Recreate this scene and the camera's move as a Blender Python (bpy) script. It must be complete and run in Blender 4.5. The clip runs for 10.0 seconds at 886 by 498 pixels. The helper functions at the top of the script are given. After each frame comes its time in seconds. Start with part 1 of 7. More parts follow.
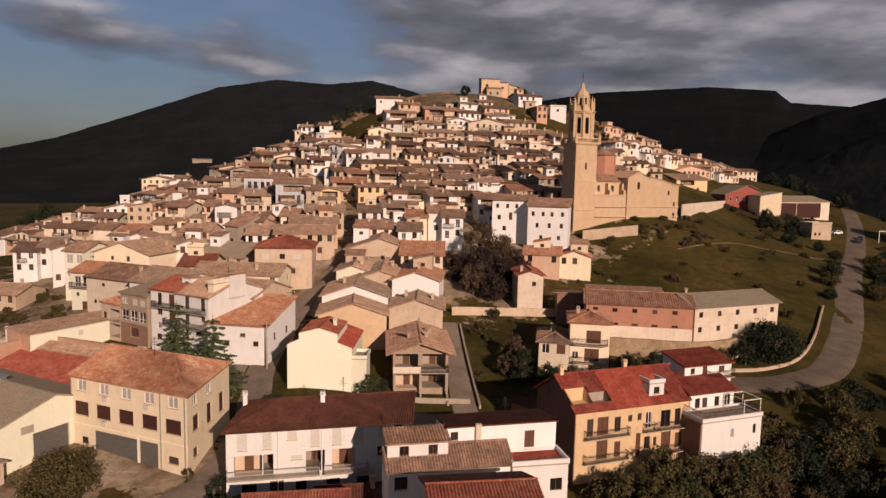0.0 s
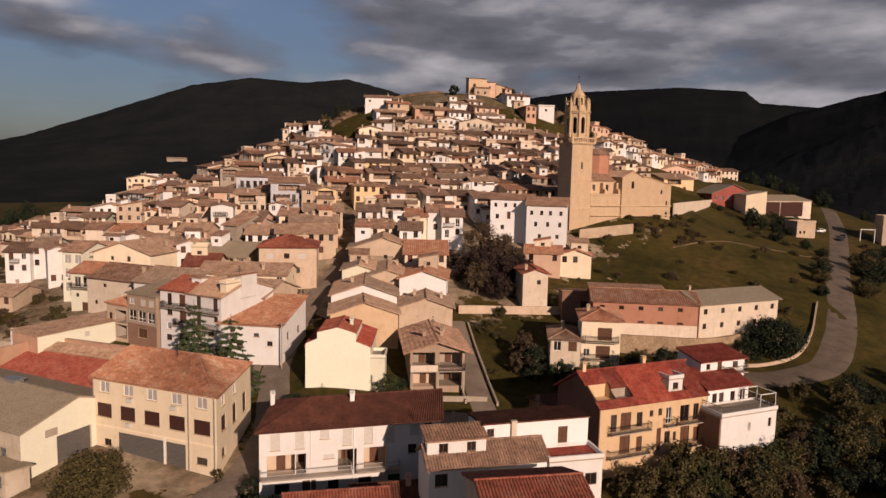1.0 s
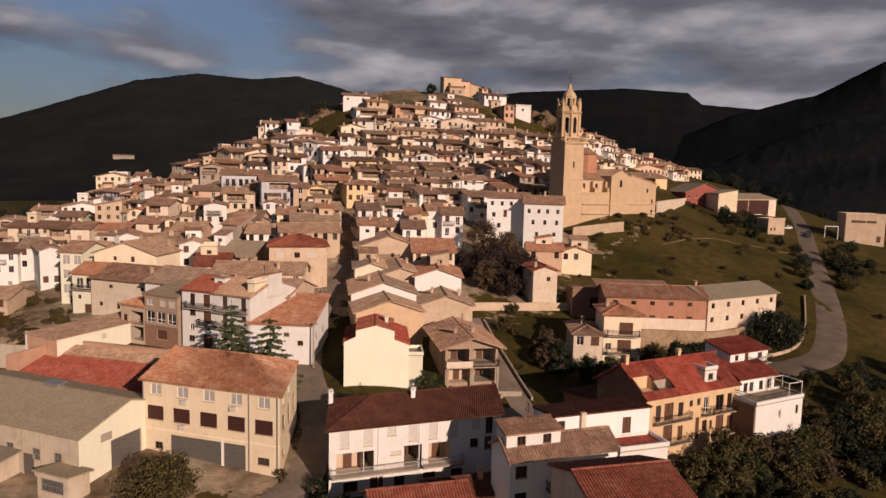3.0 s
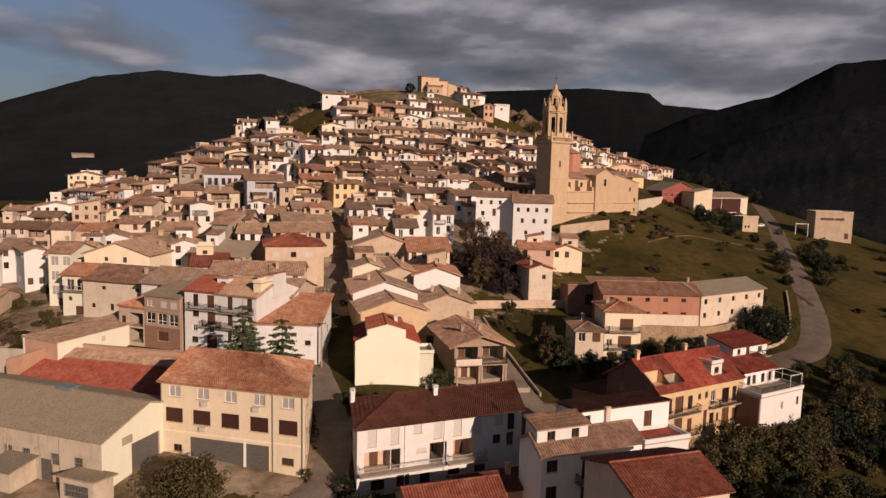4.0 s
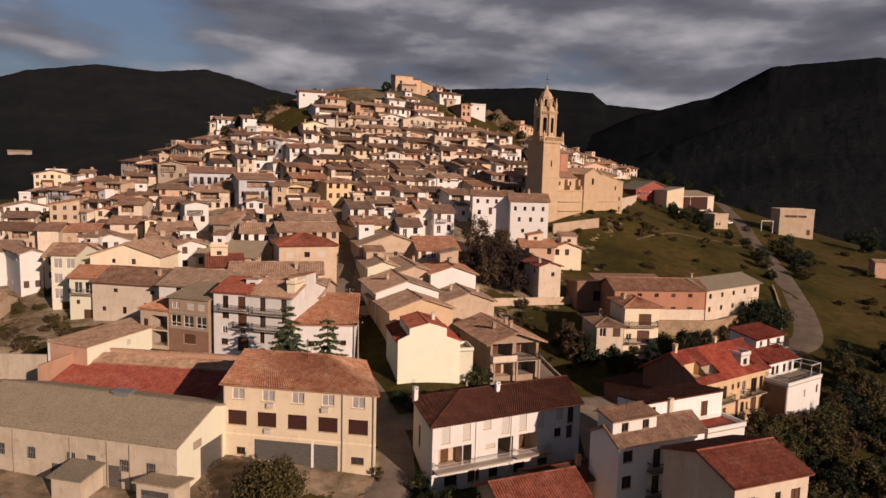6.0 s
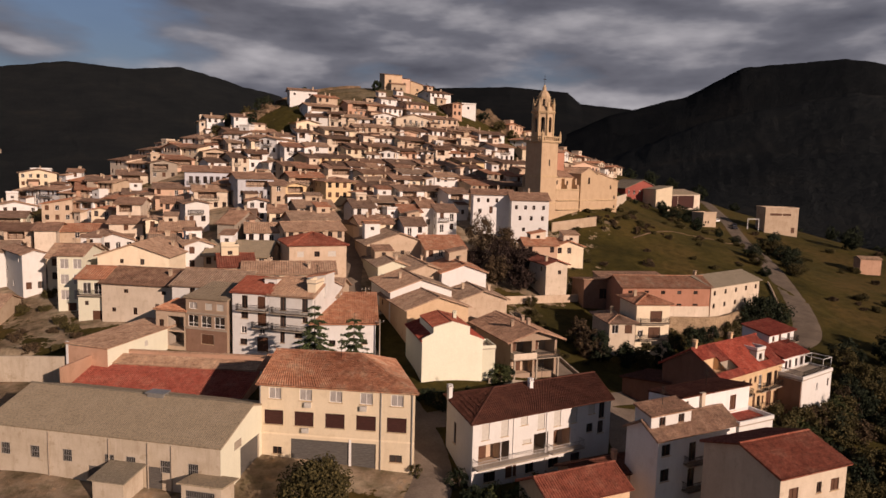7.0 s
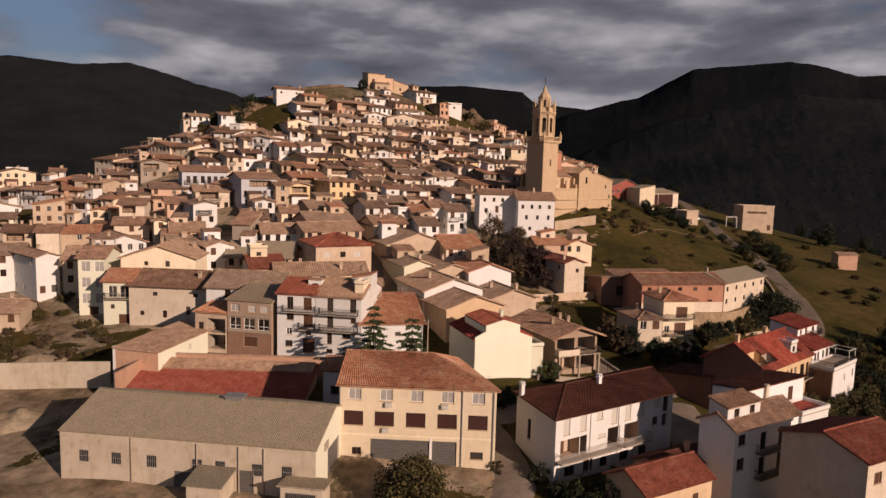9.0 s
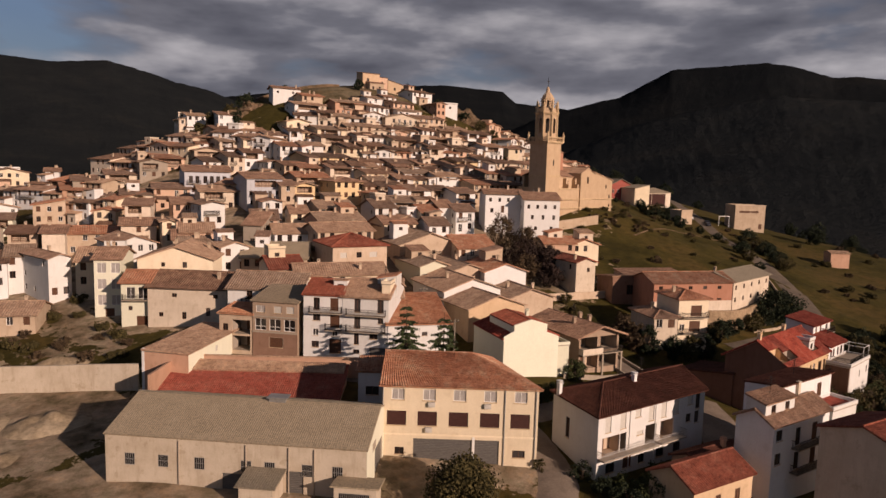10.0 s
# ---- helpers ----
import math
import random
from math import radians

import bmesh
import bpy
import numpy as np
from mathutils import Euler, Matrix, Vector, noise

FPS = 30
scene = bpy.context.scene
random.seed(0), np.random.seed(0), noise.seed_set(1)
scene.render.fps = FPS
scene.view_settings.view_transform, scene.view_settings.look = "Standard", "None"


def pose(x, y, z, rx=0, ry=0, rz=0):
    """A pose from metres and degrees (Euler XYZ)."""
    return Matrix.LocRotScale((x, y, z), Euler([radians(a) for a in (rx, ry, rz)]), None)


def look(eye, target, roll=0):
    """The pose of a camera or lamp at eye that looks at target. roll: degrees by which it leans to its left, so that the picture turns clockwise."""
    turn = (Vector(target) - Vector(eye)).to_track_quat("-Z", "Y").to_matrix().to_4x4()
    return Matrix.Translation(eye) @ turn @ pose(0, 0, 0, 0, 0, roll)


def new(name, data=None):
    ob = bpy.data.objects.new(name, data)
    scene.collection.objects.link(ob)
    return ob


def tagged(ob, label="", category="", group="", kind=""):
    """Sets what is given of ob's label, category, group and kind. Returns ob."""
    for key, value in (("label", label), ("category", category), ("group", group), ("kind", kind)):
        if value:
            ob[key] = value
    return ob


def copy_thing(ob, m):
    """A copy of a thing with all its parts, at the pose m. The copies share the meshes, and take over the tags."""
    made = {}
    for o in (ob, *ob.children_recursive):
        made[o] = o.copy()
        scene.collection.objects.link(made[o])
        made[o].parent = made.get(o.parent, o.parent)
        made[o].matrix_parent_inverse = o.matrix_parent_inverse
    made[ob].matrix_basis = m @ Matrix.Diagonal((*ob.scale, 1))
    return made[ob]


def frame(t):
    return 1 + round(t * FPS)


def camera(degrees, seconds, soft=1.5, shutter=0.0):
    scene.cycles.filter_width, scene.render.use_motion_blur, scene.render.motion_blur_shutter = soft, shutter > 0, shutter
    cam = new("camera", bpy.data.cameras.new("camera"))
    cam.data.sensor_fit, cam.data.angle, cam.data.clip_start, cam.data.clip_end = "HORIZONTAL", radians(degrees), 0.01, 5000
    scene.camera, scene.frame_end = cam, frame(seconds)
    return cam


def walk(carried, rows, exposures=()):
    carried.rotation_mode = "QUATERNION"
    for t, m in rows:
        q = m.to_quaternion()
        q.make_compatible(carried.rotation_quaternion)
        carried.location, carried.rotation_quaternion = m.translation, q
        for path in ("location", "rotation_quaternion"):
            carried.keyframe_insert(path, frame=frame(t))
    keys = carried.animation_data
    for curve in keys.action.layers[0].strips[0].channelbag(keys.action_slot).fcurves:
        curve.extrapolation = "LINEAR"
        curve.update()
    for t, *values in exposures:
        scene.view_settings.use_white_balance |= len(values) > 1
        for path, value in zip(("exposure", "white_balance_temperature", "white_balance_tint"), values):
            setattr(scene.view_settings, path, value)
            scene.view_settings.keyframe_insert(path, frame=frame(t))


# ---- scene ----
cam = camera(65.4, 10.0)
METRES, EYE, TILT, LEAN, TURN = 70.0, 36.0, 0.0, 0.0, 0.0
ROWS = [
    (0.0, 0.0, 0.0, 0.0, 0.14, -6.36, -1.24),
    (0.5, -0.0452, -0.0041, -0.0002, -1.01, -6.37, -1.28),
    (1.0, -0.091, -0.0077, -0.0012, -2.01, -6.39, -1.3),
    (1.5, -0.137, -0.0104, -0.0018, -2.98, -6.4, -1.34),
    (2.0, -0.1837, -0.0122, -0.0027, -3.93, -6.41, -1.37),
    (2.5, -0.2307, -0.013, -0.0037, -4.98, -6.41, -1.41),
    (4.0, -0.3765, -0.0094, -0.0066, -9.38, -6.43, -1.45),
    (4.5, -0.4266, -0.0062, -0.0064, -10.6, -6.45, -1.46),
    (5.0, -0.4765, -0.0018, -0.0062, -11.74, -6.46, -1.47),
    (5.5, -0.5265, 0.0038, -0.0065, -12.87, -6.46, -1.51),
    (7.0, -0.6796, 0.0273, -0.0089, -16.12, -6.5, -1.53),
    (7.5, -0.7309, 0.0376, -0.0098, -17.18, -6.5, -1.55),
    (8.0, -0.7822, 0.0492, -0.0098, -18.2, -6.5, -1.54),
    (8.5, -0.8335, 0.0621, -0.0096, -19.14, -6.51, -1.54),
    (9.0, -0.8846, 0.0758, -0.0098, -20.04, -6.51, -1.55),
    (9.5, -0.9356, 0.09, -0.0098, -20.91, -6.51, -1.56),
    (10.0, -0.9871, 0.1053, -0.0093, -21.78, -6.52, -1.58),
]
walk(cam, [(t, pose(0, 0, EYE, TILT, LEAN, TURN) @ pose(METRES * x, METRES * y, METRES * z, 90 + pitch, roll, yaw)) for t, x, y, z, yaw, pitch, roll in ROWS])

# ---- daylight: low warm sun from behind the camera, broken cloud ----
SUN_AZ, SUN_EL = 155.4, 19.0          # degrees clockwise from +y, degrees up
world = bpy.data.worlds.new("sky")
scene.world = world
world.use_nodes = True
wn, wl = world.node_tree.nodes, world.node_tree.links
wn.clear()


def wnode(kind, **values):
    n = wn.new(kind)
    for key, value in values.items():
        n.inputs[key].default_value = value
    return n


w_out, w_bg = wn.new("ShaderNodeOutputWorld"), wn.new("ShaderNodeBackground")
w_sky = wn.new("ShaderNodeTexSky")
w_sky.sky_type, w_sky.sun_disc = "NISHITA", False
w_sky.sun_elevation, w_sky.sun_rotation = radians(SUN_EL), radians(SUN_AZ)
w_sky.air_density, w_sky.dust_density = 1.0, 1.0
w_tc = wn.new("ShaderNodeTexCoord")
w_sep = wn.new("ShaderNodeSeparateXYZ")
wl.new(w_tc.outputs["Generated"], w_sep.inputs[0])


def wmath(op, a, b=None, c=None):
    n = wn.new("ShaderNodeMath")
    n.operation = op
    for k, v in enumerate((a, b, c)):
        if v is None:
            continue
        if isinstance(v, (int, float)):
            n.inputs[k].default_value = v
        else:
            wl.new(v, n.inputs[k])
    return n.outputs[0]


# bearing and height of each direction, in degrees
w_az = wmath("MULTIPLY", wmath("ARCTAN2", w_sep.outputs["X"], w_sep.outputs["Y"]), 57.296)
w_el = wmath("MULTIPLY", wmath("ARCSINE", w_sep.outputs["Z"]), 57.296)


def cloud_noise(sx, sy, ox, oy, detail, rough, warp=0.2):
    """Billows wider than high, a cloud about 1 / sx degrees long."""
    v = wn.new("ShaderNodeCombineXYZ")
    wl.new(wmath("MULTIPLY_ADD", w_az, sx, ox), v.inputs["X"])
    wl.new(wmath("MULTIPLY_ADD", w_el, sy, oy), v.inputs["Y"])
    n = wnode("ShaderNodeTexNoise", Scale=1.0, Detail=detail, Roughness=rough, Distortion=warp)
    wl.new(v.outputs[0], n.inputs["Vector"])
    return n.outputs["Fac"]


def bank(az, el, wide, high, strength):
    """One cloud bank (or clear gap) round a direction."""
    dx = wmath("DIVIDE", wmath("SUBTRACT", w_az, az), wide)
    dy = wmath("DIVIDE", wmath("SUBTRACT", w_el, el), high)
    r2 = wmath("ADD", wmath("MULTIPLY", dx, dx), wmath("MULTIPLY", dy, dy))
    return wmath("MULTIPLY", wmath("EXPONENT", wmath("MULTIPLY", r2, -1.0)), strength)


w_n1 = cloud_noise(0.06, 0.17, 3.3, 0.0, 5.0, 0.5, 0.1)
w_up1 = cloud_noise(0.06, 0.17, 3.3, 0.22, 5.0, 0.5, 0.1)
w_n2 = cloud_noise(0.085, 0.30, 11.7, 4.0, 5.0, 0.52, 0.1)
w_side = wmath("MULTIPLY", wmath("MINIMUM", wmath("MAXIMUM", wmath("ADD", w_az, 12.0), -20.0), 26.0), 0.006)
w_amount = wmath("ADD", w_n1, w_side)
for w_b in ((-29.5, 10.2, 5.0, 2.2, 0.24), (-30.0, 5.2, 5.0, 1.2, 0.12), (-6.0, 10.0, 9.0, 2.0, 0.07), (-17.0, 13.0, 9.0, 4.0, -0.12), (14.0, 11.5, 10.0, 3.0, 0.15), (50.0, 15.0, 9.0, 2.5, -0.20)):
    w_amount = wmath("ADD", w_amount, bank(*w_b))
# the cover closes and darkens towards the zenith
w_high = wmath("MINIMUM", wmath("MAXIMUM", wmath("SUBTRACT", w_el, 17.0), 0.0), 40.0)
w_amount = wmath("MULTIPLY_ADD", w_high, 0.008, w_amount)
w_cover = wn.new("ShaderNodeValToRGB")
w_cover.color_ramp.elements[0].position, w_cover.color_ramp.elements[1].position = 0.44, 0.60
w_cover.color_ramp.elements[0].color, w_cover.color_ramp.elements[1].color = (0.10, 0.10, 0.10, 1), (1, 1, 1, 1)
wl.new(w_amount, w_cover.inputs[0])
w_shade = wn.new("ShaderNodeValToRGB")
w_shade.color_ramp.elements[0].position, w_shade.color_ramp.elements[1].position = 0.20, 0.84
w_shade.color_ramp.elements[0].color, w_shade.color_ramp.elements[1].color = (0.074, 0.074, 0.096, 1), (0.41, 0.385, 0.41, 1)
w_mid = w_shade.color_ramp.elements.new(0.52)
w_mid.color = (0.157, 0.154, 0.183, 1)
# tops catch the light, bases stay dark
w_relief = wmath("MULTIPLY", wmath("SUBTRACT", w_n1, w_up1), 1.5)
w_bright = wmath("ADD", wmath("ADD", wmath("MULTIPLY_ADD", w_n2, 0.9, 0.02), w_relief), wmath("MULTIPLY", w_side, 0.55))
for w_b in ((-30.0, 11.6, 4.5, 1.3, 0.30), (-27.0, 8.8, 6.0, 0.9, -0.14), (14.0, 11.2, 8.0, 1.5, -0.20), (21.5, 8.8, 4.0, 1.1, 0.16), (11.0, 14.0, 3.0, 1.2, 0.16), (35.0, 8.0, 10.0, 3.0, 0.06)):
    w_bright = wmath("ADD", w_bright, bank(*w_b))
w_bright = wmath("MULTIPLY_ADD", w_high, -0.014, w_bright)
wl.new(w_bright, w_shade.inputs[0])
w_gain = wn.new("ShaderNodeMix")
w_gain.data_type, w_gain.blend_type = "RGBA", "MULTIPLY"
w_gain.inputs["Factor"].default_value = 1.0
w_gain.inputs["B"].default_value = (0.043, 0.043, 0.053, 1)
w_fade = wn.new("ShaderNodeVectorMath")
w_fade.operation = "SCALE"
wl.new(w_sky.outputs[0], w_fade.inputs[0])
wl.new(wmath("MULTIPLY_ADD", wmath("MINIMUM", wmath("MAXIMUM", w_el, 0.0), 12.0), 0.032, 0.60), w_fade.inputs["Scale"])
wl.new(w_fade.outputs[0], w_gain.inputs["A"])
w_mix = wn.new("ShaderNodeMix")
w_mix.data_type = "RGBA"
wl.new(w_cover.outputs[0], w_mix.inputs["Factor"])
wl.new(w_gain.outputs["Result"], w_mix.inputs["A"])
wl.new(w_shade.outputs[0], w_mix.inputs["B"])
wl.new(w_mix.outputs["Result"], w_bg.inputs["Color"])
w_bg.inputs["Strength"].default_value = 1.0
wl.new(w_bg.outputs[0], w_out.inputs[0])

sun = new("sun", bpy.data.lights.new("sun", "SUN"))
sun.data.energy, sun.data.angle, sun.data.color = 5.0, radians(0.6), (1.0, 0.735, 0.588)
sun_dir = Vector((math.sin(radians(SUN_AZ)) * math.cos(radians(SUN_EL)), math.cos(radians(SUN_AZ)) * math.cos(radians(SUN_EL)), math.sin(radians(SUN_EL))))
sun.matrix_world = look(sun_dir * 300, (0, 0, 0))


# ---- materials ----
class Nodes:
    """A small builder round one node material."""

    def __init__(self, name, rough=0.85, metal=0.0, spec=0.3):
        self.mat = bpy.data.materials.new(name)
        self.mat.use_nodes = True
        self.n, self.l = self.mat.node_tree.nodes, self.mat.node_tree.links
        self.bsdf = self.n["Principled BSDF"]
        self.bsdf.inputs["Roughness"].default_value = rough
        self.bsdf.inputs["Metallic"].default_value = metal
        self.bsdf.inputs["Specular IOR Level"].default_value = spec
        tc = self.n.new("ShaderNodeTexCoord")
        self.obj = tc.outputs["Object"]

    def noise(self, scale, detail=4.0, rough=0.6, stretch=None, w=0.0):
        t = self.n.new("ShaderNodeTexNoise")
        t.inputs["Scale"].default_value, t.inputs["Detail"].default_value, t.inputs["Roughness"].default_value = scale, detail, rough
        vec = self.obj
        if stretch or w:
            m = self.n.new("ShaderNodeMapping")
            m.inputs["Scale"].default_value = stretch or (1, 1, 1)
            m.inputs["Location"].default_value = (w, w * 1.7, w * 0.6)
            self.l.new(vec, m.inputs["Vector"])
            vec = m.outputs[0]
        self.l.new(vec, t.inputs["Vector"])
        return t.outputs["Fac"]

    def ramp(self, fac, stops):
        r = self.n.new("ShaderNodeValToRGB")
        e = r.color_ramp.elements
        while len(e) < len(stops):
            e.new(0.5)
        for k, (p, c) in zip(e, stops):
            k.position, k.color = p, (*c, 1) if len(c) == 3 else c
        self.l.new(fac, r.inputs[0])
        return r.outputs[0]

    def mix(self, fac, a, b, blend="MIX"):
        m = self.n.new("ShaderNodeMix")
        m.data_type, m.blend_type = "RGBA", blend
        for sock, v in (("Factor", fac), ("A", a), ("B", b)):
            if isinstance(v, (int, float)):
                m.inputs[sock].default_value = v
            elif isinstance(v, tuple):
                m.inputs[sock].default_value = (*v, 1)
            else:
                self.l.new(v, m.inputs[sock])
        return m.outputs["Result"]

    def random(self):
        return self.n.new("ShaderNodeObjectInfo").outputs["Random"]

    def island(self):
        return self.n.new("ShaderNodeNewGeometry").outputs["Random Per Island"]

    def color(self, c):
        if isinstance(c, tuple):
            self.bsdf.inputs["Base Color"].default_value = (*c, 1)
        else:
            self.l.new(c, self.bsdf.inputs["Base Color"])
        return self

    def bump(self, fac, strength=0.4, distance=0.02):
        b = self.n.new("ShaderNodeBump")
        b.inputs["Strength"].default_value, b.inputs["Distance"].default_value = strength, distance
        self.l.new(fac, b.inputs["Height"])
        self.l.new(b.outputs[0], self.bsdf.inputs["Normal"])
        return self


def plaster(name, c, dirt=0.5):
    m = Nodes(name, 0.9, spec=0.2)
    big = m.ramp(m.noise(0.35, 5, 0.65), [(0.3, (0.72, 0.68, 0.62)), (0.62, (1, 1, 1))])
    drip = m.ramp(m.noise(1.2, 4, 0.7, (0.9, 0.9, 0.16), 4.0), [(0.30, (0.66, 0.60, 0.54)), (0.5, (1, 1, 1))])
    fine = m.ramp(m.noise(5.0, 3, 0.6), [(0.3, (0.95, 0.95, 0.95)), (0.7, (1.03, 1.03, 1.02))])
    each = m.ramp(m.random(), [(0.0, (0.86, 0.84, 0.80)), (1.0, (1.06, 1.05, 1.04))])
    base = m.mix(1.0, c, each, "MULTIPLY")
    base = m.mix(dirt, base, m.mix(1.0, base, big, "MULTIPLY"))
    base = m.mix(dirt * 0.6, base, m.mix(1.0, base, drip, "MULTIPLY"))
    base = m.mix(1.0, base, fine, "MULTIPLY")
    patch = m.ramp(m.noise(0.8, 4, 0.6, None, 17.0), [(0.60, (1, 1, 1)), (0.66, (0.80, 0.77, 0.72))])
    base = m.mix(dirt, base, m.mix(1.0, base, patch, "MULTIPLY"))
    return m.color(base).bump(m.noise(9.0, 4), 0.18, 0.02).mat


def tiles(name, a, b, c, moss=0.25, wear=1.0):
    """Clay roof tiles: patches of three tones, lichen and dark streaks."""
    m = Nodes(name, 0.92, spec=0.15)
    tone = m.ramp(m.noise(0.55, 6, 0.7), [(0.32, a), (0.5, b), (0.68, c)])
    speck = m.ramp(m.noise(4.5, 3, 0.75), [(0.3, (0.62, 0.60, 0.58)), (0.5, (1, 1, 1)), (0.72, (1.22, 1.18, 1.1))])
    lichen = m.ramp(m.noise(0.9, 5, 0.7, None, 9.0), [(0.52, (0, 0, 0)), (0.7, (1, 1, 1))])
    each = m.ramp(m.random(), [(0.0, (0.70, 0.72, 0.74)), (0.35, (0.96, 0.95, 0.94)), (0.7, (1.08, 1.0, 0.95)), (1.0, (1.28, 1.22, 1.14))])
    base = m.mix(1.0, m.mix(1.0, tone, each, "MULTIPLY"), speck, "MULTIPLY")
    worn = m.ramp(m.noise(1.7, 4, 0.7, None, 31.0), [(0.34, (0.70, 0.68, 0.66)), (0.5, (1, 1, 1)), (0.68, (1.2, 1.17, 1.1))])
    base = m.mix(wear, base, m.mix(1.0, base, worn, "MULTIPLY"))
    low = m.n.new("ShaderNodeMath")
    low.operation = "MULTIPLY"
    low.inputs[1].default_value = moss
    m.l.new(lichen, low.inputs[0])
    base = m.mix(low.outputs[0], base, (0.17, 0.15, 0.10))
    return m.color(base).bump(m.noise(7.0, 4), 0.5, 0.03).mat


WALL = {
    "white": plaster("white_limewash", (0.735, 0.735, 0.74), 0.26),
    "cream": plaster("cream_plaster", (0.78, 0.675, 0.515), 0.35),
    "pale": plaster("pale_render", (0.68, 0.59, 0.49), 0.55),
    "drab": plaster("drab_grey_render", (0.57, 0.50, 0.41), 0.75),
    "yellow": plaster("yellow_plaster", (0.70, 0.54, 0.33), 0.4),
    "butter": plaster("butter_render", (0.73, 0.725, 0.60), 0.15),
    "tan": plaster("tan_render", (0.54, 0.43, 0.33), 0.6),
    "pink": plaster("pink_plaster", (0.64, 0.45, 0.34), 0.35),
    "peach": plaster("peach_plaster", (0.62, 0.46, 0.31), 0.45),
    "mustard": plaster("mustard_plaster", (0.68, 0.50, 0.32), 0.4),
    "grey": plaster("grey_render", (0.36, 0.31, 0.26), 0.6),
    "blue": plaster("blue_white_limewash", (0.50, 0.52, 0.58), 0.5),
    "orange": plaster("orange_brick_render", (0.46, 0.235, 0.165), 0.5),
    "salmon": plaster("salmon_render", (0.53, 0.335, 0.24), 0.5),
    "red": plaster("red_painted_render", (0.30, 0.090, 0.072), 0.5),
    "earth": plaster("brown_brick_facing", (0.27, 0.165, 0.12), 0.6),
    "umber": plaster("umber_bare_render", (0.40, 0.305, 0.235), 0.6),
    "brick": plaster("bare_dark_brick", (0.20, 0.105, 0.075), 0.6),
    "stone": plaster("church_sandstone", (0.56, 0.42, 0.29), 0.42),
}
TILE = {
    "brown": tiles("aged_clay_tiles", (0.195, 0.124, 0.090), (0.285, 0.187, 0.138), (0.385, 0.270, 0.200)),
    "ochre": tiles("ochre_clay_tiles", (0.27, 0.183, 0.130), (0.37, 0.262, 0.192), (0.46, 0.35, 0.26)),
    "terracotta": tiles("terracotta_tiles", (0.30, 0.142, 0.085), (0.385, 0.20, 0.13), (0.44, 0.31, 0.22), 0.2),
    "red": tiles("new_red_tiles", (0.21, 0.047, 0.034), (0.285, 0.068, 0.049), (0.34, 0.115, 0.085), 0.08),
    "faded": tiles("faded_red_corrugated_tiles", (0.32, 0.080, 0.056), (0.38, 0.112, 0.080), (0.43, 0.170, 0.120), 0.06),
    "dark2": tiles("old_dark_clay_tiles", (0.120, 0.074, 0.055), (0.180, 0.116, 0.086), (0.255, 0.176, 0.130)),
    "dark": tiles("dark_brown_tiles", (0.070, 0.030, 0.022), (0.095, 0.040, 0.029), (0.13, 0.057, 0.041), 0.05, 0.6),
    "clay": tiles("red_clay_tiles", (0.205, 0.066, 0.043), (0.275, 0.092, 0.062), (0.33, 0.145, 0.10), 0.1),
    "grey": tiles("fibre_cement_sheets", (0.235, 0.205, 0.155), (0.26, 0.225, 0.17), (0.28, 0.245, 0.19), 0.08, 0.1),
}
m = Nodes("window_glass", 0.12, spec=0.5)
GLASS = m.color(m.ramp(m.random(), [(0.0, (0.012, 0.010, 0.010)), (0.7, (0.035, 0.03, 0.028)), (1.0, (0.09, 0.08, 0.075))])).mat
m = Nodes("net_curtain_behind_glass", 0.35, spec=0.5)
CURTAIN = m.color(m.ramp(m.noise(3.0, 3, 0.6, (9, 9, 0.4)), [(0.3, (0.22, 0.20, 0.19)), (0.7, (0.46, 0.43, 0.40))])).mat
m = Nodes("white_painted_frame", 0.5)
FRAME_WHITE = m.color(m.mix(0.3, (0.74, 0.72, 0.69), m.ramp(m.noise(6.0), [(0.3, (0.5, 0.47, 0.43)), (0.6, (0.8, 0.78, 0.75))]))).mat
m = Nodes("brown_wood", 0.7)
WOOD = m.color(m.ramp(m.noise(3.0, 5, 0.6, (1, 1, 6)), [(0.3, (0.06, 0.028, 0.016)), (0.7, (0.14, 0.065, 0.035))])).mat
m = Nodes("shutter_paint", 0.6)
SHUTTER = m.color(m.mix(0.5, (0.52, 0.49, 0.44), m.ramp(m.noise(2.0, 4, 0.6, (1, 1, 8)), [(0.3, (0.36, 0.33, 0.29)), (0.7, (0.6, 0.57, 0.52))]))).mat
m = Nodes("maroon_blinds_and_hangar_shade", 0.6)
MAROON = m.color(m.ramp(m.noise(2.0, 4, 0.6, (1, 1, 6)), [(0.3, (0.035, 0.013, 0.010)), (0.7, (0.065, 0.024, 0.018))])).mat
m = Nodes("roller_door_steel", 0.55, 0.3)
STEEL = m.color(m.ramp(m.noise(2.0, 4, 0.6, (1, 1, 5)), [(0.3, (0.10, 0.092, 0.085)), (0.7, (0.16, 0.15, 0.14))])).mat
m = Nodes("black_iron", 0.5, 0.6)
IRON = m.color(m.ramp(m.noise(8.0), [(0.3, (0.018, 0.016, 0.015)), (0.7, (0.05, 0.04, 0.035))])).mat
m = Nodes("galvanised_metal", 0.45, 0.7)
ZINC = m.color(m.ramp(m.noise(3.0), [(0.3, (0.34, 0.34, 0.34)), (0.7, (0.5, 0.49, 0.47))])).mat
m = Nodes("old_concrete", 0.92)
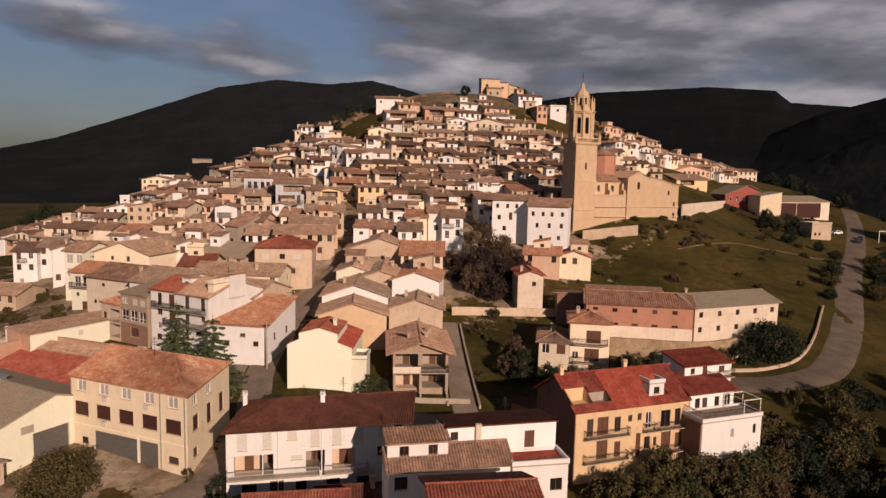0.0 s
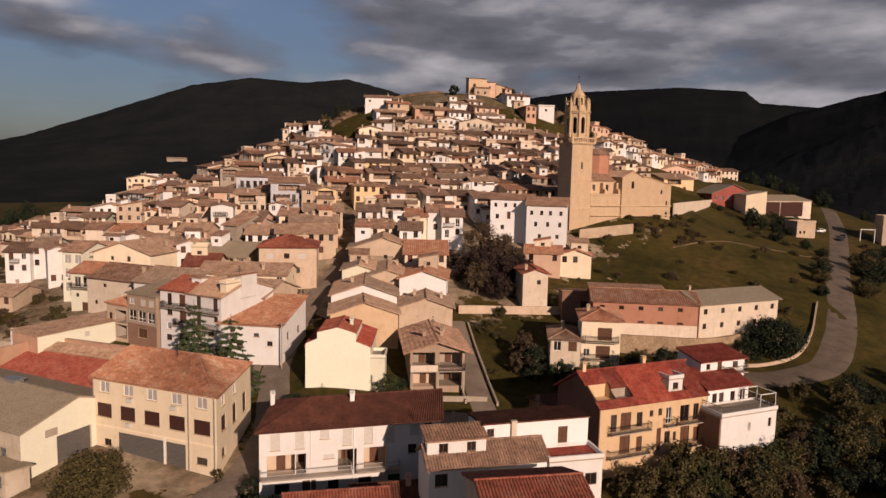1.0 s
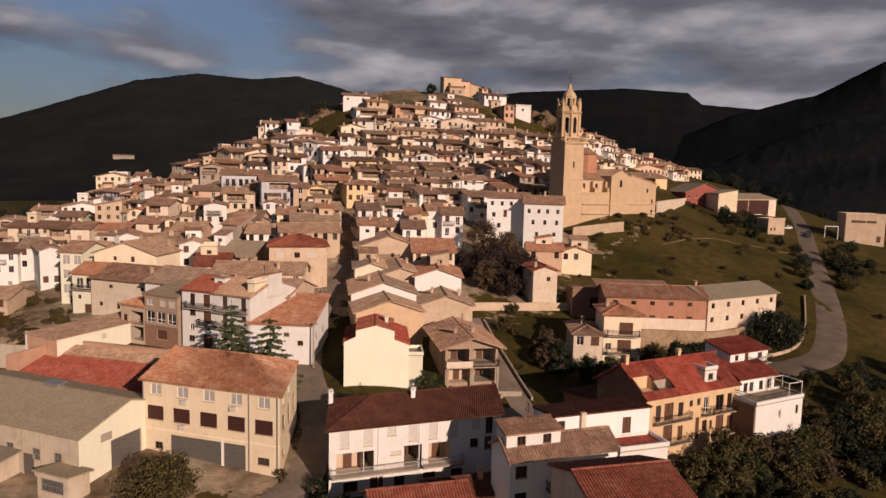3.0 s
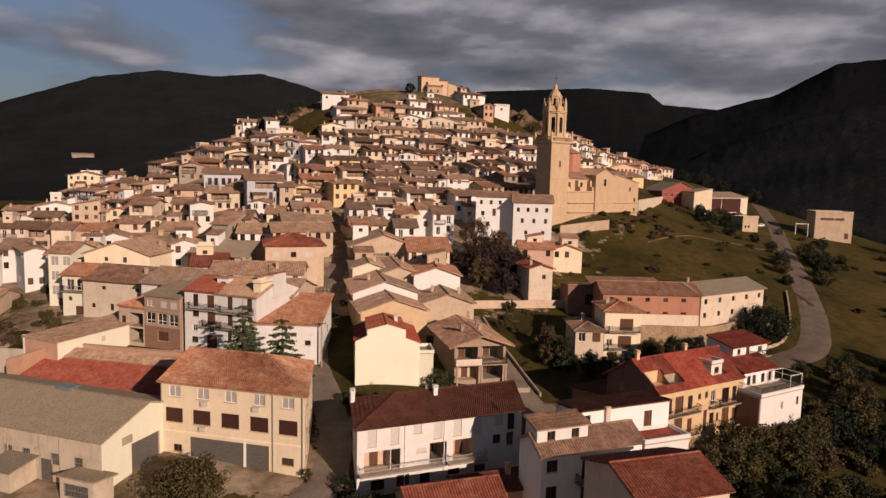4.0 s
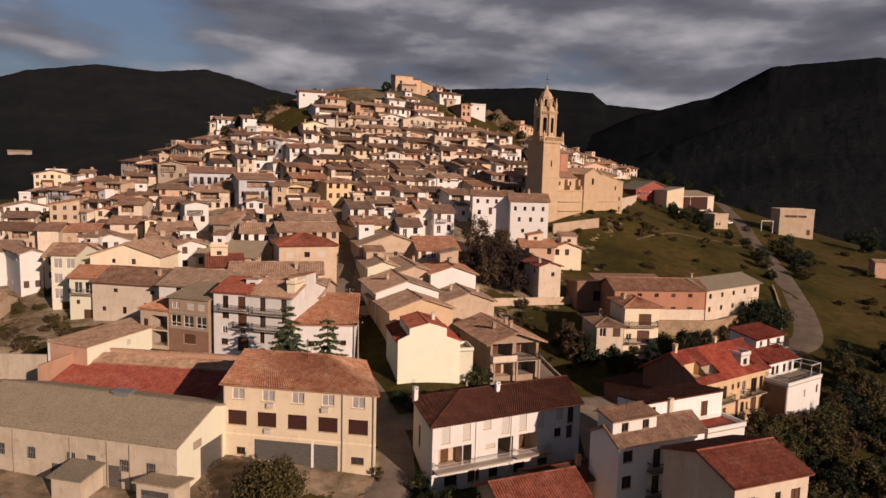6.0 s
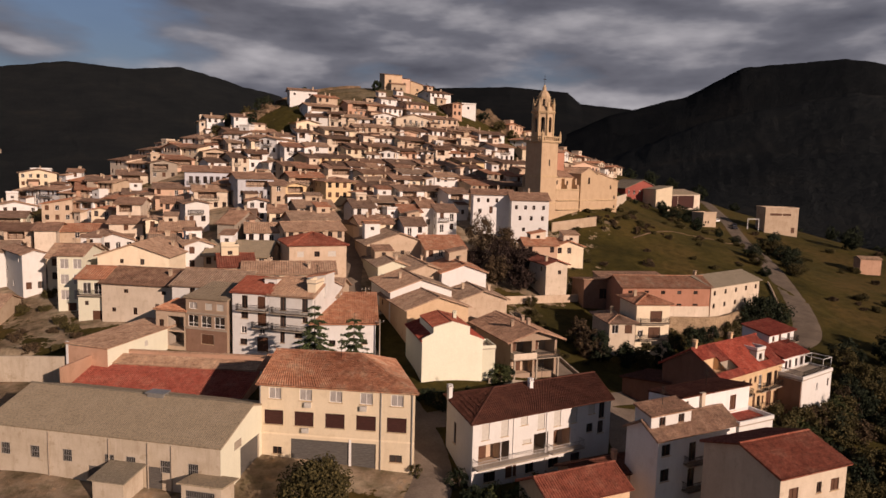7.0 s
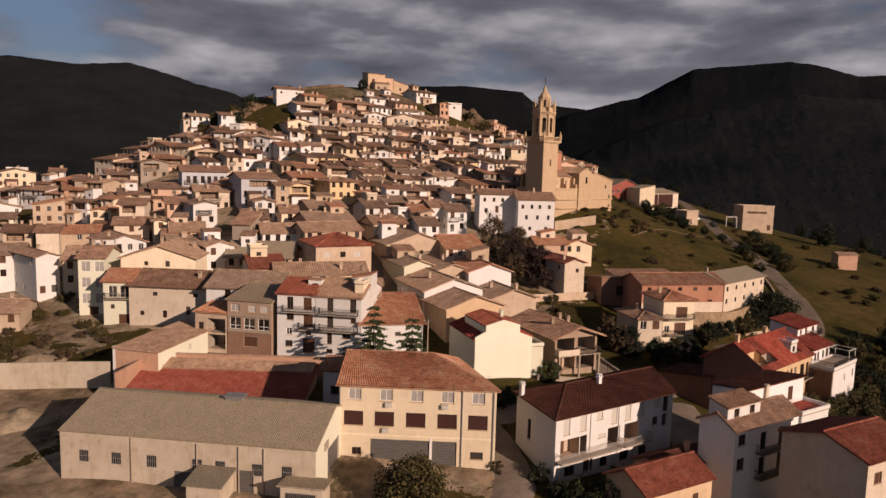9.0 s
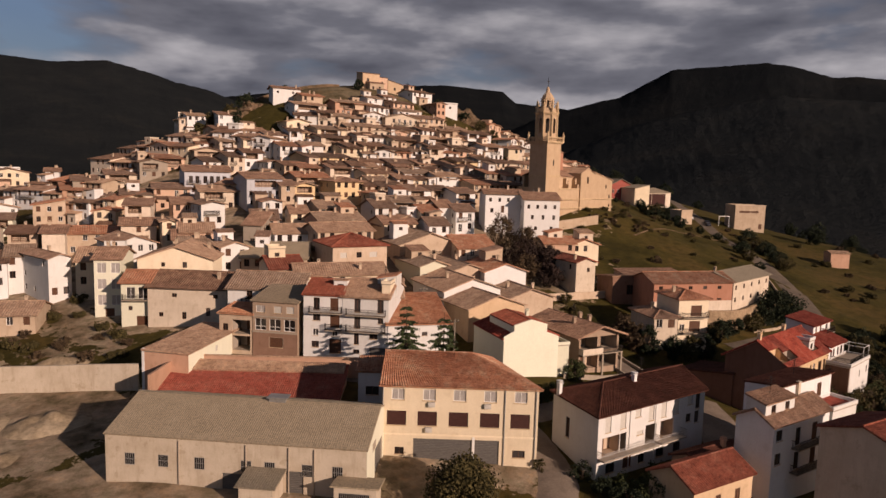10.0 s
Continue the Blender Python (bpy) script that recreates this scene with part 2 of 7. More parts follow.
CONCRETE = m.color(m.mix(0.6, m.ramp(m.noise(0.6, 6, 0.7), [(0.3, (0.24, 0.20, 0.15)), (0.7, (0.42, 0.35, 0.27))]), m.ramp(m.noise(6.0), [(0.3, (0.25, 0.21, 0.17)), (0.7, (0.4, 0.34, 0.27))]))).bump(m.noise(6.0), 0.4, 0.03).mat
m = Nodes("ground_earth_grass", 0.97, spec=0.1)
g1 = m.ramp(m.noise(0.035, 7, 0.65), [(0.35, (0.031, 0.027, 0.0068)), (0.5, (0.062, 0.050, 0.0125)), (0.66, (0.098, 0.066, 0.022))])
g2 = m.ramp(m.noise(0.5, 6, 0.7), [(0.3, (0.5, 0.55, 0.45)), (0.55, (1, 1, 1)), (0.75, (1.35, 1.2, 1.0))])
e1 = m.ramp(m.noise(0.11, 7, 0.68), [(0.34, (0.10, 0.076, 0.044)), (0.45, (0.24, 0.178, 0.118)), (0.54, (0.33, 0.255, 0.18)), (0.64, (0.43, 0.345, 0.25))])


def trodden(m, cx, cy, rx, ry):
    """Where feet and wheels keep the earth bare: a ragged oval of the plan."""
    sub = m.n.new("ShaderNodeVectorMath")
    sub.operation = "SUBTRACT"
    sub.inputs[1].default_value = (cx, cy, 0)
    div = m.n.new("ShaderNodeVectorMath")
    div.operation = "DIVIDE"
    div.inputs[1].default_value = (rx, ry, 1e6)
    size = m.n.new("ShaderNodeVectorMath")
    size.operation = "LENGTH"
    m.l.new(m.obj, sub.inputs[0])
    m.l.new(sub.outputs[0], div.inputs[0])
    m.l.new(div.outputs[0], size.inputs[0])
    add = m.n.new("ShaderNodeMath")
    add.operation = "ADD"
    m.l.new(size.outputs["Value"], add.inputs[0])
    m.l.new(m.ramp(m.noise(0.12, 6, 0.7), [(0.3, (0, 0, 0)), (0.7, (0.45, 0.45, 0.45))]), add.inputs[1])
    return m.ramp(add.outputs[0], [(0.98, (1, 1, 1)), (1.2, (0, 0, 0))])


base = m.mix(trodden(m, -35, 195, 100, 90), g1, e1)
base = m.mix(trodden(m, 12, 312, 62, 34), base, m.mix(0.4, g1, e1))
base = m.mix(trodden(m, -62, 80, 44, 24), base, e1)
base = m.mix(trodden(m, -92, 108, 26, 24), base, e1)
GRASS = m.color(m.mix(1.0, base, g2, "MULTIPLY")).bump(m.noise(1.6, 6, 0.7), 0.8, 0.25).mat
m = Nodes("trodden_earth", 0.97, spec=0.1)
e1 = m.ramp(m.noise(0.09, 6, 0.65), [(0.34, (0.22, 0.165, 0.105)), (0.52, (0.33, 0.26, 0.175)), (0.66, (0.42, 0.34, 0.24))])
e2 = m.ramp(m.noise(1.6, 6, 0.7), [(0.3, (0.6, 0.6, 0.58)), (0.6, (1.05, 1.05, 1.05))])
EARTH = m.color(m.mix(1.0, e1, e2, "MULTIPLY")).bump(m.noise(2.5, 6, 0.7), 0.6, 0.12).mat
m = Nodes("worn_street_concrete", 0.93, spec=0.2)
a1 = m.ramp(m.noise(0.25, 6, 0.65), [(0.32, (0.155, 0.122, 0.096)), (0.6, (0.235, 0.188, 0.148))])
a2 = m.ramp(m.noise(4.0, 5, 0.7), [(0.3, (0.82, 0.82, 0.82)), (0.7, (1.1, 1.1, 1.1))])
STREET = m.color(m.mix(1.0, a1, a2, "MULTIPLY")).bump(m.noise(12.0, 4), 0.3, 0.01).mat
m = Nodes("worn_asphalt", 0.92, spec=0.2)
a1 = m.ramp(m.noise(0.25, 6, 0.65), [(0.32, (0.100, 0.079, 0.060)), (0.6, (0.155, 0.123, 0.094))])
ROAD = m.color(m.mix(1.0, a1, m.ramp(m.noise(3.0, 5, 0.7), [(0.3, (0.8, 0.8, 0.8)), (0.7, (1.15, 1.15, 1.15))]), "MULTIPLY")).bump(m.noise(12.0, 4), 0.3, 0.01).mat
# mountain woods: the shadow of the clouds is put into these near-black colours
m = Nodes("cloud_shaded_pine_forest", 1.0, spec=0.0)
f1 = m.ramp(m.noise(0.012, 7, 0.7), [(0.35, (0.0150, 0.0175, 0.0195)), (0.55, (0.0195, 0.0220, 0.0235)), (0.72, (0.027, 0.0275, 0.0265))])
FOREST_SHADED = m.color(f1).bump(m.noise(0.09, 6, 0.75), 0.8, 5.0).mat
# farther slopes, a second tone with the cloud shade in its colour
m = Nodes("cloud_shaded_far_slope", 1.0, spec=0.0)
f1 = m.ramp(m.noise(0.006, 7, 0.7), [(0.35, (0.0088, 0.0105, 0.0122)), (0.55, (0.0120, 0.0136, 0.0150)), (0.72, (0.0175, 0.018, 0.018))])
FAR_SLOPE_SHADED = m.color(f1).bump(m.noise(0.05, 6, 0.75), 0.7, 7.0).mat


def leaf(name, dark, light):
    m = Nodes(name, 0.8, spec=0.15)
    tone = m.ramp(m.island(), [(0.0, dark), (1.0, light)])
    return m.color(m.mix(1.0, tone, m.ramp(m.noise(0.9, 3), [(0.3, (0.7, 0.7, 0.7)), (0.7, (1.2, 1.2, 1.1))]), "MULTIPLY")).mat


LEAF_OLIVE = leaf("olive_foliage", (0.038, 0.034, 0.014), (0.100, 0.080, 0.033))
LEAF_GREEN = leaf("green_foliage", (0.026, 0.032, 0.013), (0.064, 0.072, 0.028))
LEAF_DARK = leaf("dark_evergreen_foliage", (0.012, 0.017, 0.010), (0.031, 0.039, 0.021))
LEAF_SPRUCE = leaf("spruce_needles", (0.028, 0.040, 0.018), (0.075, 0.096, 0.042))
LEAF_PLUM = leaf("dark_plum_foliage", (0.024, 0.016, 0.014), (0.050, 0.032, 0.028))
LEAF_BROWN = leaf("autumn_brown_foliage", (0.048, 0.034, 0.022), (0.112, 0.076, 0.045))
m = Nodes("bark", 0.95)
BARK = m.color(m.ramp(m.noise(3.0, 5, 0.6, (1, 1, 0.3)), [(0.3, (0.06, 0.042, 0.028)), (0.7, (0.14, 0.10, 0.07))])).bump(m.noise(8.0), 0.6, 0.03).mat
m = Nodes("white_car_paint", 0.3, spec=0.5)
CAR_WHITE = m.color((0.72, 0.72, 0.71)).mat
m = Nodes("dark_car_paint", 0.3, spec=0.5)
CAR_DARK = m.color((0.035, 0.04, 0.055)).mat
m = Nodes("black_rubber", 0.9)
RUBBER = m.color((0.02, 0.02, 0.02)).mat
m = Nodes("dressed_stone_trim", 0.9)
TRIM = m.color(m.ramp(m.noise(2.5, 5), [(0.3, (0.40, 0.29, 0.17)), (0.7, (0.60, 0.45, 0.28))])).bump(m.noise(6.0), 0.4, 0.03).mat
m = Nodes("rubble_stone", 0.95)
RUBBLE = m.color(m.mix(1.0, m.ramp(m.noise(0.5, 6, 0.7), [(0.3, (0.24, 0.17, 0.105)), (0.7, (0.46, 0.34, 0.22))]), m.ramp(m.noise(3.2, 4, 0.8), [(0.3, (0.6, 0.58, 0.55)), (0.7, (1.2, 1.2, 1.2))]), "MULTIPLY")).bump(m.noise(3.2, 4, 0.8), 0.9, 0.12).mat
m = Nodes("brown_cliff_rock", 0.95)
OUTCROP = m.color(m.mix(1.0, m.ramp(m.noise(0.3, 6, 0.7), [(0.3, (0.07, 0.055, 0.028)), (0.52, (0.17, 0.115, 0.07)), (0.7, (0.30, 0.20, 0.13))]), m.ramp(m.noise(2.2, 4, 0.8), [(0.3, (0.55, 0.53, 0.5)), (0.7, (1.2, 1.2, 1.2))]), "MULTIPLY")).bump(m.noise(1.6, 5, 0.8), 1.0, 0.3).mat


# ---- mesh tools ----
def finish(name, bm, mats, smooth=False):
    me = bpy.data.meshes.new(name)
    bm.to_mesh(me)
    bm.free()
    for k in (mats if isinstance(mats, (list, tuple)) else [mats]):
        me.materials.append(k)
    if smooth:
        me.polygons.foreach_set("use_smooth", [True] * len(me.polygons))
    return me


def part(name, mesh, parent, m=None, label=""):
    """Links a mesh as one object under a thing or under a part."""
    ob = new(name, mesh)
    ob.parent = parent
    if m is not None:
        ob.matrix_basis = m
    if label:
        tagged(ob, label)
    return ob


def quad(bm, pts, mat=0):
    f = bm.faces.new([bm.verts.new(p) for p in pts])
    f.material_index = mat
    return f


def box(bm, x0, y0, z0, x1, y1, z1, mat=0, m=None):
    c = [(x0, y0, z0), (x1, y0, z0), (x1, y1, z0), (x0, y1, z0), (x0, y0, z1), (x1, y0, z1), (x1, y1, z1), (x0, y1, z1)]
    v = [bm.verts.new(m @ Vector(p) if m else p) for p in c]
    for ids in ((3, 2, 1, 0), (4, 5, 6, 7), (0, 1, 5, 4), (1, 2, 6, 5), (2, 3, 7, 6), (3, 0, 4, 7)):
        bm.faces.new([v[i] for i in ids]).material_index = mat


def box_mesh(name, size, mat, bevel=0.0):
    bm = bmesh.new()
    box(bm, 0, 0, 0, *size)
    if bevel:
        bmesh.ops.bevel(bm, geom=bm.edges[:], offset=bevel, segments=1, affect="EDGES")
    return finish(name, bm, mat)


def prism(bm, ring, z0, z1, mat=0, top=1.0, centre=(0, 0)):
    """An upright prism over a ring of (x, y); top scales the upper ring about the centre."""
    lo = [bm.verts.new((x, y, z0)) for x, y in ring]
    hi = [bm.verts.new((centre[0] + (x - centre[0]) * top, centre[1] + (y - centre[1]) * top, z1)) for x, y in ring]
    n = len(ring)
    for i in range(n):
        bm.faces.new((lo[i], lo[(i + 1) % n], hi[(i + 1) % n], hi[i])).material_index = mat
    bm.faces.new(hi).material_index = mat
    bm.faces.new(lo[::-1]).material_index = mat


def circle(r, n, cx=0.0, cy=0.0, turn=0.0):
    return [(cx + r * math.cos(turn + 2 * math.pi * i / n), cy + r * math.sin(turn + 2 * math.pi * i / n)) for i in range(n)]


# ---- the lie of the land: a hill built of soft swells, 45 m apart ----
SWELLS = (
    (2.1, 1.5, 1.6, -0.3, -0.5, -1.4, -2.4, -0.7, -0.3),
    (2.3, 1.6, 2.3, 3.3, 1.1, 1.0, 1.6, 1.0, -0.1),
    (1.4, -0.8, 2.4, 4.2, 0.5, 2.8, 1.3, 1.1, 0.5),
    (5.6, 4.0, 6.5, 8.3, 4.5, 9.6, 1.3, 2.0, 3.0),
    (3.1, -0.1, 9.5, 7.2, 5.6, 10.2, 3.0, 4.6, 4.4),
    (6.7, 7.2, 11.9, 10.3, 12.8, 9.5, 5.2, 7.5, 3.4),
    (7.3, 4.5, 16.9, 24.6, 26.5, 14.9, 8.9, 8.8, 5.2),
    (9.1, 4.5, 11.8, 13.8, 12.8, 12.0, 11.8, 10.7, 8.4),
    (5.3, 3.4, 9.1, 22.9, 20.0, 14.1, 13.0, 7.8, 9.6),
)


def ground(x, y):
    z = -8.0
    for j, row in enumerate(SWELLS):
        dy = (y - 40 - 45 * j) ** 2
        if dy < 33000:
            for i, a in enumerate(row):
                z += a * math.exp(-((x + 150 - 45 * i) ** 2 + dy) / 2888.0)
    # the level ground before the church, the garden of the pale yellow house
    return z + 3.0 * math.exp(-((x - 54) / 20) ** 2 - ((y - 192) / 11) ** 2) + 1.2 * math.exp(-((x + 17) / 9) ** 2 - ((y - 99) / 8) ** 2)


def steps(lo, hi, fine, far, grow=1.35):
    out, s, v = [lo + fine * i for i in range(int((hi - lo) / fine) + 1)], fine, hi
    while v < far:
        s *= grow
        v += s
        out.append(v)
    s, v = fine, lo
    while v > -far:
        s *= grow
        v -= s
        out.insert(0, v)
    return out


gx, gy = steps(-190.0, 250.0, 2.5, 4300.0), steps(-30.0, 420.0, 2.5, 4300.0)
verts = [(x, y, ground(x, y) + 0.25 * noise.noise((x * 0.12, y * 0.12, 0.0)) + (noise.noise((x * 0.02, y * 0.02, 5.0)) * 1.2 if x > 85 or y < 40 or x < -110 else 0.0)) for y in gy for x in gx]
nx = len(gx)
faces = [(j * nx + i, j * nx + i + 1, (j + 1) * nx + i + 1, (j + 1) * nx + i) for j in range(len(gy) - 1) for i in range(nx - 1)]
me = bpy.data.meshes.new("ground")
me.from_pydata(verts, [], faces)
me.materials.append(GRASS)
me.polygons.foreach_set("use_smooth", [True] * len(me.polygons))
tagged(new("ground", me), "olive and brown grassy hillside with bare earth patches", "ground", kind="structure")

# ---- wooded mountains round the valley: skyline height by direction, in metres ----
SKY_WEST = ((-75, 170), (-50, 110), (-40, 60), (-32.6, 64), (-29.1, 93), (-23.7, 159), (-20.7, 196), (-17.9, 230), (-13.6, 256), (-9.5, 250), (-6, 264), (-3.4, 245), (-1.4, 226), (0.8, 213), (2.2, 198), (7, 140), (13, 60), (18, 0))
SKY_NORTH = ((-10, 120), (0, 250), (6, 290), (12.2, 332), (16.3, 340), (20.4, 347), (25.0, 330), (26.1, 288), (30, 270), (34, 235), (46, 60))
SKY_EAST = ((8, -8), (14, 10), (20, 60), (25, 140), (28, 185), (30.2, 202), (32, 218), (33.7, 229), (35.6, 262), (36.6, 280), (37.7, 301), (40.7, 306), (44.6, 312), (46.4, 301), (49, 272), (50.7, 272), (60, 220), (78, 150))

SKY_FOOT = ((14, -6), (20, 14), (27, 55), (34, 103), (38, 120), (44, 139), (48, 133), (52.7, 128), (60, 118), (78, 60))


def mountain(name, skyline, near, crest, back, label, mat=None):
    """A ridge seen from the village: rises from near to the crest, then falls to back."""
    azs, els = zip(*skyline)
    az0, az1 = azs[0], azs[-1]
    n, rows = int((az1 - az0) / 0.16), 56
    vs = []
    crest_line = [float(np.interp(az0 + (az1 - az0) * i / n, azs, els)) for i in range(n + 1)]
    flank_line = [sum(float(np.interp(az0 + (az1 - az0) * i / n + da, azs, els)) for da in range(-9, 10, 2)) / 10 for i in range(n + 1)]
    for j in range(rows):
        s = j / (rows - 1)
        r = near + (back - near) * s
        k = (r - near) / (crest - near) if r < crest else 1 - 0.8 * ((r - crest) / (back - crest))
        k = max(0.0, k) ** 1.15
        for i in range(n + 1):
            az = az0 + (az1 - az0) * i / n
            el = crest_line[i] * k ** 3 + flank_line[i] * (1 - k ** 3)
            x, y = r * math.sin(radians(az)), r * math.cos(radians(az))
            top = el + 12
            rough = noise.fractal((x * 0.004, y * 0.004, 1.0), 1.0, 2.0, 4) * 14 * k * (1 - k) * 2
            trees = noise.noise((x * 0.055, y * 0.055, 2.0)) * 1.6 + noise.noise((x * 0.16, y * 0.16, 7.0)) * 0.9
            vs.append((x, y, -9 + top * k + rough + trees * min(1.0, 4 * k)))
    fs = [(j * (n + 1) + i, j * (n + 1) + i + 1, (j + 1) * (n + 1) + i + 1, (j + 1) * (n + 1) + i) for j in range(rows - 1) for i in range(n)]
    me = bpy.data.meshes.new(name)
    me.from_pydata(vs, [], fs)
    me.materials.append(mat or FOREST_SHADED)
    me.polygons.foreach_set("use_smooth", [True] * len(me.polygons))
    return tagged(new(name, me), label, "mountain", kind="structure")


mountain("mountain_1", SKY_WEST, 880, 1800, 2600, "pine-wooded mountain behind the village, cloud shade in its colour")
mountain("mountain_2", SKY_NORTH, 1000, 2600, 3500, "far dark ridge with a flat rocky top", FAR_SLOPE_SHADED)
mountain("mountain_3", SKY_EAST, 900, 1800, 2700, "far mountain across the valley, cloud shade in its colour", FAR_SLOPE_SHADED)
mountain("mountain_4", SKY_FOOT, 340, 950, 1500, "wooded foothill across the valley, cloud shade in its colour")


# ---- roofs, walls and openings of houses ----
def sheet(bm, a, b, c, d, roll, rows=1, amp=0.05, thick=0.16, mat=0):
    """A tiled slope: a-b is the eave, d-c the ridge. Rolls of tiles run from eave to ridge, in overlapping rows."""
    a, b, c, d = (Vector(p) for p in (a, b, c, d))
    nrm = (b - a).cross(d - a).normalized()
    width = (b - a).length
    n = max(2, int(width / roll)) * 4
    prof = (0.0, 0.75, 1.0, 0.75)
    rings = []
    for r in range(rows):
        s0, s1 = r / rows, (r + 1) / rows
        for s, lift in ((s0, 0.035 if rows > 1 else 0.0), (s1, 0.0)):
            rings.append([bm.verts.new(a.lerp(b, i / n).lerp(d.lerp(c, i / n), s) + nrm * (amp * prof[i % 4] + lift)) for i in range(n + 1)])
    for lo, hi in zip(rings, rings[1:]):
        for i in range(n):
            bm.faces.new((lo[i], lo[i + 1], hi[i + 1], hi[i])).material_index = mat
    under = [bm.verts.new(p - nrm * thick) for p in (a, b, c, d)]
    top = [rings[0][0], rings[0][-1], rings[-1][-1], rings[-1][0]]
    for i in range(4):
        j = (i + 1) % 4
        try:
            bm.faces.new((under[i], under[j], top[j], top[i])).material_index = mat
        except ValueError:
            pass
    bm.faces.new(under[::-1]).material_index = mat


def roof_parts(kind, w, d, h, rise, o, roll, rows):
    """Roofs over a w x d plan with eaves at h, as a list of slopes and one of ridges. x, y: ridge along that axis; hip; hipl, hipr: hipped at the left or right end alone;
    front, back, left, right: one slope that is low there."""
    top, ridge, slopes = h + rise, [], []
    if kind == "x":
        e = h - rise / (d / 2) * o
        slopes = [((-o, -o, e), (w + o, -o, e), (w + o, d / 2, top), (-o, d / 2, top)), ((w + o, d + o, e), (-o, d + o, e), (-o, d / 2, top), (w + o, d / 2, top))]
        ridge = [((-o, d / 2, top), (w + o, d / 2, top))]
    elif kind == "y":
        e = h - rise / (w / 2) * o
        slopes = [((-o, d + o, e), (-o, -o, e), (w / 2, -o, top), (w / 2, d + o, top)), ((w + o, -o, e), (w + o, d + o, e), (w / 2, d + o, top), (w / 2, -o, top))]
        ridge = [((w / 2, -o, top), (w / 2, d + o, top))]
    elif kind in ("hip", "hipl", "hipr"):
        r = min(w, d) / 2
        e = h - rise / r * o
        p, q, s, t = (-o, -o, e), (w + o, -o, e), (w + o, d + o, e), (-o, d + o, e)
        g = 0.02
        if w >= d:
            u, v = (r if kind != "hipr" else -o, d / 2, top), (w - r if kind != "hipl" else w + o, d / 2, top)
            slopes, ridge = [(p, q, v, u), (s, t, u, v)], [(u, v)]
            if kind != "hipr":
                slopes.append((t, p, (r, d / 2 - g, top), (r, d / 2 + g, top)))
                ridge += [(p, u), (t, u)]
            if kind != "hipl":
                slopes.append((q, s, (w - r, d / 2 + g, top), (w - r, d / 2 - g, top)))
                ridge += [(q, v), (s, v)]
        else:
            u, v = (w / 2, r, top), (w / 2, d - r, top)
            slopes = [(q, s, v, u), (t, p, u, v), (p, q, (w / 2 + g, r, top), (w / 2 - g, r, top)), (s, t, (w / 2 - g, d - r, top), (w / 2 + g, d - r, top))]
            ridge = [(u, v), (p, u), (q, u), (s, v), (t, v)]
    elif kind == "front":
        e = h - rise / d * o
        slopes = [((-o, -o, e), (w + o, -o, e), (w + o, d + 0.1, top), (-o, d + 0.1, top))]
    elif kind == "back":
        e = h - rise / d * o
        slopes = [((w + o, d + o, e), (-o, d + o, e), (-o, -0.3, top), (w + o, -0.3, top))]
    elif kind == "left":
        e = h - rise / w * o
        slopes = [((-o, d + o, e), (-o, -o, e), (w, -o, top), (w, d + o, top))]
    elif kind == "right":
        e = h - rise / w * o
        slopes = [((w + o, -o, e), (w + o, d + o, e), (0, d + o, top), (0, -o, top))]
    out = []
    for c in slopes:
        bm = bmesh.new()
        sheet(bm, *c, roll, rows, 0.02 if roll < 0.3 else 0.12 if rows > 1 else 0.08)
        out.append(("roof", bm))
    for a, b in ridge:
        bm = bmesh.new()
        a, b = Vector(a), Vector(b)
        ax = (b - a).normalized()
        side = ax.cross(Vector((0, 0, 1))).normalized()
        up = side.cross(ax)
        n = max(1, int((b - a).length / (0.45 if rows > 1 else 3.0)))
        prev = None
        for i in range(n):
            for s, k in ((i / n, 1.0), ((i + 1) / n, 0.8)):
                p = a.lerp(b, s)
                ring = [bm.verts.new(p + side * (0.17 * k * math.cos(t)) + up * (0.03 + 0.15 * k * math.sin(t))) for t in (0, 0.8, 1.57, 2.34, 3.14)]
                if prev:
                    for j in range(4):
                        bm.faces.new((prev[j], prev[j + 1], ring[j + 1], ring[j]))
                prev = ring
        out.append(("ridge_tiles", bm))
    if kind == "flat":
        bm = bmesh.new()
        box(bm, -0.1, -0.1, h - 0.15, w + 0.1, d + 0.1, h)
        out.append(("roof", bm))
        for x0, y0, x1, y1 in ((-0.1, -0.1, w + 0.1, 0.12), (-0.1, d - 0.12, w + 0.1, d + 0.1), (-0.1, 0.12, 0.12, d - 0.12), (w - 0.12, 0.12, w + 0.1, d - 0.12)):
            bm = bmesh.new()
            box(bm, x0, y0, h, x1, y1, h + 0.45)
            out.append(("parapet", bm))
    return out


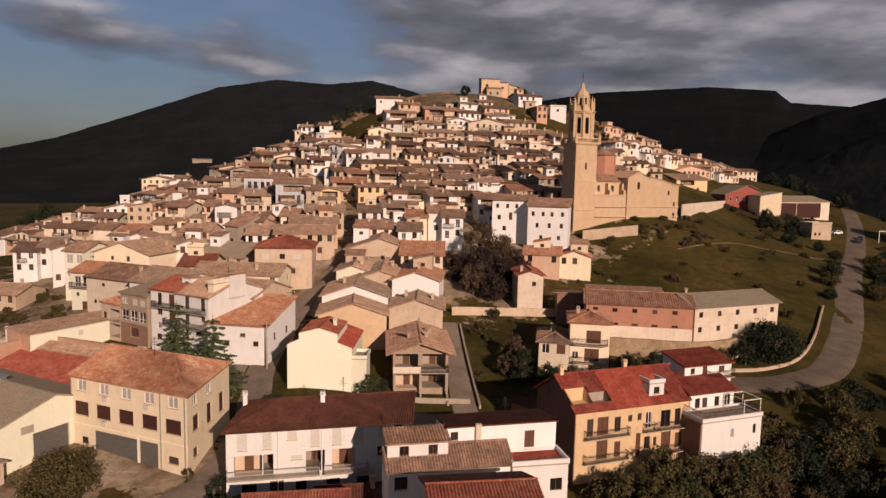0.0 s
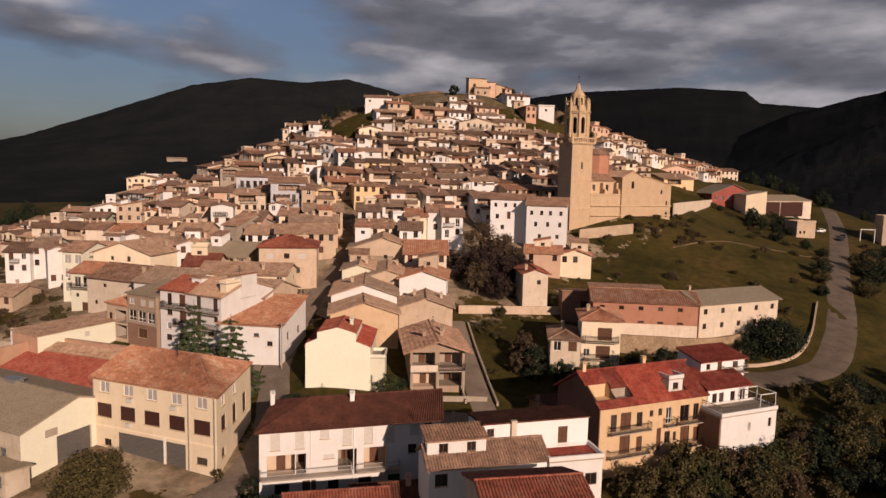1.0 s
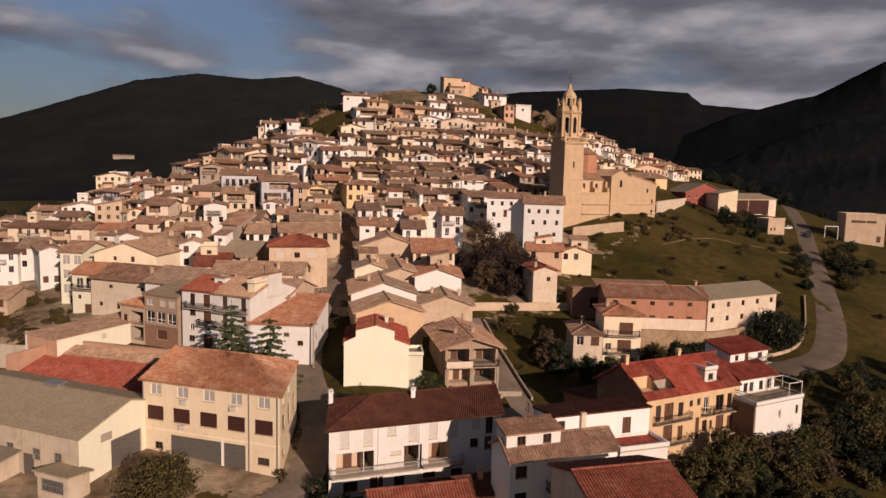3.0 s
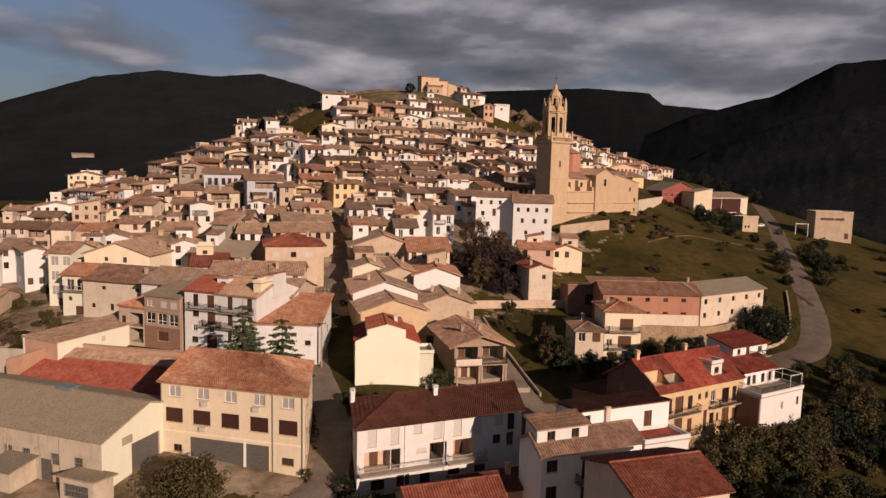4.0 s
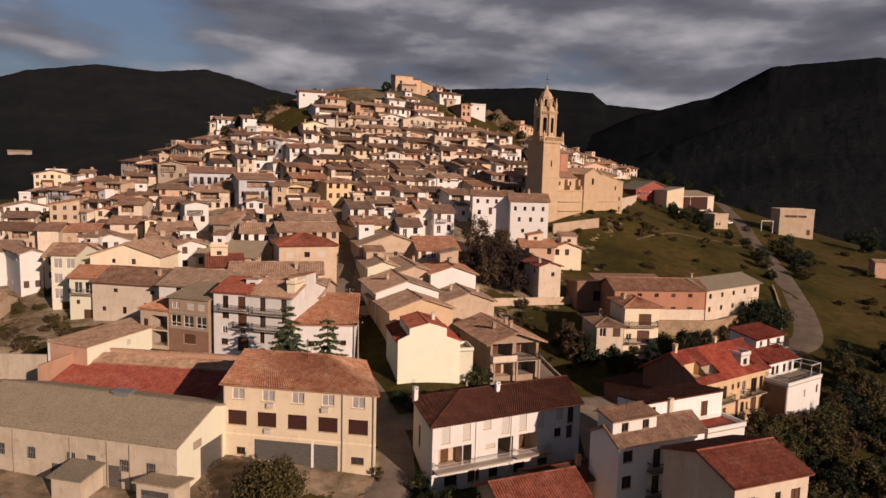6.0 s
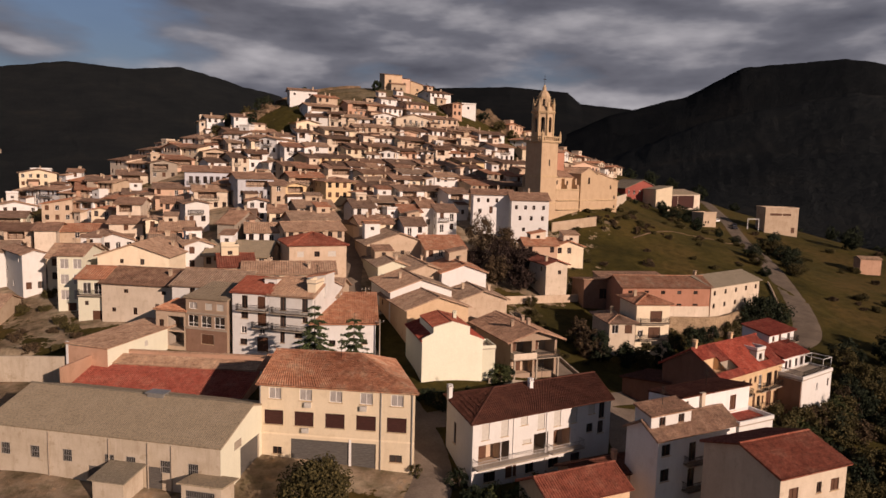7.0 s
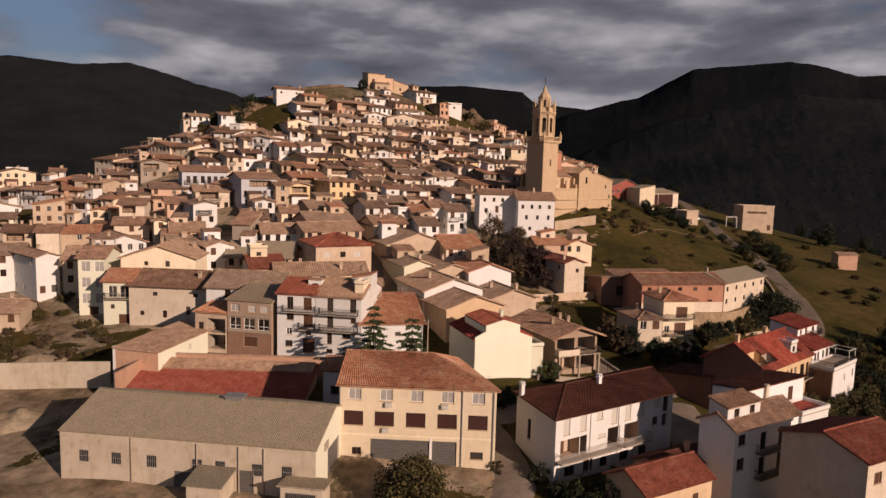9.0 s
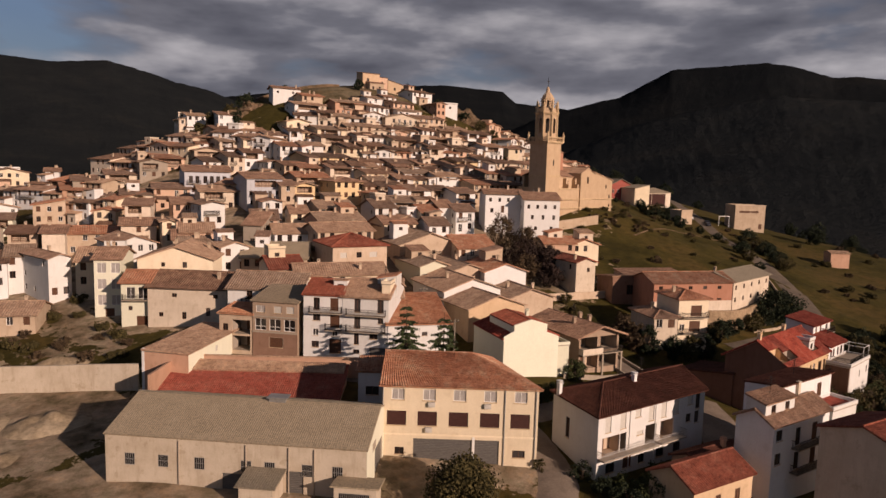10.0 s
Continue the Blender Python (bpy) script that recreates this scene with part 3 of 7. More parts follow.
def facade(bm, m, width, low, high, holes, deep=0.18):
    """A wall face from low to high with rectangular openings (x, z, w, h) and their reveals."""
    xs = sorted({0.0, width, *(v for x, z, w, h in holes for v in (x, x + w))})
    zs = sorted({low, high, *(v for x, z, w, h in holes for v in (z, z + h))})
    grid = {}

    def at(x, z):
        if (x, z) not in grid:
            grid[x, z] = bm.verts.new(m @ Vector((x, 0, z)))
        return grid[x, z]

    for x0, x1 in zip(xs, xs[1:]):
        for z0, z1 in zip(zs, zs[1:]):
            cx, cz = (x0 + x1) / 2, (z0 + z1) / 2
            if not any(x < cx < x + w and z < cz < z + h for x, z, w, h in holes):
                bm.faces.new((at(x0, z0), at(x1, z0), at(x1, z1), at(x0, z1)))
    for x, z, w, h in holes:
        c = [(x, z), (x + w, z), (x + w, z + h), (x, z + h)]
        for i in range(4):
            (ax, az), (bx, bz) = c[i], c[(i + 1) % 4]
            bm.faces.new([bm.verts.new(m @ Vector(p)) for p in ((ax, 0, az), (ax, deep, az), (bx, deep, bz), (bx, 0, bz))])


WINDOWS = {}


def window_meshes(w, h, kind):
    """Shared meshes of an opening's filling: (part name, mesh, pane mesh or None)."""
    key = (round(w, 1), round(h, 1), kind)
    if key in WINDOWS:
        return WINDOWS[key]
    bm = bmesh.new()
    pane = None
    y = 0.13
    if kind in ("window", "french", "curtain"):
        f = 0.07
        half = (w - 3 * f) / 2
        rows = ((f, h - 2 * f),) if kind != "french" else ((f, h * 0.3 - f), (h * 0.3 + f, h * 0.7 - 2 * f))
        facade(bm, pose(0, y - 0.03, 0), w, 0, h, [(x, z, half, t) for x in (f, 2 * f + half) for z, t in rows], 0.06)
        bmesh.ops.remove_doubles(bm, verts=bm.verts[:], dist=0.001)
        name, mats = "window", FRAME_WHITE
        b2 = bmesh.new()
        quad(b2, ((0, y + 0.012, 0), (w, y + 0.012, 0), (w, y + 0.012, h), (0, y + 0.012, h)))
        pane = finish("pane", b2, CURTAIN if kind == "curtain" else GLASS)
    elif kind == "dark":
        f = 0.06
        half = (w - 3 * f) / 2
        holes = [(x, f, half, h - 2 * f) for x in (f, 2 * f + half)]
        facade(bm, pose(0, y - 0.04, 0), w, 0, h, holes, 0.05)
        for f1 in bm.faces:
            f1.material_index = 1
        for x, z, a, b in holes:
            quad(bm, ((x, y + 0.01, z), (x + a, y + 0.01, z), (x + a, y + 0.01, z + b), (x, y + 0.01, z + b)), 0)
        bmesh.ops.remove_doubles(bm, verts=bm.verts[:], dist=0.001)
        name, mats = "window", [GLASS, WOOD]
    elif kind in ("blind", "maroon"):
        n = int(h / 0.07)
        edge = [[bm.verts.new((x, 0.08 + 0.02 * (i % 2), i * h / n)) for x in (0, w)] for i in range(n + 1)]
        for a, b in zip(edge, edge[1:]):
            bm.faces.new((a[0], a[1], b[1], b[0]))
        # maroon: painted blinds on the block, dark fill for shade on the hangar
        name, mats = "roller_blind", SHUTTER if kind == "blind" else MAROON
    elif kind == "brown":
        n = int(h / 0.09)
        cols = ((0.0, 0), (0.07, 0), (0.075, 1), (w / 2 - 0.05, 1), (w / 2 - 0.045, 0), (w / 2 + 0.045, 0), (w / 2 + 0.05, 1), (w - 0.075, 1), (w - 0.07, 0), (w, 0))
        edge = [[bm.verts.new((x, 0.04 + s * (0.03 + 0.03 * (i % 2)), i * h / n)) for x, s in cols] for i in range(n + 1)]
        for a, b in zip(edge, edge[1:]):
            for i in range(len(cols) - 1):
                bm.faces.new((a[i], a[i + 1], b[i + 1], b[i]))
        name, mats = "shutter", WOOD
    elif kind == "door":
        box(bm, 0, 0.08, 0, w, 0.14, h)
        for i in range(3):
            box(bm, 0.1, 0.05, 0.12 + i * h / 3, w - 0.1, 0.08, (i + 1) * h / 3 - 0.08)
        name, mats = "door", WOOD
    elif kind == "garage":
        n = int(h / 0.10)
        edge = [[bm.verts.new((x, 0.12 + 0.025 * (i % 2), i * h / n)) for x in (0, w)] for i in range(n + 1)]
        for a, b in zip(edge, edge[1:]):
            bm.faces.new((a[0], a[1], b[1], b[0]))
        name, mats = "roller_door", STEEL
    elif kind == "grille":
        n = max(3, int(w / 0.2))
        cell = (w - 0.05) / n
        facade(bm, pose(0, 0, 0), w, 0, h, [(0.05 + i * cell, 0.05 + k * (h / 2 - 0.02), cell - 0.05, h / 2 - 0.08) for i in range(n) for k in (0, 1)], 0.04)
        bmesh.ops.remove_doubles(bm, verts=bm.verts[:], dist=0.001)
        name, mats = "barred_window", ZINC
        b2 = bmesh.new()
        quad(b2, ((0, y, 0), (w, y, 0), (w, y, h), (0, y, h)))
        pane = finish("pane", b2, GLASS)
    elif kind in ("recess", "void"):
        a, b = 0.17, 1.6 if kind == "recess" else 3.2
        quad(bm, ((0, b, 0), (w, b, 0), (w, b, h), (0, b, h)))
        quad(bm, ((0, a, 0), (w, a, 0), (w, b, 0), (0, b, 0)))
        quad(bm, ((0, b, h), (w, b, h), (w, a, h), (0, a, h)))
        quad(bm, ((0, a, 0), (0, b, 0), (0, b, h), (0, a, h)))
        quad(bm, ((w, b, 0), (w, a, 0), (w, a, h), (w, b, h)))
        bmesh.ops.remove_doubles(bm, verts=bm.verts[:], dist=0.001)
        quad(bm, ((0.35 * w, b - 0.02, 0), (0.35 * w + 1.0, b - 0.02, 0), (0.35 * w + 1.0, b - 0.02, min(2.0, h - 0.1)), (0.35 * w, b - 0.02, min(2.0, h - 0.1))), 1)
        # a void is lined in grey, its inner shade put into the colour
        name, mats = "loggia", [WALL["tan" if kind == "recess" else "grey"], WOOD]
    else:
        a, b = 0.17, 1.7
        for q in (((0, b, 0), (w, b, 0), (w, b, h), (0, b, h)), ((0, a, 0), (w, a, 0), (w, b, 0), (0, b, 0)), ((0, b, h), (w, b, h), (w, a, h), (0, a, h)), ((0, a, 0), (0, b, 0), (0, b, h), (0, a, h)), ((w, b, 0), (w, a, 0), (w, a, h), (w, b, h))):
            quad(bm, q)
        n = max(2, int(w / 1.6))
        cell = (w - 0.12) / n
        ahead = len(bm.faces)
        facade(bm, pose(0, a, 0), w, 0, h, [(0.12 + i * cell, z, cell - 0.12, t) for i in range(n) for z, t in ((0.1, 0.72), (0.92, h - 0.98))], 0.1)
        for f1 in list(bm.faces)[ahead:]:
            f1.material_index = 1
        bmesh.ops.remove_doubles(bm, verts=bm.verts[:], dist=0.001)
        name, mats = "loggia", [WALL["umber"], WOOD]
    WINDOWS[key] = (name, finish(name, bm, mats), pane)
    return WINDOWS[key]


SILLS = {}


def sill_mesh(w):
    key = round(w, 1)
    if key not in SILLS:
        SILLS[key] = box_mesh("sill", (w + 0.16, 0.14, 0.06), TRIM)
    return SILLS[key]


def balcony(parent, m, x, z, width, out=0.9, solid=None, bars=0.14, rail=None):
    """A slab with a railing of upright bars, or a solid parapet, on a facade."""
    bm = bmesh.new()
    box(bm, 0, -out, -0.14, width, 0, 0)
    slab = part("balcony", finish("balcony", bm, CONCRETE), parent, m @ Matrix.Translation((x, -0.003, z)))
    bm = bmesh.new()
    if solid:
        for x0, y0, x1, y1 in ((0, -out, width, -out + 0.1), (0, -out + 0.1, 0.1, 0), (width - 0.1, -out + 0.1, width, 0)):
            box(bm, x0, y0, 0.003, x1, y1, 0.95)
    else:
        for x0, y0, x1, y1 in ((0, -out, width, -out + 0.05), (0, -out, 0.05, 0), (width - 0.05, -out, width, 0)):
            box(bm, x0, y0, 0.92, x1, y1, 0.98)
            box(bm, x0, y0, 0.05, x1, y1, 0.09)
        n = int(width / bars)
        for i in range(n + 1):
            xx = 0.01 + i * (width - 0.04) / n
            box(bm, xx, -out + 0.01, 0, xx + 0.025, -out + 0.035, 0.95)
        for xx in (0.01, width - 0.035):
            for i in range(1, int(out / bars)):
                box(bm, xx, -i * bars, 0, xx + 0.025, -i * bars + 0.025, 0.95)
    part("parapet" if solid else "railing", finish("railing", bm, solid or rail or IRON), slab)
    return slab


def chimney(parent, x, y, z, s=0.5, h=0.85, mat=None):
    bm = bmesh.new()
    box(bm, -s / 2, -s / 2, -0.7, s / 2, s / 2, h)
    box(bm, -s / 2 - 0.08, -s / 2 - 0.08, h, s / 2 + 0.08, s / 2 + 0.08, h + 0.1)
    for i in (-1, 1):
        for j in (-1, 1):
            box(bm, i * s * 0.36 - 0.06, j * s * 0.36 - 0.06, h + 0.1, i * s * 0.36 + 0.06, j * s * 0.36 + 0.06, h + 0.32)
    box(bm, -s / 2 - 0.05, -s / 2 - 0.05, h + 0.32, s / 2 + 0.05, s / 2 + 0.05, h + 0.4)
    return part("chimney", finish("chimney", bm, mat or WALL["tan"]), parent, Matrix.Translation((x, y, z)))


SIDES = ("front", "right", "back", "left")


def side_pose(side, w, d):
    return {"front": pose(0, 0, 0), "right": pose(w, 0, 0, 0, 0, 90), "back": pose(w, d, 0, 0, 0, 180), "left": pose(0, d, 0, 0, 0, -90)}[side]


def rows_of(width, storeys, n, first=1.0, storey=2.8, w=0.95, h=1.3, kinds=("window",), skip=0.0, rnd=None, start=0.0):
    """Even rows of openings: (x, z, w, h, kind)."""
    out = []
    for s in range(storeys):
        for i in range(n):
            if rnd and rnd.random() < skip:
                continue
            k = (rnd.choice(kinds) if rnd else kinds[(s + i) % len(kinds)])
            hh, zz = (2.0, first + s * storey - 0.75) if k in ("french",) else (h, first + s * storey)
            out.append((start + (i + 0.5) * (width - start) / n - w / 2, zz, w, hh, k))
    return out


def roof_height(kind, w, d, h, rise, x, y):
    if kind == "x":
        return h + rise * (1 - abs(y - d / 2) / (d / 2))
    if kind == "y":
        return h + rise * (1 - abs(x - w / 2) / (w / 2))
    if kind == "front":
        return h + rise * y / d
    if kind == "back":
        return h + rise * (1 - y / d)
    if kind == "left":
        return h + rise * x / w
    if kind == "right":
        return h + rise * (1 - x / w)
    if kind in ("hip", "hipl", "hipr"):
        return h + rise * min(1, min(x, w - x, y, d - y) / (min(w, d) / 2))
    return h


TONE = {"white": "white-limewashed", "cream": "cream plastered", "pale": "pale rendered", "yellow": "yellow plastered", "butter": "pale yellow rendered", "tan": "tan rendered",
        "pink": "pink plastered", "peach": "peach plastered", "mustard": "mustard plastered", "grey": "bare grey rendered", "blue": "bluish-white limewashed", "orange": "orange brick-coloured",
        "salmon": "salmon rendered", "earth": "brown brick-faced", "umber": "umber rendered", "red": "red painted", "stone": "sandstone", "brick": "bare brick", "drab": "drab rendered"}
SHADE = {"brown": "aged brown tile", "ochre": "weathered ochre tile", "terracotta": "terracotta tile", "red": "new red tile", "faded": "faded red tile", "clay": "red clay tile", "dark": "dark brown tile", "dark2": "old dark tile", "grey": "grey sheet"}
FORM = {"x": "gable", "y": "gable", "hip": "hipped", "hipl": "hipped", "hipr": "hipped", "front": "lean-to", "back": "lean-to", "left": "lean-to", "right": "lean-to", "flat": "flat"}


def house(x, y, yaw, w, d, h, roof="x", wall="white", tile="brown", rise=None, z=None, openings=None, chimneys=(), fine=0, over=0.35, sink=None, label="", name="house", group="village houses", walls=None, into=None, skew=0.0, lean=0.0, omit=()):
    """A house whose front left corner stands at x, y; its front faces (sin yaw, -cos yaw). fine 2: near, with rows of tiles and window sills. skew, lean: how far the right and the left end wall run aside towards the back;
    omit: roof pieces by number that are built apart."""
    m = Matrix.Translation((x, y, 0)) @ Matrix.Rotation(radians(yaw), 4, "Z")
    base = Matrix.Translation((0, 0, z)) @ m if into else Matrix.Identity(4)
    corners = [m @ Vector((a, b, 0)) for a in (0, w) for b in (0, d)]
    if z is None:
        p = m @ Vector((w / 2, 0, 0))
        z = ground(p.x, p.y)
    low = -sink if sink is not None else 0.0 if into else min(ground(c.x, c.y) for c in corners) - z - 0.6
    rise = (min(w, d) if roof in ("hip", "hipl", "hipr") else d if roof in ("x", "front", "back") else w) * ((0.17 if fine else 0.115) if roof in ("x", "y", "hip", "hipl", "hipr") else 0.2) if rise is None else rise
    body = into
    if not into:
        body = tagged(new(name), label or "%s house with a %s %s roof" % (TONE[wall], SHADE[tile], FORM[roof]), "house" if name == "house" else name.replace("_", " "), group)
        body.matrix_world = Matrix.Translation((0, 0, z)) @ m
    openings = openings or {}

    def bend(p):
        return Vector((p[0] + skew * p[1] * p[0] / w + lean * p[1] * (1 - p[0] / w), p[1], p[2]))

    bm = bmesh.new()
    for side in SIDES:
        sm = side_pose(side, w, d)
        width = w if side in ("front", "back") else d
        top = h
        if (roof, side) in (("front", "back"), ("back", "front"), ("left", "right"), ("right", "left")):
            top = h + rise
        holes = [(a, b, c, e) for a, b, c, e, k in openings.get(side, ()) if b + e < top and a > 0.02 and a + c < width - 0.02]
        facade(bm, sm, width, low, top, holes)
        gable = None
        if (roof == "x" and side in ("left", "right")) or (roof == "hipl" and side == "right") or (roof == "hipr" and side == "left") or (roof == "y" and side in ("front", "back")):
            gable = ((0, h), (width, h), (width / 2, h + rise))
        elif roof in ("front", "back") and side in ("left", "right"):
            gable = ((0, h), (width, h), (width if (roof == "front") == (side == "right") else 0, h + rise))
        elif roof in ("left", "right") and side in ("front", "back"):
            gable = ((0, h), (width, h), (width if (roof == "left") == (side == "front") else 0, h + rise))
        if gable:
            bm.faces.new([bm.verts.new(sm @ Vector((a, 0, b))) for a, b in gable])
        for a, b, c, e, k in openings.get(side, ()):
            if not (b + e < top and a > 0.02 and a + c < width - 0.02):
                continue
            nm, mesh, pane = window_meshes(c, e, k)
            p, q = bend(sm @ Vector((a, 0, b))), bend(sm @ Vector((a + c, 0, b)))
            win = part(nm, mesh, body, base @ Matrix.Translation(p) @ Matrix.Rotation(math.atan2(q.y - p.y, q.x - p.x), 4, "Z"))
            if pane:
                part("pane", pane, win)
            if fine > 1 and k in ("window", "curtain", "blind", "maroon", "dark", "brown", "grille"):
                part("sill", sill_mesh(c), win, Matrix.Translation((-0.08, -0.10, -0.065)))
    if skew or lean:
        for v in bm.verts:
            v.co = bend(v.co)
    part("wall", finish("wall", bm, walls or WALL[wall]), body, base)
    slope = {"x": d / 2, "y": w / 2, "front": d, "back": d, "left": w, "right": w}.get(roof, min(w, d) / 2)
    rows = max(3, int(math.hypot(slope, rise) / 0.5)) if fine > 1 else 1
    for k, (nm, bm) in enumerate(roof_parts(roof, w, d, h + 0.17, rise, over if roof != "flat" else 0, 0.24 if tile == "grey" else 0.30 if fine > 1 else 0.42 if fine else 0.5, rows)):
        if k in omit:
            bm.free()
            continue
        if skew or lean:
            for v in bm.verts:
                v.co = bend(v.co)
        part(nm, finish(nm, bm, (walls or WALL[wall]) if nm == "parapet" else CONCRETE if roof == "flat" else TILE[tile]), body, base)
    for cx, cy in chimneys:
        c = base @ Vector((cx * w, cy * d, 0))
        chimney(body, c.x, c.y, c.z + roof_height(roof, w, d, h, rise, cx * w, cy * d) + 0.15, mat=WALL[wall] if fine > 1 else None)
    return body


# ---- the nearest buildings ----
def H(x, y, yaw, w, d, h, roof, wall, tile, z, **more):
    """A village house with openings by its size; its own seed comes from its place."""
    rnd = random.Random(int(x * 7 + y * 131))
    given = more.pop("openings", None)
    plain = more.pop("plain", False)
    band, rails = more.pop("band", 0.0), more.pop("rails", ())
    if tile == "brown":
        tile = rnd.choice(("brown", "brown", "brown", "dark2", "ochre", "terracotta"))
    storeys = max(1, int(h / 2.75))
    n = max(1, int(w / 2.15))
    kinds = ("dark", "dark", "brown", "french", "dark", "window") if wall in ("white", "cream", "yellow", "pink", "pale", "mustard") else ("dark", "dark", "brown", "window")
    ops = {"front": rows_of(w, storeys, n, h - storeys * 2.75 + 1.0, 2.75, 1.05, 1.45, kinds, 0.12, rnd)}
    for side in ("left", "right"):
        ops[side] = rows_of(d, storeys, max(1, int(d / 3.8)), h - storeys * 2.75 + 1.0, 2.75, 0.8, 1.1, kinds[:2], 0.45, rnd)
    near = y < 175
    if more.pop("blind", False):
        # gable ends on the lanes have one or two small openings at most
        ops = {"front": [(w * rnd.uniform(0.3, 0.6), h - 2.2, 0.8, 0.9, "dark")] if rnd.random() < 0.6 else [], "left": ops["left"][:2], "right": ops["right"]}
    if not near and h > 5 and rnd.random() < 0.48 and w > 4.5 and not given:
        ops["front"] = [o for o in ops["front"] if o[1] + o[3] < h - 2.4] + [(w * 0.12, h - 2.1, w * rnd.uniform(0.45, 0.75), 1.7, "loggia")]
    ob = house(x, y, yaw, w, d, h, roof, wall, tile, z=z, openings=given or ops, over=0.55 if near else 0.75, fine=1 if near else 0, sink=more.pop("sink", max(3.0, 0.25 * d + 2)), chimneys=[(rnd.uniform(0.12, 0.88), rnd.uniform(0.2, 0.75)) for _ in range(rnd.choice((0, 1, 1, 1, 2)))] if roof != "flat" else (), **more)
    if y > 112 and roof in ("x", "y") and not plain and w > 5 and d > 6:
        if rnd.random() < 0.34:
            # a raised attic room or stair head with its own little roof
            aw, ad = rnd.uniform(2.4, min(4.5, w * 0.6)), rnd.uniform(2.6, 4.0)
            ax, ay = rnd.uniform(0.3, w - aw - 0.3), rnd.uniform(d * 0.25, d - ad - 0.3)
            rise = (d if roof == "x" else w) * 0.17
            house(ax, ay, 0, aw, ad, rise + rnd.uniform(0.9, 1.7), rnd.choice(("front", "front", "x", "left", "flat")), rnd.choice((wall, "white", "pale", "tan")), rnd.choice(("brown", "ochre", "terracotta")), z=h, into=ob, over=0.3, sink=0.5, openings={"front": [(aw / 2 - 0.45, rise + 0.05, 0.9, 0.75, "dark")]})
        if y > 176 and rnd.random() < 0.5:
            # a lower lean-to before the front
            aw, ad = rnd.uniform(2.6, min(5.0, w * 0.75)), rnd.uniform(1.8, 3.0)
            house(rnd.uniform(0.1, w - aw - 0.1), -ad - 0.02, rnd.uniform(-3, 0), aw, ad, h * rnd.uniform(0.4, 0.6), "front", rnd.choice((wall, "white", "pale", "tan", "pink")), rnd.choice(("brown", "dark2", "ochre")), z=0, into=ob, over=0.4, sink=4, openings={"front": [(aw / 2 - 0.5, h * 0.4 - 1.7, 1.0, 1.3, "dark")]})
        elif rnd.random() < 0.5 and h > 5.5:
            balcony(ob, pose(0, 0, 0), w * rnd.uniform(0.1, 0.3), h - 2.5, w * rnd.uniform(0.35, 0.55), 0.7)
    if band:
        bm = bmesh.new()
        box(bm, 0.0, -0.10, -3.0, w, -0.004, band)
        part("plinth", finish("plinth", bm, WALL["pale"]), ob, label="pale rendered lower storey")
    for bx, bz, bw in rails:
        balcony(ob, pose(0, 0, 0), bx, bz, bw, 1.0)
    if not plain and rnd.random() < 0.3 and h > 6.5 and w > 5 and wall in ("white", "cream", "yellow", "pale", "pink"):
        balcony(ob, pose(0, 0, 0), w * 0.2, h - 2.55, w * 0.55, 0.8)
    return ob


def terrace(x0, y0, x1, y1, n, h, seed, tones=("white", "white", "white", "white", "cream", "pale", "pale", "tan", "pink")):
    """A row of n joined old houses between two places, each of its own height, depth and colour."""
    rnd = random.Random(seed * 17 + 3)
    run = Vector((x1 - x0, y1 - y0, 0))
    yaw = math.degrees(math.atan2(run.y, run.x))
    cuts = [0.0]
    for i in range(n):
        cuts.append(cuts[-1] + rnd.uniform(0.7, 1.35))
    for i in range(n):
        a, b = cuts[i] / cuts[-1], cuts[i + 1] / cuts[-1]
        w = (b - a) * run.length - 0.02
        turn = yaw + rnd.uniform(-4, 4)
        back = rnd.uniform(-0.8, 0.8)
        px, py = x0 + run.x * a - math.sin(radians(yaw)) * back, y0 + run.y * a + math.cos(radians(yaw)) * back
        hh = h + rnd.uniform(-1.2, 1.2)
        wall = rnd.choice(tones)
        tile = rnd.choice(("brown", "brown", "dark2", "ochre"))
        H(px, py, turn, w, rnd.uniform(8.5, 11), hh, rnd.choice(("x", "x", "x", "x", "y", "front")), wall, tile, ground(px, py))


# cream block with garages
block = house(-45.8, 83.1, -22.7, 18.5, 12.9, 10, "hipr", "cream", "terracotta", z=0, rise=2.3, fine=2, skew=-0.377, label="cream plastered three-storey building with garages and terracotta tiles", openings={
    "front": [(x - 1.15, 5.2, 2.3, 1.75, "maroon") for x in (1.75, 5.4, 9.1, 12.8, 16.4)] + [(x - 0.75, 8.3, 1.5, 1.35, "curtain") for x in (1.9, 5.6, 9.2, 12.8, 16.4)] + [(3.8, 0.02, 7.0, 3.6, "garage"), (11.1, 0.02, 2.9, 3.6, "garage"), (1.6, 1.6, 1.1, 0.9, "dark"), (15.6, 1.6, 1.5, 0.9, "dark")],
    "right": [(1.5, 5.2, 1.6, 1.9, "maroon"), (5.5, 4.6, 1.4, 2.5, "maroon"), (9.4, 4.6, 1.4, 2.5, "maroon"), (1.5, 8.2, 1.2, 1.3, "window"), (5.5, 8.2, 1.2, 1.3, "window"), (1.5, 2, 1.2, 1.2, "dark")]})
bm = bmesh.new()
box(bm, 0, -0.06, 4.0, 18.5, 0, 4.18)
part("string_course", finish("string_course", bm, WALL["cream"]), block, pose(0, -0.003, 0))
bm = bmesh.new()
box(bm, 10.8, -0.05, 0.0, 11.1, -0.004, 3.98)
part("pillar", finish("pillar", bm, FRAME_WHITE), block)
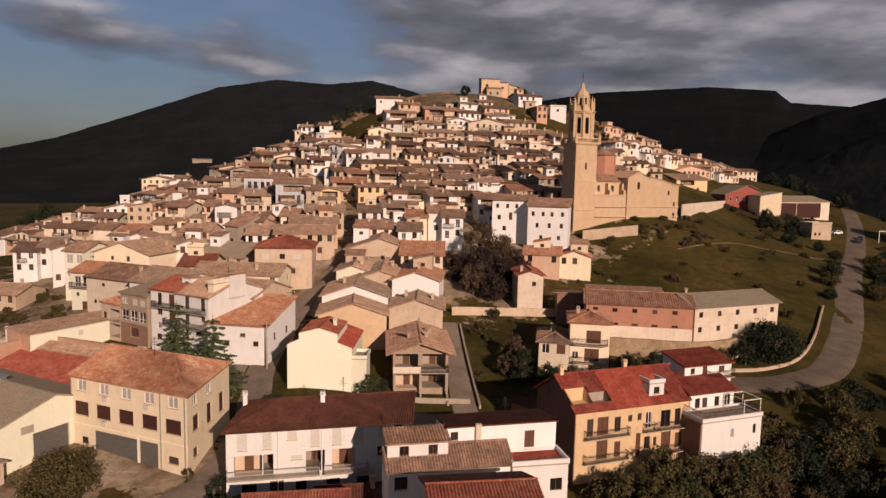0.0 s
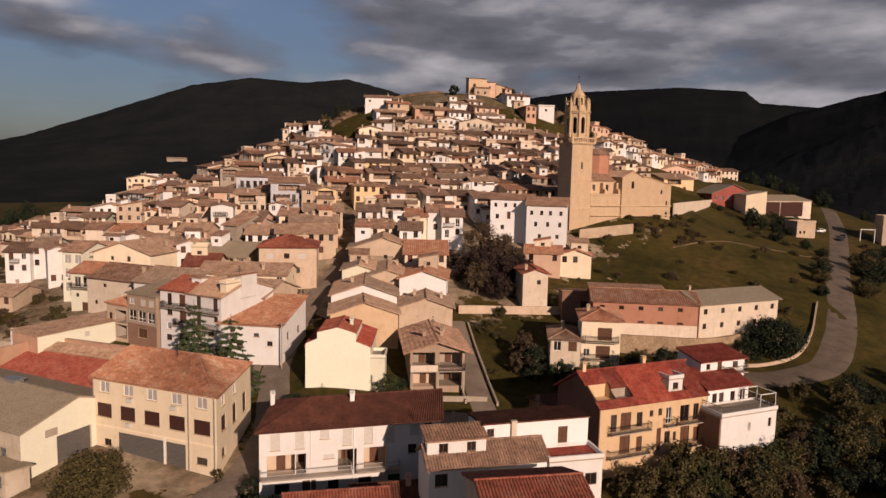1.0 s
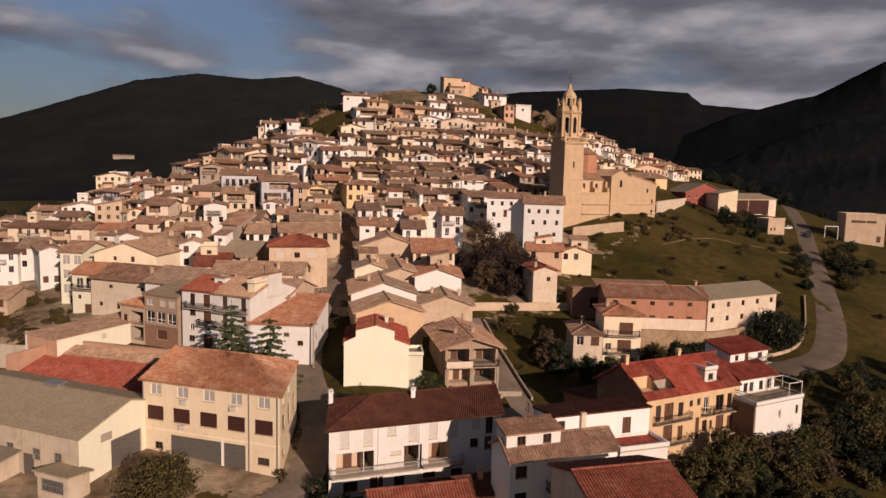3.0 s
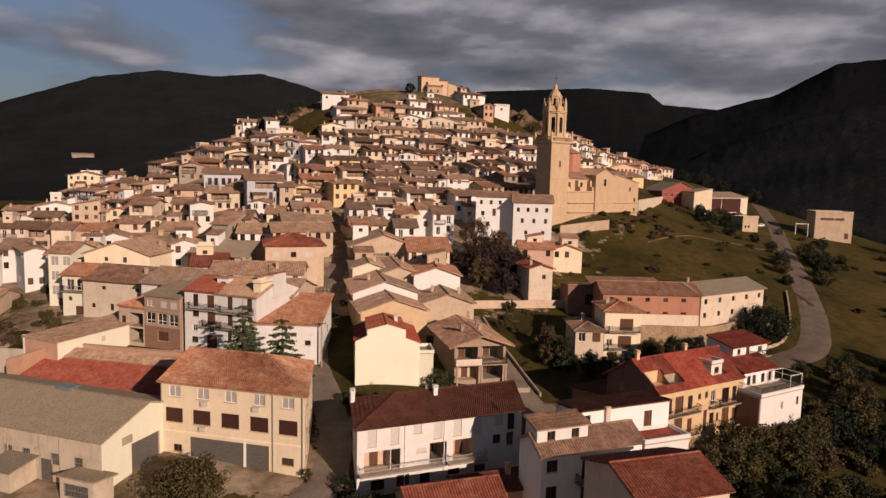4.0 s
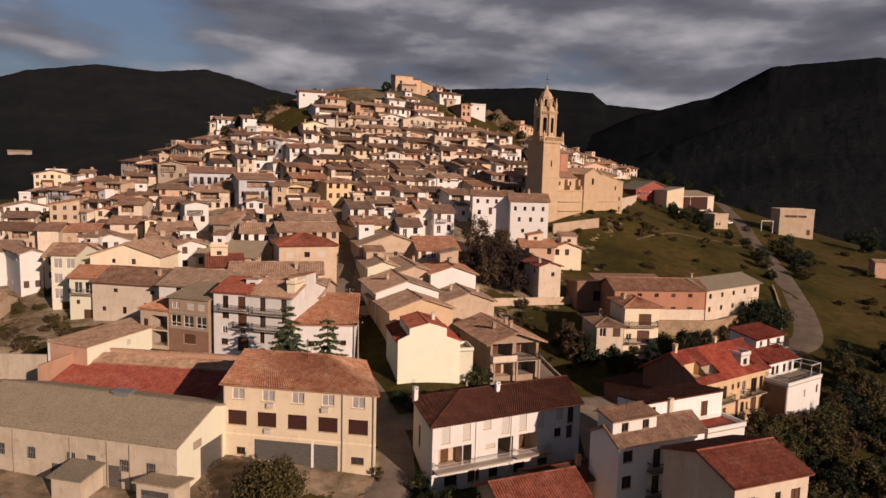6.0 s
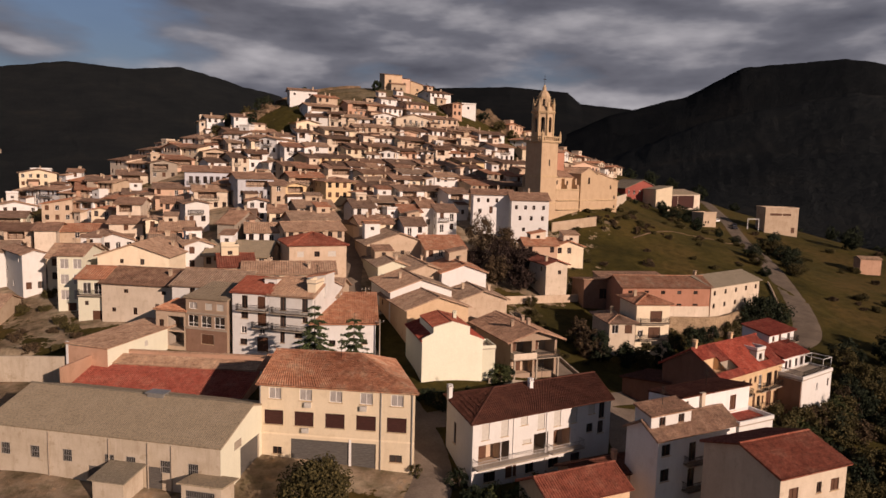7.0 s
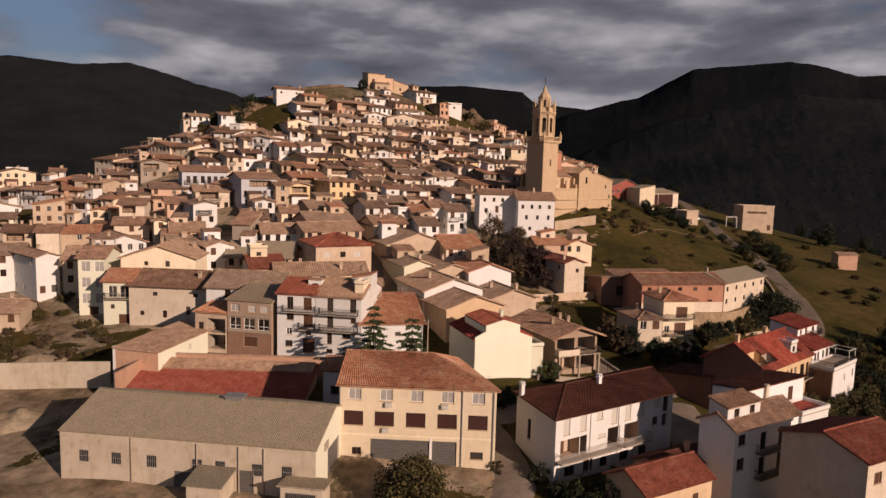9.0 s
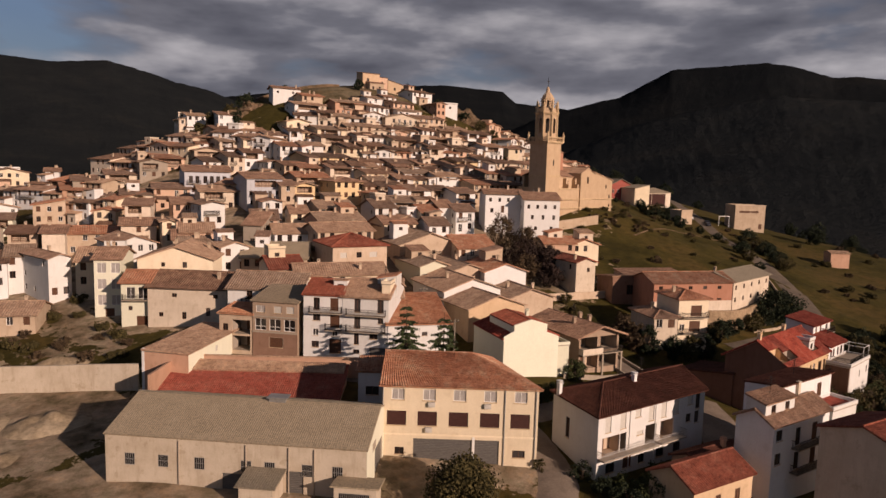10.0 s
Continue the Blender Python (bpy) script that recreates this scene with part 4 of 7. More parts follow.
for x in (0.15, 14.55, 18.2):
    bm = bmesh.new()
    prism(bm, circle(0.07, 8, x, -0.1), 0.0, 9.8)
    part("downpipe", finish("downpipe", bm, ZINC), block)
for x, z in ((5.9, 7.6), (12.5, 7.6), (5.6, 4.5)):
    bm = bmesh.new()
    box(bm, -0.4, -0.35, 0, 0.4, -0.003, 0.55)
    box(bm, -0.28, -0.37, 0.08, 0.2, -0.35, 0.47)
    part("air_conditioner", finish("air_conditioner", bm, SHUTTER), block, pose(x, 0, z))
house(-45.4, 95.4, -22.7, 3.6, 3.6, 7.6, "front", "white", "terracotta", z=0.5, rise=1.0, fine=2, label="white and pink annex with a small tiled roof", openings={"front": [(1.0, 4.4, 1.8, 1.2, "dark")]})

# warehouse with its lean-tos
ware = house(-75.7, 88.0, -27.4, 29, 14.6, 5.8, "x", "drab", "grey", z=0, rise=2.3, fine=1, over=0.15, name="warehouse", label="stained drab warehouse with a grey corrugated roof", openings={
    "front": [(x, 2.5, 1.15, 1.35, "grille") for x in (2.2, 6.0, 10.1, 15.3, 17.9, 22.0, 25.3)] + [(20.3, 0.02, 1.9, 3.0, "garage"), (13.2, 0.02, 2.2, 2.3, "garage")],
    "right": [(4.35, 0.05, 4.4, 4.15, "garage")]})
bm = bmesh.new()
outline = [(0.0, 0.0), (4.25, 0.0), (4.25, 4.25), (8.85, 4.25), (8.85, 0.0), (14.6, 0.0), (14.6, 5.75), (7.3, 8.0), (0.0, 5.75)]
outer, inner = ([bm.verts.new((x, y, z)) for y, z in outline] for x in (29.05, 29.006))
bm.faces.new(outer)
for i in range(len(outline)):
    bm.faces.new((inner[i], inner[(i + 1) % len(outline)], outer[(i + 1) % len(outline)], outer[i]))
part("end_wall", finish("end_wall", bm, WALL["butter"]), ware, label="pale yellow painted end wall")
bm = bmesh.new()
box(bm, 29.056, 2.9, 4.5, 29.11, 4.4, 5.4)
part("vent", finish("vent", bm, CONCRETE), ware)
for x in (8.4, 15.9, 20.6, 23.4):
    bm = bmesh.new()
    prism(bm, circle(0.08, 8, x, -0.1), 0.0, 5.6)
    part("downpipe", finish("downpipe", bm, CONCRETE), ware)
house(16.4, -3.4, 0, 3.6, 3.3, 2.6, "front", "drab", "grey", z=0, rise=0.5, fine=1, into=ware)
house(26.2, -2.8, 0, 4.4, 2.7, 2.7, "back", "drab", "grey", z=0, rise=0.35, fine=1, into=ware, openings={"front": [(0.5, 1.0, 3.2, 1.4, "grille")]})

# sheds behind it
house(-71.5, 103.6, -22.5, 24.5, 10.5, 3.4, "front", "salmon", "faded", z=0, rise=2.9, fine=2, name="shed", label="salmon walled shed with a red corrugated tile roof", group="sheds")
old_shed = bpy.data.objects["shed"]
bm = bmesh.new()
sheet(bm, (0.0, 7.9, 5.95), (24.4, 8.2, 6.02), (24.4, 10.45, 6.85), (0.0, 10.45, 6.85), 0.3, 6, 0.09)
part("old_roof_strip", finish("old_roof_strip", bm, TILE["ochre"]), old_shed, label="strip of old mossy ochre tiles")
house(-66.5, 109.2, 60, 18.0, 7, 3.0, "front", "butter", "ochre", z=5.4, rise=0.2, fine=1, sink=5.0, name="shed", label="long low shed with a pale yellow wall", group="sheds", openings={"front": [(8.2, 1.3, 0.9, 0.9, "blind")]})
shed = bpy.data.objects["shed.001"]
bm = bmesh.new()
box(bm, -0.06, 0.0, -5.0, -0.004, 7.0, 2.95)
part("end_wall", finish("end_wall", bm, WALL["salmon"]), shed, label="salmon rendered end wall")
bm = bmesh.new()
box(bm, -0.10, 6.7, -5.0, 0.12, 7.1, 3.5)
part("corner_post", finish("corner_post", bm, WALL["white"]), shed)

# white terrace with a dark hipped roof
rowhouse = house(-23.07, 71.9, 13, 20.3, 9.6, 8.2, "hipl", "white", "dark", z=-0.7, rise=1.75, fine=2, over=0.4, skew=0.22, lean=0.22, label="white two-storey terraced house with a dark brown roof", chimneys=((0.52, 0.40), (0.08, 0.85)), openings={
    "front": [(x - 0.5, 6.0, 1.0, 1.9, "blind") for x in (1.7, 4.3, 9.5, 11.9, 14.4)] + [(6.5, 6.9, 1.0, 1.1, "blind"), (16.7, 6.7, 1.0, 1.2, "blind"), (18.4, 5.9, 0.9, 2.0, "dark")]
    + [(0.8, 3.12, 3.0, 2.3, "recess"), (3.9, 3.12, 1.1, 2.3, "void"), (6.9, 4.6, 1.2, 0.5, "blind"), (8.5, 3.12, 2.1, 2.4, "void"), (11.4, 3.12, 2.6, 2.4, "recess"), (16.5, 4.4, 1.0, 1.1, "dark"), (18.3, 4.0, 0.9, 1.6, "dark")]
    + [(1.6, 0.9, 1.6, 1.2, "dark"), (4.6, 0.9, 1.5, 1.4, "brown"), (7.4, 0.9, 1.2, 1.2, "dark"), (10.8, 0.9, 1.5, 1.2, "dark"), (14.2, 0.9, 1.4, 1.2, "dark")],
    "left": [(3.0, 3.4, 0.8, 2.6, "dark")]})
for x0, x1 in ((0.1, 10.0), (10.5, 15.4)):
    balcony(rowhouse, pose(0, 0, 0), x0, 3.1, x1 - x0, 1.1, None, 0.2, CURTAIN)
for x in (5.5, 10.25):
    bm = bmesh.new()
    prism(bm, circle(0.06, 8, x, -0.09), 0.0, 8.0)
    part("downpipe", finish("downpipe", bm, FRAME_WHITE), rowhouse)

# tall white house stepping back
tall = house(-4.8, 63.8, 12, 12.3, 4.8, 10.1, "x", "white", "brown", z=-3, rise=1.35, fine=2, label="tall white house with a set-back top storey", openings={
    "front": [(0.6, 8.2, 1.3, 1.3, "dark"), (0.6, 5.3, 1.3, 1.4, "dark"), (4.8, 6.9, 1.1, 2.2, "dark"), (4.8, 3.9, 1.1, 2.2, "dark"), (8.4, 6.9, 1.2, 2.2, "brown"), (8.4, 3.9, 1.2, 2.2, "brown")]})
for z in (3.8, 6.8):
    balcony(tall, pose(0, 0, 0), 4.0, z, 6.6, 1.0)
house(0.03, 1.2, 0, 6.1, 2.5, 2.4, "front", "white", "brown", z=9.95, rise=0.6, fine=2, over=0.25, into=tall, openings={"front": [(1.2, 1.05, 0.95, 1.1, "dark"), (4.1, 1.05, 0.95, 1.1, "dark")]})
back = house(0.8, 67.9, 13.2, 11.9, 5.0, 11.9, "back", "white", "dark", z=-2.5, rise=0.7, fine=2, over=0.12, label="long white house wall with one door onto a terrace", openings={"front": [(8.4, 9.75, 1.1, 2.0, "brown"), (0.4, 11.2, 0.8, 0.9, "dark")]})
bm = bmesh.new()
box(bm, 3.0, -0.35, 9.0, 3.55, -0.004, 12.75)
box(bm, 2.95, -0.40, 12.75, 3.6, 0.05, 12.87)
part("flue", finish("flue", bm, WALL["pale"]), back)
deck = house(7.45, 66.1, 12, 5.9, 3.4, 9.3, "flat", "white", "red", z=-2.5, label="white house with a red tiled roof terrace", openings={"front": [(1.0, 6.6, 1.0, 1.3, "dark"), (4.0, 6.6, 1.3, 1.3, "dark")]})
bm = bmesh.new()
box(bm, 0.13, 0.13, 9.474, 5.77, 3.27, 9.50)
part("terrace_floor", finish("terrace_floor", bm, TILE["red"]), deck)

# low peach house and its neighbours
house(-18.3, 61.2, 9.5, 9.9, 6.0, 5.6, "x", "peach", "clay", z=-3, rise=1.6, fine=2, label="low peach house with a terracotta tile roof", openings={"front": [(6.9, 3.0, 0.9, 1.4, "brown"), (3.6, 3.0, 0.9, 1.4, "brown")]})
house(-12.2, 66.4, 9.5, 8.2, 4.6, 5.0, "x", "salmon", "dark", z=-3, rise=1.0, fine=2, chimneys=((0.7, 0.4),))
house(-0.1, 51.4, 8.5, 9.2, 9.3, 12, "x", "pale", "clay", z=-4, rise=1.5, fine=2, label="pale rendered house with a weathered red tile roof", chimneys=(), openings={"front": [(1.2, 9.6, 1.3, 1.2, "brown"), (5.0, 9.7, 0.7, 1.1, "dark"), (7.0, 9.6, 1.2, 1.2, "brown"), (1.2, 6.6, 1.3, 1.2, "brown"), (4.6, 6.7, 0.8, 1.2, "dark"), (7.0, 6.7, 1.0, 1.3, "brown")]})

# mustard apartments and the white end house
flats = house(16.6, 81.0, 21, 17.0, 9.5, 10.1, "x", "mustard", "red", z=-2.5, rise=3.0, fine=2, over=0.55, omit=(0,), label="mustard plastered apartment row with a new red tile roof", chimneys=((0.03, 0.5), (0.6, 0.52)), openings={
    "front": [(1.6, 6.6, 0.9, 2.2, "dark"), (3.1, 6.6, 1.6, 2.3, "brown"), (5.6, 6.8, 0.9, 1.9, "dark"), (7.6, 7.9, 0.6, 0.8, "dark"), (9.0, 7.9, 0.6, 0.9, "dark"), (10.3, 6.6, 0.9, 2.2, "french"), (12.6, 6.6, 1.5, 2.2, "dark"), (14.8, 6.6, 0.9, 2.2, "dark")]
    + [(3.1, 3.5, 1.6, 2.4, "brown"), (5.7, 3.5, 0.9, 2.0, "brown"), (8.9, 3.2, 0.7, 3.0, "brown"), (10.2, 4.0, 0.9, 1.6, "dark"), (11.6, 4.2, 0.5, 1.2, "dark"), (12.8, 3.5, 1.5, 2.4, "brown"), (15.0, 3.6, 0.9, 2.0, "brown")]})
for x, w, z in ((1.2, 6.2, 6.5), (9.9, 1.6, 6.5), (12.1, 4.2, 6.5), (1.2, 6.2, 3.4), (12.1, 4.2, 3.4)):
    balcony(flats, pose(0, 0, 0), x, z, w, 0.9)
# front slope with roof terraces let into it: x0, x1, how deep the terrace runs
PITCH = 3.0 / 4.75
for x0, x1, deep in ((-0.55, 2.9, 3.1), (2.9, 5.4, 2.3), (5.4, 11.0, 0.0), (11.0, 14.0, 2.7), (14.0, 16.98, 0.0)):
    lo = -0.55 if not deep else deep - 0.3
    bm = bmesh.new()
    sheet(bm, (x0, lo, 10.27 + PITCH * lo), (x1, lo, 10.27 + PITCH * lo), (x1, 4.75, 13.27), (x0, 4.75, 13.27), 0.3, 10, 0.09)
    part("roof", finish("roof", bm, TILE["red"]), flats)
    if deep:
        bm = bmesh.new()
        sheet(bm, (x0, -0.55, 9.92), (x1, -0.55, 9.92), (x1, 0.55, 10.6), (x0, 0.55, 10.6), 0.3, 3, 0.09)
        part("eave_roof", finish("eave_roof", bm, TILE["red"]), flats)
        bm = bmesh.new()
        wx0 = max(x0, 0.0)
        quad(bm, ((wx0, 0.5, 10.2), (x1, 0.5, 10.2), (x1, deep, 10.2), (wx0, deep, 10.2)))
        top = 10.12 + PITCH * deep
        quad(bm, ((wx0, deep, 10.2), (x1, deep, 10.2), (x1, deep, top), (wx0, deep, top)))
        for xx in (wx0, x1):
            f = [bm.verts.new(p) for p in ((xx, 0.5, 10.2), (xx, deep, 10.2), (xx, deep, top))]
            bm.faces.new(f)
        part("roof_terrace", finish("roof_terrace", bm, WALL["mustard"] if deep > 2.5 else WALL["grey"]), flats)
house(11.6, 1.3, 0, 2.3, 2.6, 1.7, "flat", "white", "red", z=10.2, into=flats, fine=2, openings={"front": [(0.7, 0.4, 0.9, 0.9, "dark")]})
bm = bmesh.new()
outline = [(0.0, -3.0), (9.5, -3.0), (9.5, 10.05), (4.75, 13.0), (0.0, 10.05)]
outer, inner = ([bm.verts.new((x, y, z)) for y, z in outline] for x in (-0.12, -0.006))
bm.faces.new(outer[::-1])
bm.faces.new(inner)
for i in range(5):
    bm.faces.new((outer[i], outer[(i + 1) % 5], inner[(i + 1) % 5], inner[i]))
part("gable_wall", finish("gable_wall", bm, WALL["brick"]), flats, label="bare dark brick gable wall")
house(-0.4, 8.0, 0, 6.9, 8.5, 6.0, "back", "brick", "dark", z=0, rise=1.2, fine=2, into=flats)
white_end = house(32.6, 87.15, 21, 7.2, 4.3, 10.5, "front", "white", "red", z=-2.5, rise=1.5, fine=2, over=0.45, label="white end house with a red roof and terrace", openings={
    "front": [(0.8, 8.5, 0.8, 1.3, "dark"), (2.0, 8.5, 0.8, 1.3, "dark"), (4.0, 8.5, 0.8, 1.3, "dark"), (5.7, 8.2, 0.9, 1.7, "dark")]})
house(1.6, 3.2, 0, 8.0, 4.6, 2.6, "front", "white", "red", z=10.5, rise=0.9, fine=2, into=white_end, sink=13, openings={"front": [(1.0, 1.5, 0.7, 0.8, "dark"), (3.0, 1.2, 0.8, 1.3, "brown"), (5.8, 1.4, 1.0, 0.9, "dark")]})
balcony(white_end, pose(5.2, 3.2, 0), 0.0, 11.4, 4.2, 1.0)
house(-1.1, -3.7, 0, 9.6, 3.65, 7.9, "flat", "white", "red", z=0, into=white_end, openings={"front": [(4.6, 5.6, 0.5, 1.2, "window"), (8.2, 5.8, 0.5, 1.2, "dark")]})
bm = bmesh.new()
box(bm, -1.26, -3.6, -3.0, -1.104, -0.1, 7.8)
part("side_wall", finish("side_wall", bm, WALL["earth"]), white_end, label="bare brown side wall of the terrace")
bm = bmesh.new()
box(bm, -0.95, -3.55, 8.074, 8.35, -0.2, 8.10)
part("terrace_floor", finish("terrace_floor", bm, TILE["ochre"]), white_end)
balcony(white_end, pose(-1.1, 0, 0), 0.1, 8.3, 9.4, 3.6)
for x, y in ((5.6, -3.55), (8.3, -3.55), (5.6, -0.5), (8.3, -0.5)):
    bm = bmesh.new()
    prism(bm, circle(0.05, 8, x, y), 8.1, 10.2)
    part("pergola_post", finish("pergola_post", bm, FRAME_WHITE), white_end)
for x0, y0, x1, y1 in ((5.5, -3.6, 8.4, -3.5), (5.5, -0.55, 8.4, -0.45), (5.55, -3.5, 5.65, -0.55), (8.25, -3.5, 8.35, -0.55)):
    bm = bmesh.new()
    box(bm, x0, y0, 10.2, x1, y1, 10.28)
    part("pergola_beam", finish("pergola_beam", bm, FRAME_WHITE), white_end)

# pale yellow house with a stepped blind gable
gabled = house(-22.3, 98.2, -1, 9.4, 11, 6.4, "y", "butter", "red", z=3.8, rise=1.7, fine=2, over=0.2, label="pale yellow house with a blind stepped gable")
house(1.7, 0.1, 0, 5.6, 8.5, 8.3, "y", "butter", "clay", z=0, rise=0.75, fine=2, over=0.05, into=gabled, chimneys=((0.8, 0.5),))
bm = bmesh.new()
outline = [(0, -1.5), (9.4, -1.5), (9.4, 6.5), (7.3, 7.3), (7.3, 8.5), (4.6, 9.35), (1.7, 8.6), (1.7, 7.7), (0, 6.9)]
front, rear = ([bm.verts.new((x, y, z)) for x, z in outline] for y in (-0.28, -0.02))
bm.faces.new(front)
bm.faces.new(rear[::-1])
for i in range(len(outline)):
    j = (i + 1) % len(outline)
    bm.faces.new((front[j], front[i], rear[i], rear[j]))
part("gable_wall", finish("gable_wall", bm, WALL["butter"]), gabled)
house(9.42, 0, 0, 2.1, 4.0, 4.8, "flat", "butter", "red", z=0, into=gabled)

# brick store row on its retaining wall, villa below it
H(26.4, 124.3, -9, 18.8, 9, 5.7, "x", "orange", "terracotta", 7.2, plain=True, sink=5, band=1.7, label="long brick store with a pale lower storey", openings={"front": [(1.2 + 3.5 * i, 4.2, 0.9, 0.75, "dark") for i in range(5)] + [(1.2 + 3.5 * i, 1.8, 1.1, 0.45, "dark") for i in range(5)]})
H(45.3, 121.4, 22.8, 20.2, 9, 5.9, "x", "pale", "grey", 7.0, plain=True, sink=5, label="old whitewashed store with two rows of small windows", openings={"front": [(1.0 + 4.3 * i, 4.0, 0.9, 1.0, "dark") for i in range(5)] + [(0.9 + 4.3 * i, 1.3, 0.9, 1.0, "dark") for i in range(5)], "right": [(3.0, 3.6, 0.8, 1.0, "dark")]})
house(22.6, 133.6, -6, 6.2, 7, 3.6, "back", "earth", "brown", z=8.6, rise=0.8, sink=4, label="small brick outbuilding beside the store", openings={"front": [(3.6, 0.2, 2.0, 2.2, "dark")]})
house(29.2, 136.0, -8, 15.0, 8, 2.6, "front", "tan", "brown", z=9.4, rise=1.0, sink=4, label="low tan outbuilding behind the brick store")
tank = tagged(new("water_tank"), "long white water tank in the field", "tank")
tank.matrix_world = pose(42.6, 147.6, ground(42.6, 147.6), 0, 0, 8)
part("tank_body", box_mesh("tank_body", (5.2, 1.6, 1.5), FRAME_WHITE, 0.08), tank)
H(21.0, 110.2, -9, 6.3, 8.0, 7.0, "hip", "cream", "terracotta", 5.3, plain=True, sink=5, rails=((0.6, 3.5, 5.4), (0.6, 0.5, 5.4)), label="cream villa with two balconies and brown shutters", openings={"front": [(2.6, 3.6, 2.3, 2.1, "brown"), (2.4, 0.6, 2.3, 2.1, "brown"), (0.4, 0.9, 1.0, 1.2, "window")]})
H(16.1, 111.0, -9, 4.9, 9, 3.5, "hip", "pale", "brown", 5.3, plain=True, sink=5, label="low cream wing of the villa with a brown hipped roof", openings={"front": [(0.5, 1.5, 1.2, 1.6, "window"), (2.9, 1.5, 1.4, 1.6, "brown")]})

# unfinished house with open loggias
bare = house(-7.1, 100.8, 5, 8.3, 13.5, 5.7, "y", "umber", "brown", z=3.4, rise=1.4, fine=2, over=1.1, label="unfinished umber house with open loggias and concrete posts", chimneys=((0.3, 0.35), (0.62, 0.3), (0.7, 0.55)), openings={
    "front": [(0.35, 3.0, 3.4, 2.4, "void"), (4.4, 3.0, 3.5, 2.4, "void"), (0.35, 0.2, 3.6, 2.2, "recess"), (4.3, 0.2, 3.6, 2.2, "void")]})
balcony(bare, pose(0, 0, 0), 0.0, 2.8, 4.1, 1.2, WALL["pale"])
balcony(bare, pose(0, 0, 0), 4.15, 2.8, 4.1, 1.2)
for x in (0.1, 4.0, 7.9):
    bm = bmesh.new()
    box(bm, x, -1.15, -1.5, x + 0.28, -0.9, 2.655)
    part("post", finish("post", bm, CONCRETE), bare)

# white apartment house on the upper street, two halves
flat_a = house(-49.2, 114.9, -27, 6.2, 11, 9.3, "x", "white", "clay", z=6.0, rise=1.6, fine=2, sink=6, label="white three-storey house with dark balconies and a red clay roof", openings={
    "front": [(1.6, 6.9, 1.0, 2.0, "dark"), (4.3, 6.9, 1.3, 2.0, "brown"), (1.5, 5.2, 1.2, 1.1, "dark"), (4.3, 4.2, 1.5, 2.0, "brown"), (1.5, 2.8, 0.9, 1.1, "window"), (4.6, 2.8, 0.9, 1.0, "window"), (1.3, 0.9, 1.2, 1.0, "dark"), (4.2, 0.05, 1.9, 2.3, "brown")]})
balcony(flat_a, pose(0, 0, 0), 1.0, 6.6, 5.2, 0.9)
balcony(flat_a, pose(0, 0, 0), 3.6, 3.9, 2.6, 0.9)
flat_b = house(-43.65, 112.0, -30, 7.4, 12, 9.2, "x", "white", "ochre", z=6.0, rise=2.0, fine=2, sink=6, label="white three-storey house with long balconies", chimneys=((0.75, 0.3),), openings={
    "front": [(1.9, 6.9, 1.0, 2.1, "dark"), (5.6, 6.9, 1.0, 2.1, "dark"), (1.9, 4.3, 1.0, 2.1, "dark"), (5.7, 5.2, 0.9, 0.9, "dark"), (1.9, 1.7, 0.8, 2.0, "dark"), (4.4, 2.7, 1.3, 0.9, "dark"), (6.2, 2.7, 1.3, 0.9, "dark"), (1.8, 0.3, 1.0, 0.6, "dark"), (4.4, 0.05, 2.6, 1.3, "garage")]})
house(4.1, 3.0, 0, 2.2, 3.4, 2.3, "back", "white", "ochre", z=8.6, rise=0.4, fine=1, into=flat_a, over=0.15, openings={"front": [(0.6, 1.3, 1.0, 0.8, "dark")]})
house(4.6, 4.2, 0, 3.2, 3.4, 3.1, "left", "white", "terracotta", z=8.6, rise=0.6, fine=1, into=flat_b, over=0.2, openings={"front": [(1.0, 1.6, 0.9, 1.1, "dark")]})
house(6.0, 1.2, 0, 1.35, 3.4, 2.6, "flat", "cream", "ochre", z=8.6, into=flat_b)
balcony(flat_b, pose(0, 0, 0), 0.7, 6.5, 6.3, 0.9)
balcony(flat_b, pose(0, 0, 0), 0.7, 3.9, 6.3, 0.9)
house(-37.3, 108.2, -9, 9.8, 12.5, 5.9, "front", "white", "terracotta", z=5.3, rise=2.6, fine=2, sink=5, over=0.5, label="white house with a weathered tile roof beside the street", openings={"front": [(5.4, 4.0, 0.9, 0.6, "dark"), (2.6, 2.4, 1.0, 0.9, "dark"), (7.6, 2.6, 0.9, 0.8, "dark")], "right": [(3.0, 3.0, 0.9, 1.2, "dark"), (8.0, 3.0, 0.9, 1.2, "brown")]})
grey_house = house(-56.5, 119.4, -32, 7.6, 8, 8.2, "front", "umber", "grey", z=5.6, rise=1.3, fine=2, sink=5, label="bare drab three-storey house with window bands and brick below", openings={
    "front": [(0.6, 6.4, 1.5, 1.1, "curtain"), (3.6, 6.4, 1.3, 1.1, "blind"), (5.7, 6.4, 1.3, 1.1, "blind"), (0.4, 3.5, 1.9, 1.9, "french"), (2.85, 3.5, 1.9, 1.9, "french"), (5.3, 3.5, 1.9, 1.9, "french"), (2.9, 0.8, 2.2, 1.6, "brown")]})
for z0, z1 in ((5.6, 5.85), (3.1, 3.35)):
    bm = bmesh.new()
    box(bm, 0.0, -0.12, z0, 7.6, -0.004, z1)
    part("band", finish("band", bm, CONCRETE), grey_house)
for x0, z0, x1, z1 in ((0.0, -3.0, 7.6, 0.7), (0.0, 0.7, 2.75, 3.09), (5.25, 0.7, 7.6, 3.09), (2.75, 2.5, 5.25, 3.09)):
    bm = bmesh.new()
    box(bm, x0, -0.06, z0, x1, -0.004, z1)
    part("brick_facing", finish("brick_facing", bm, WALL["earth"]), grey_house)
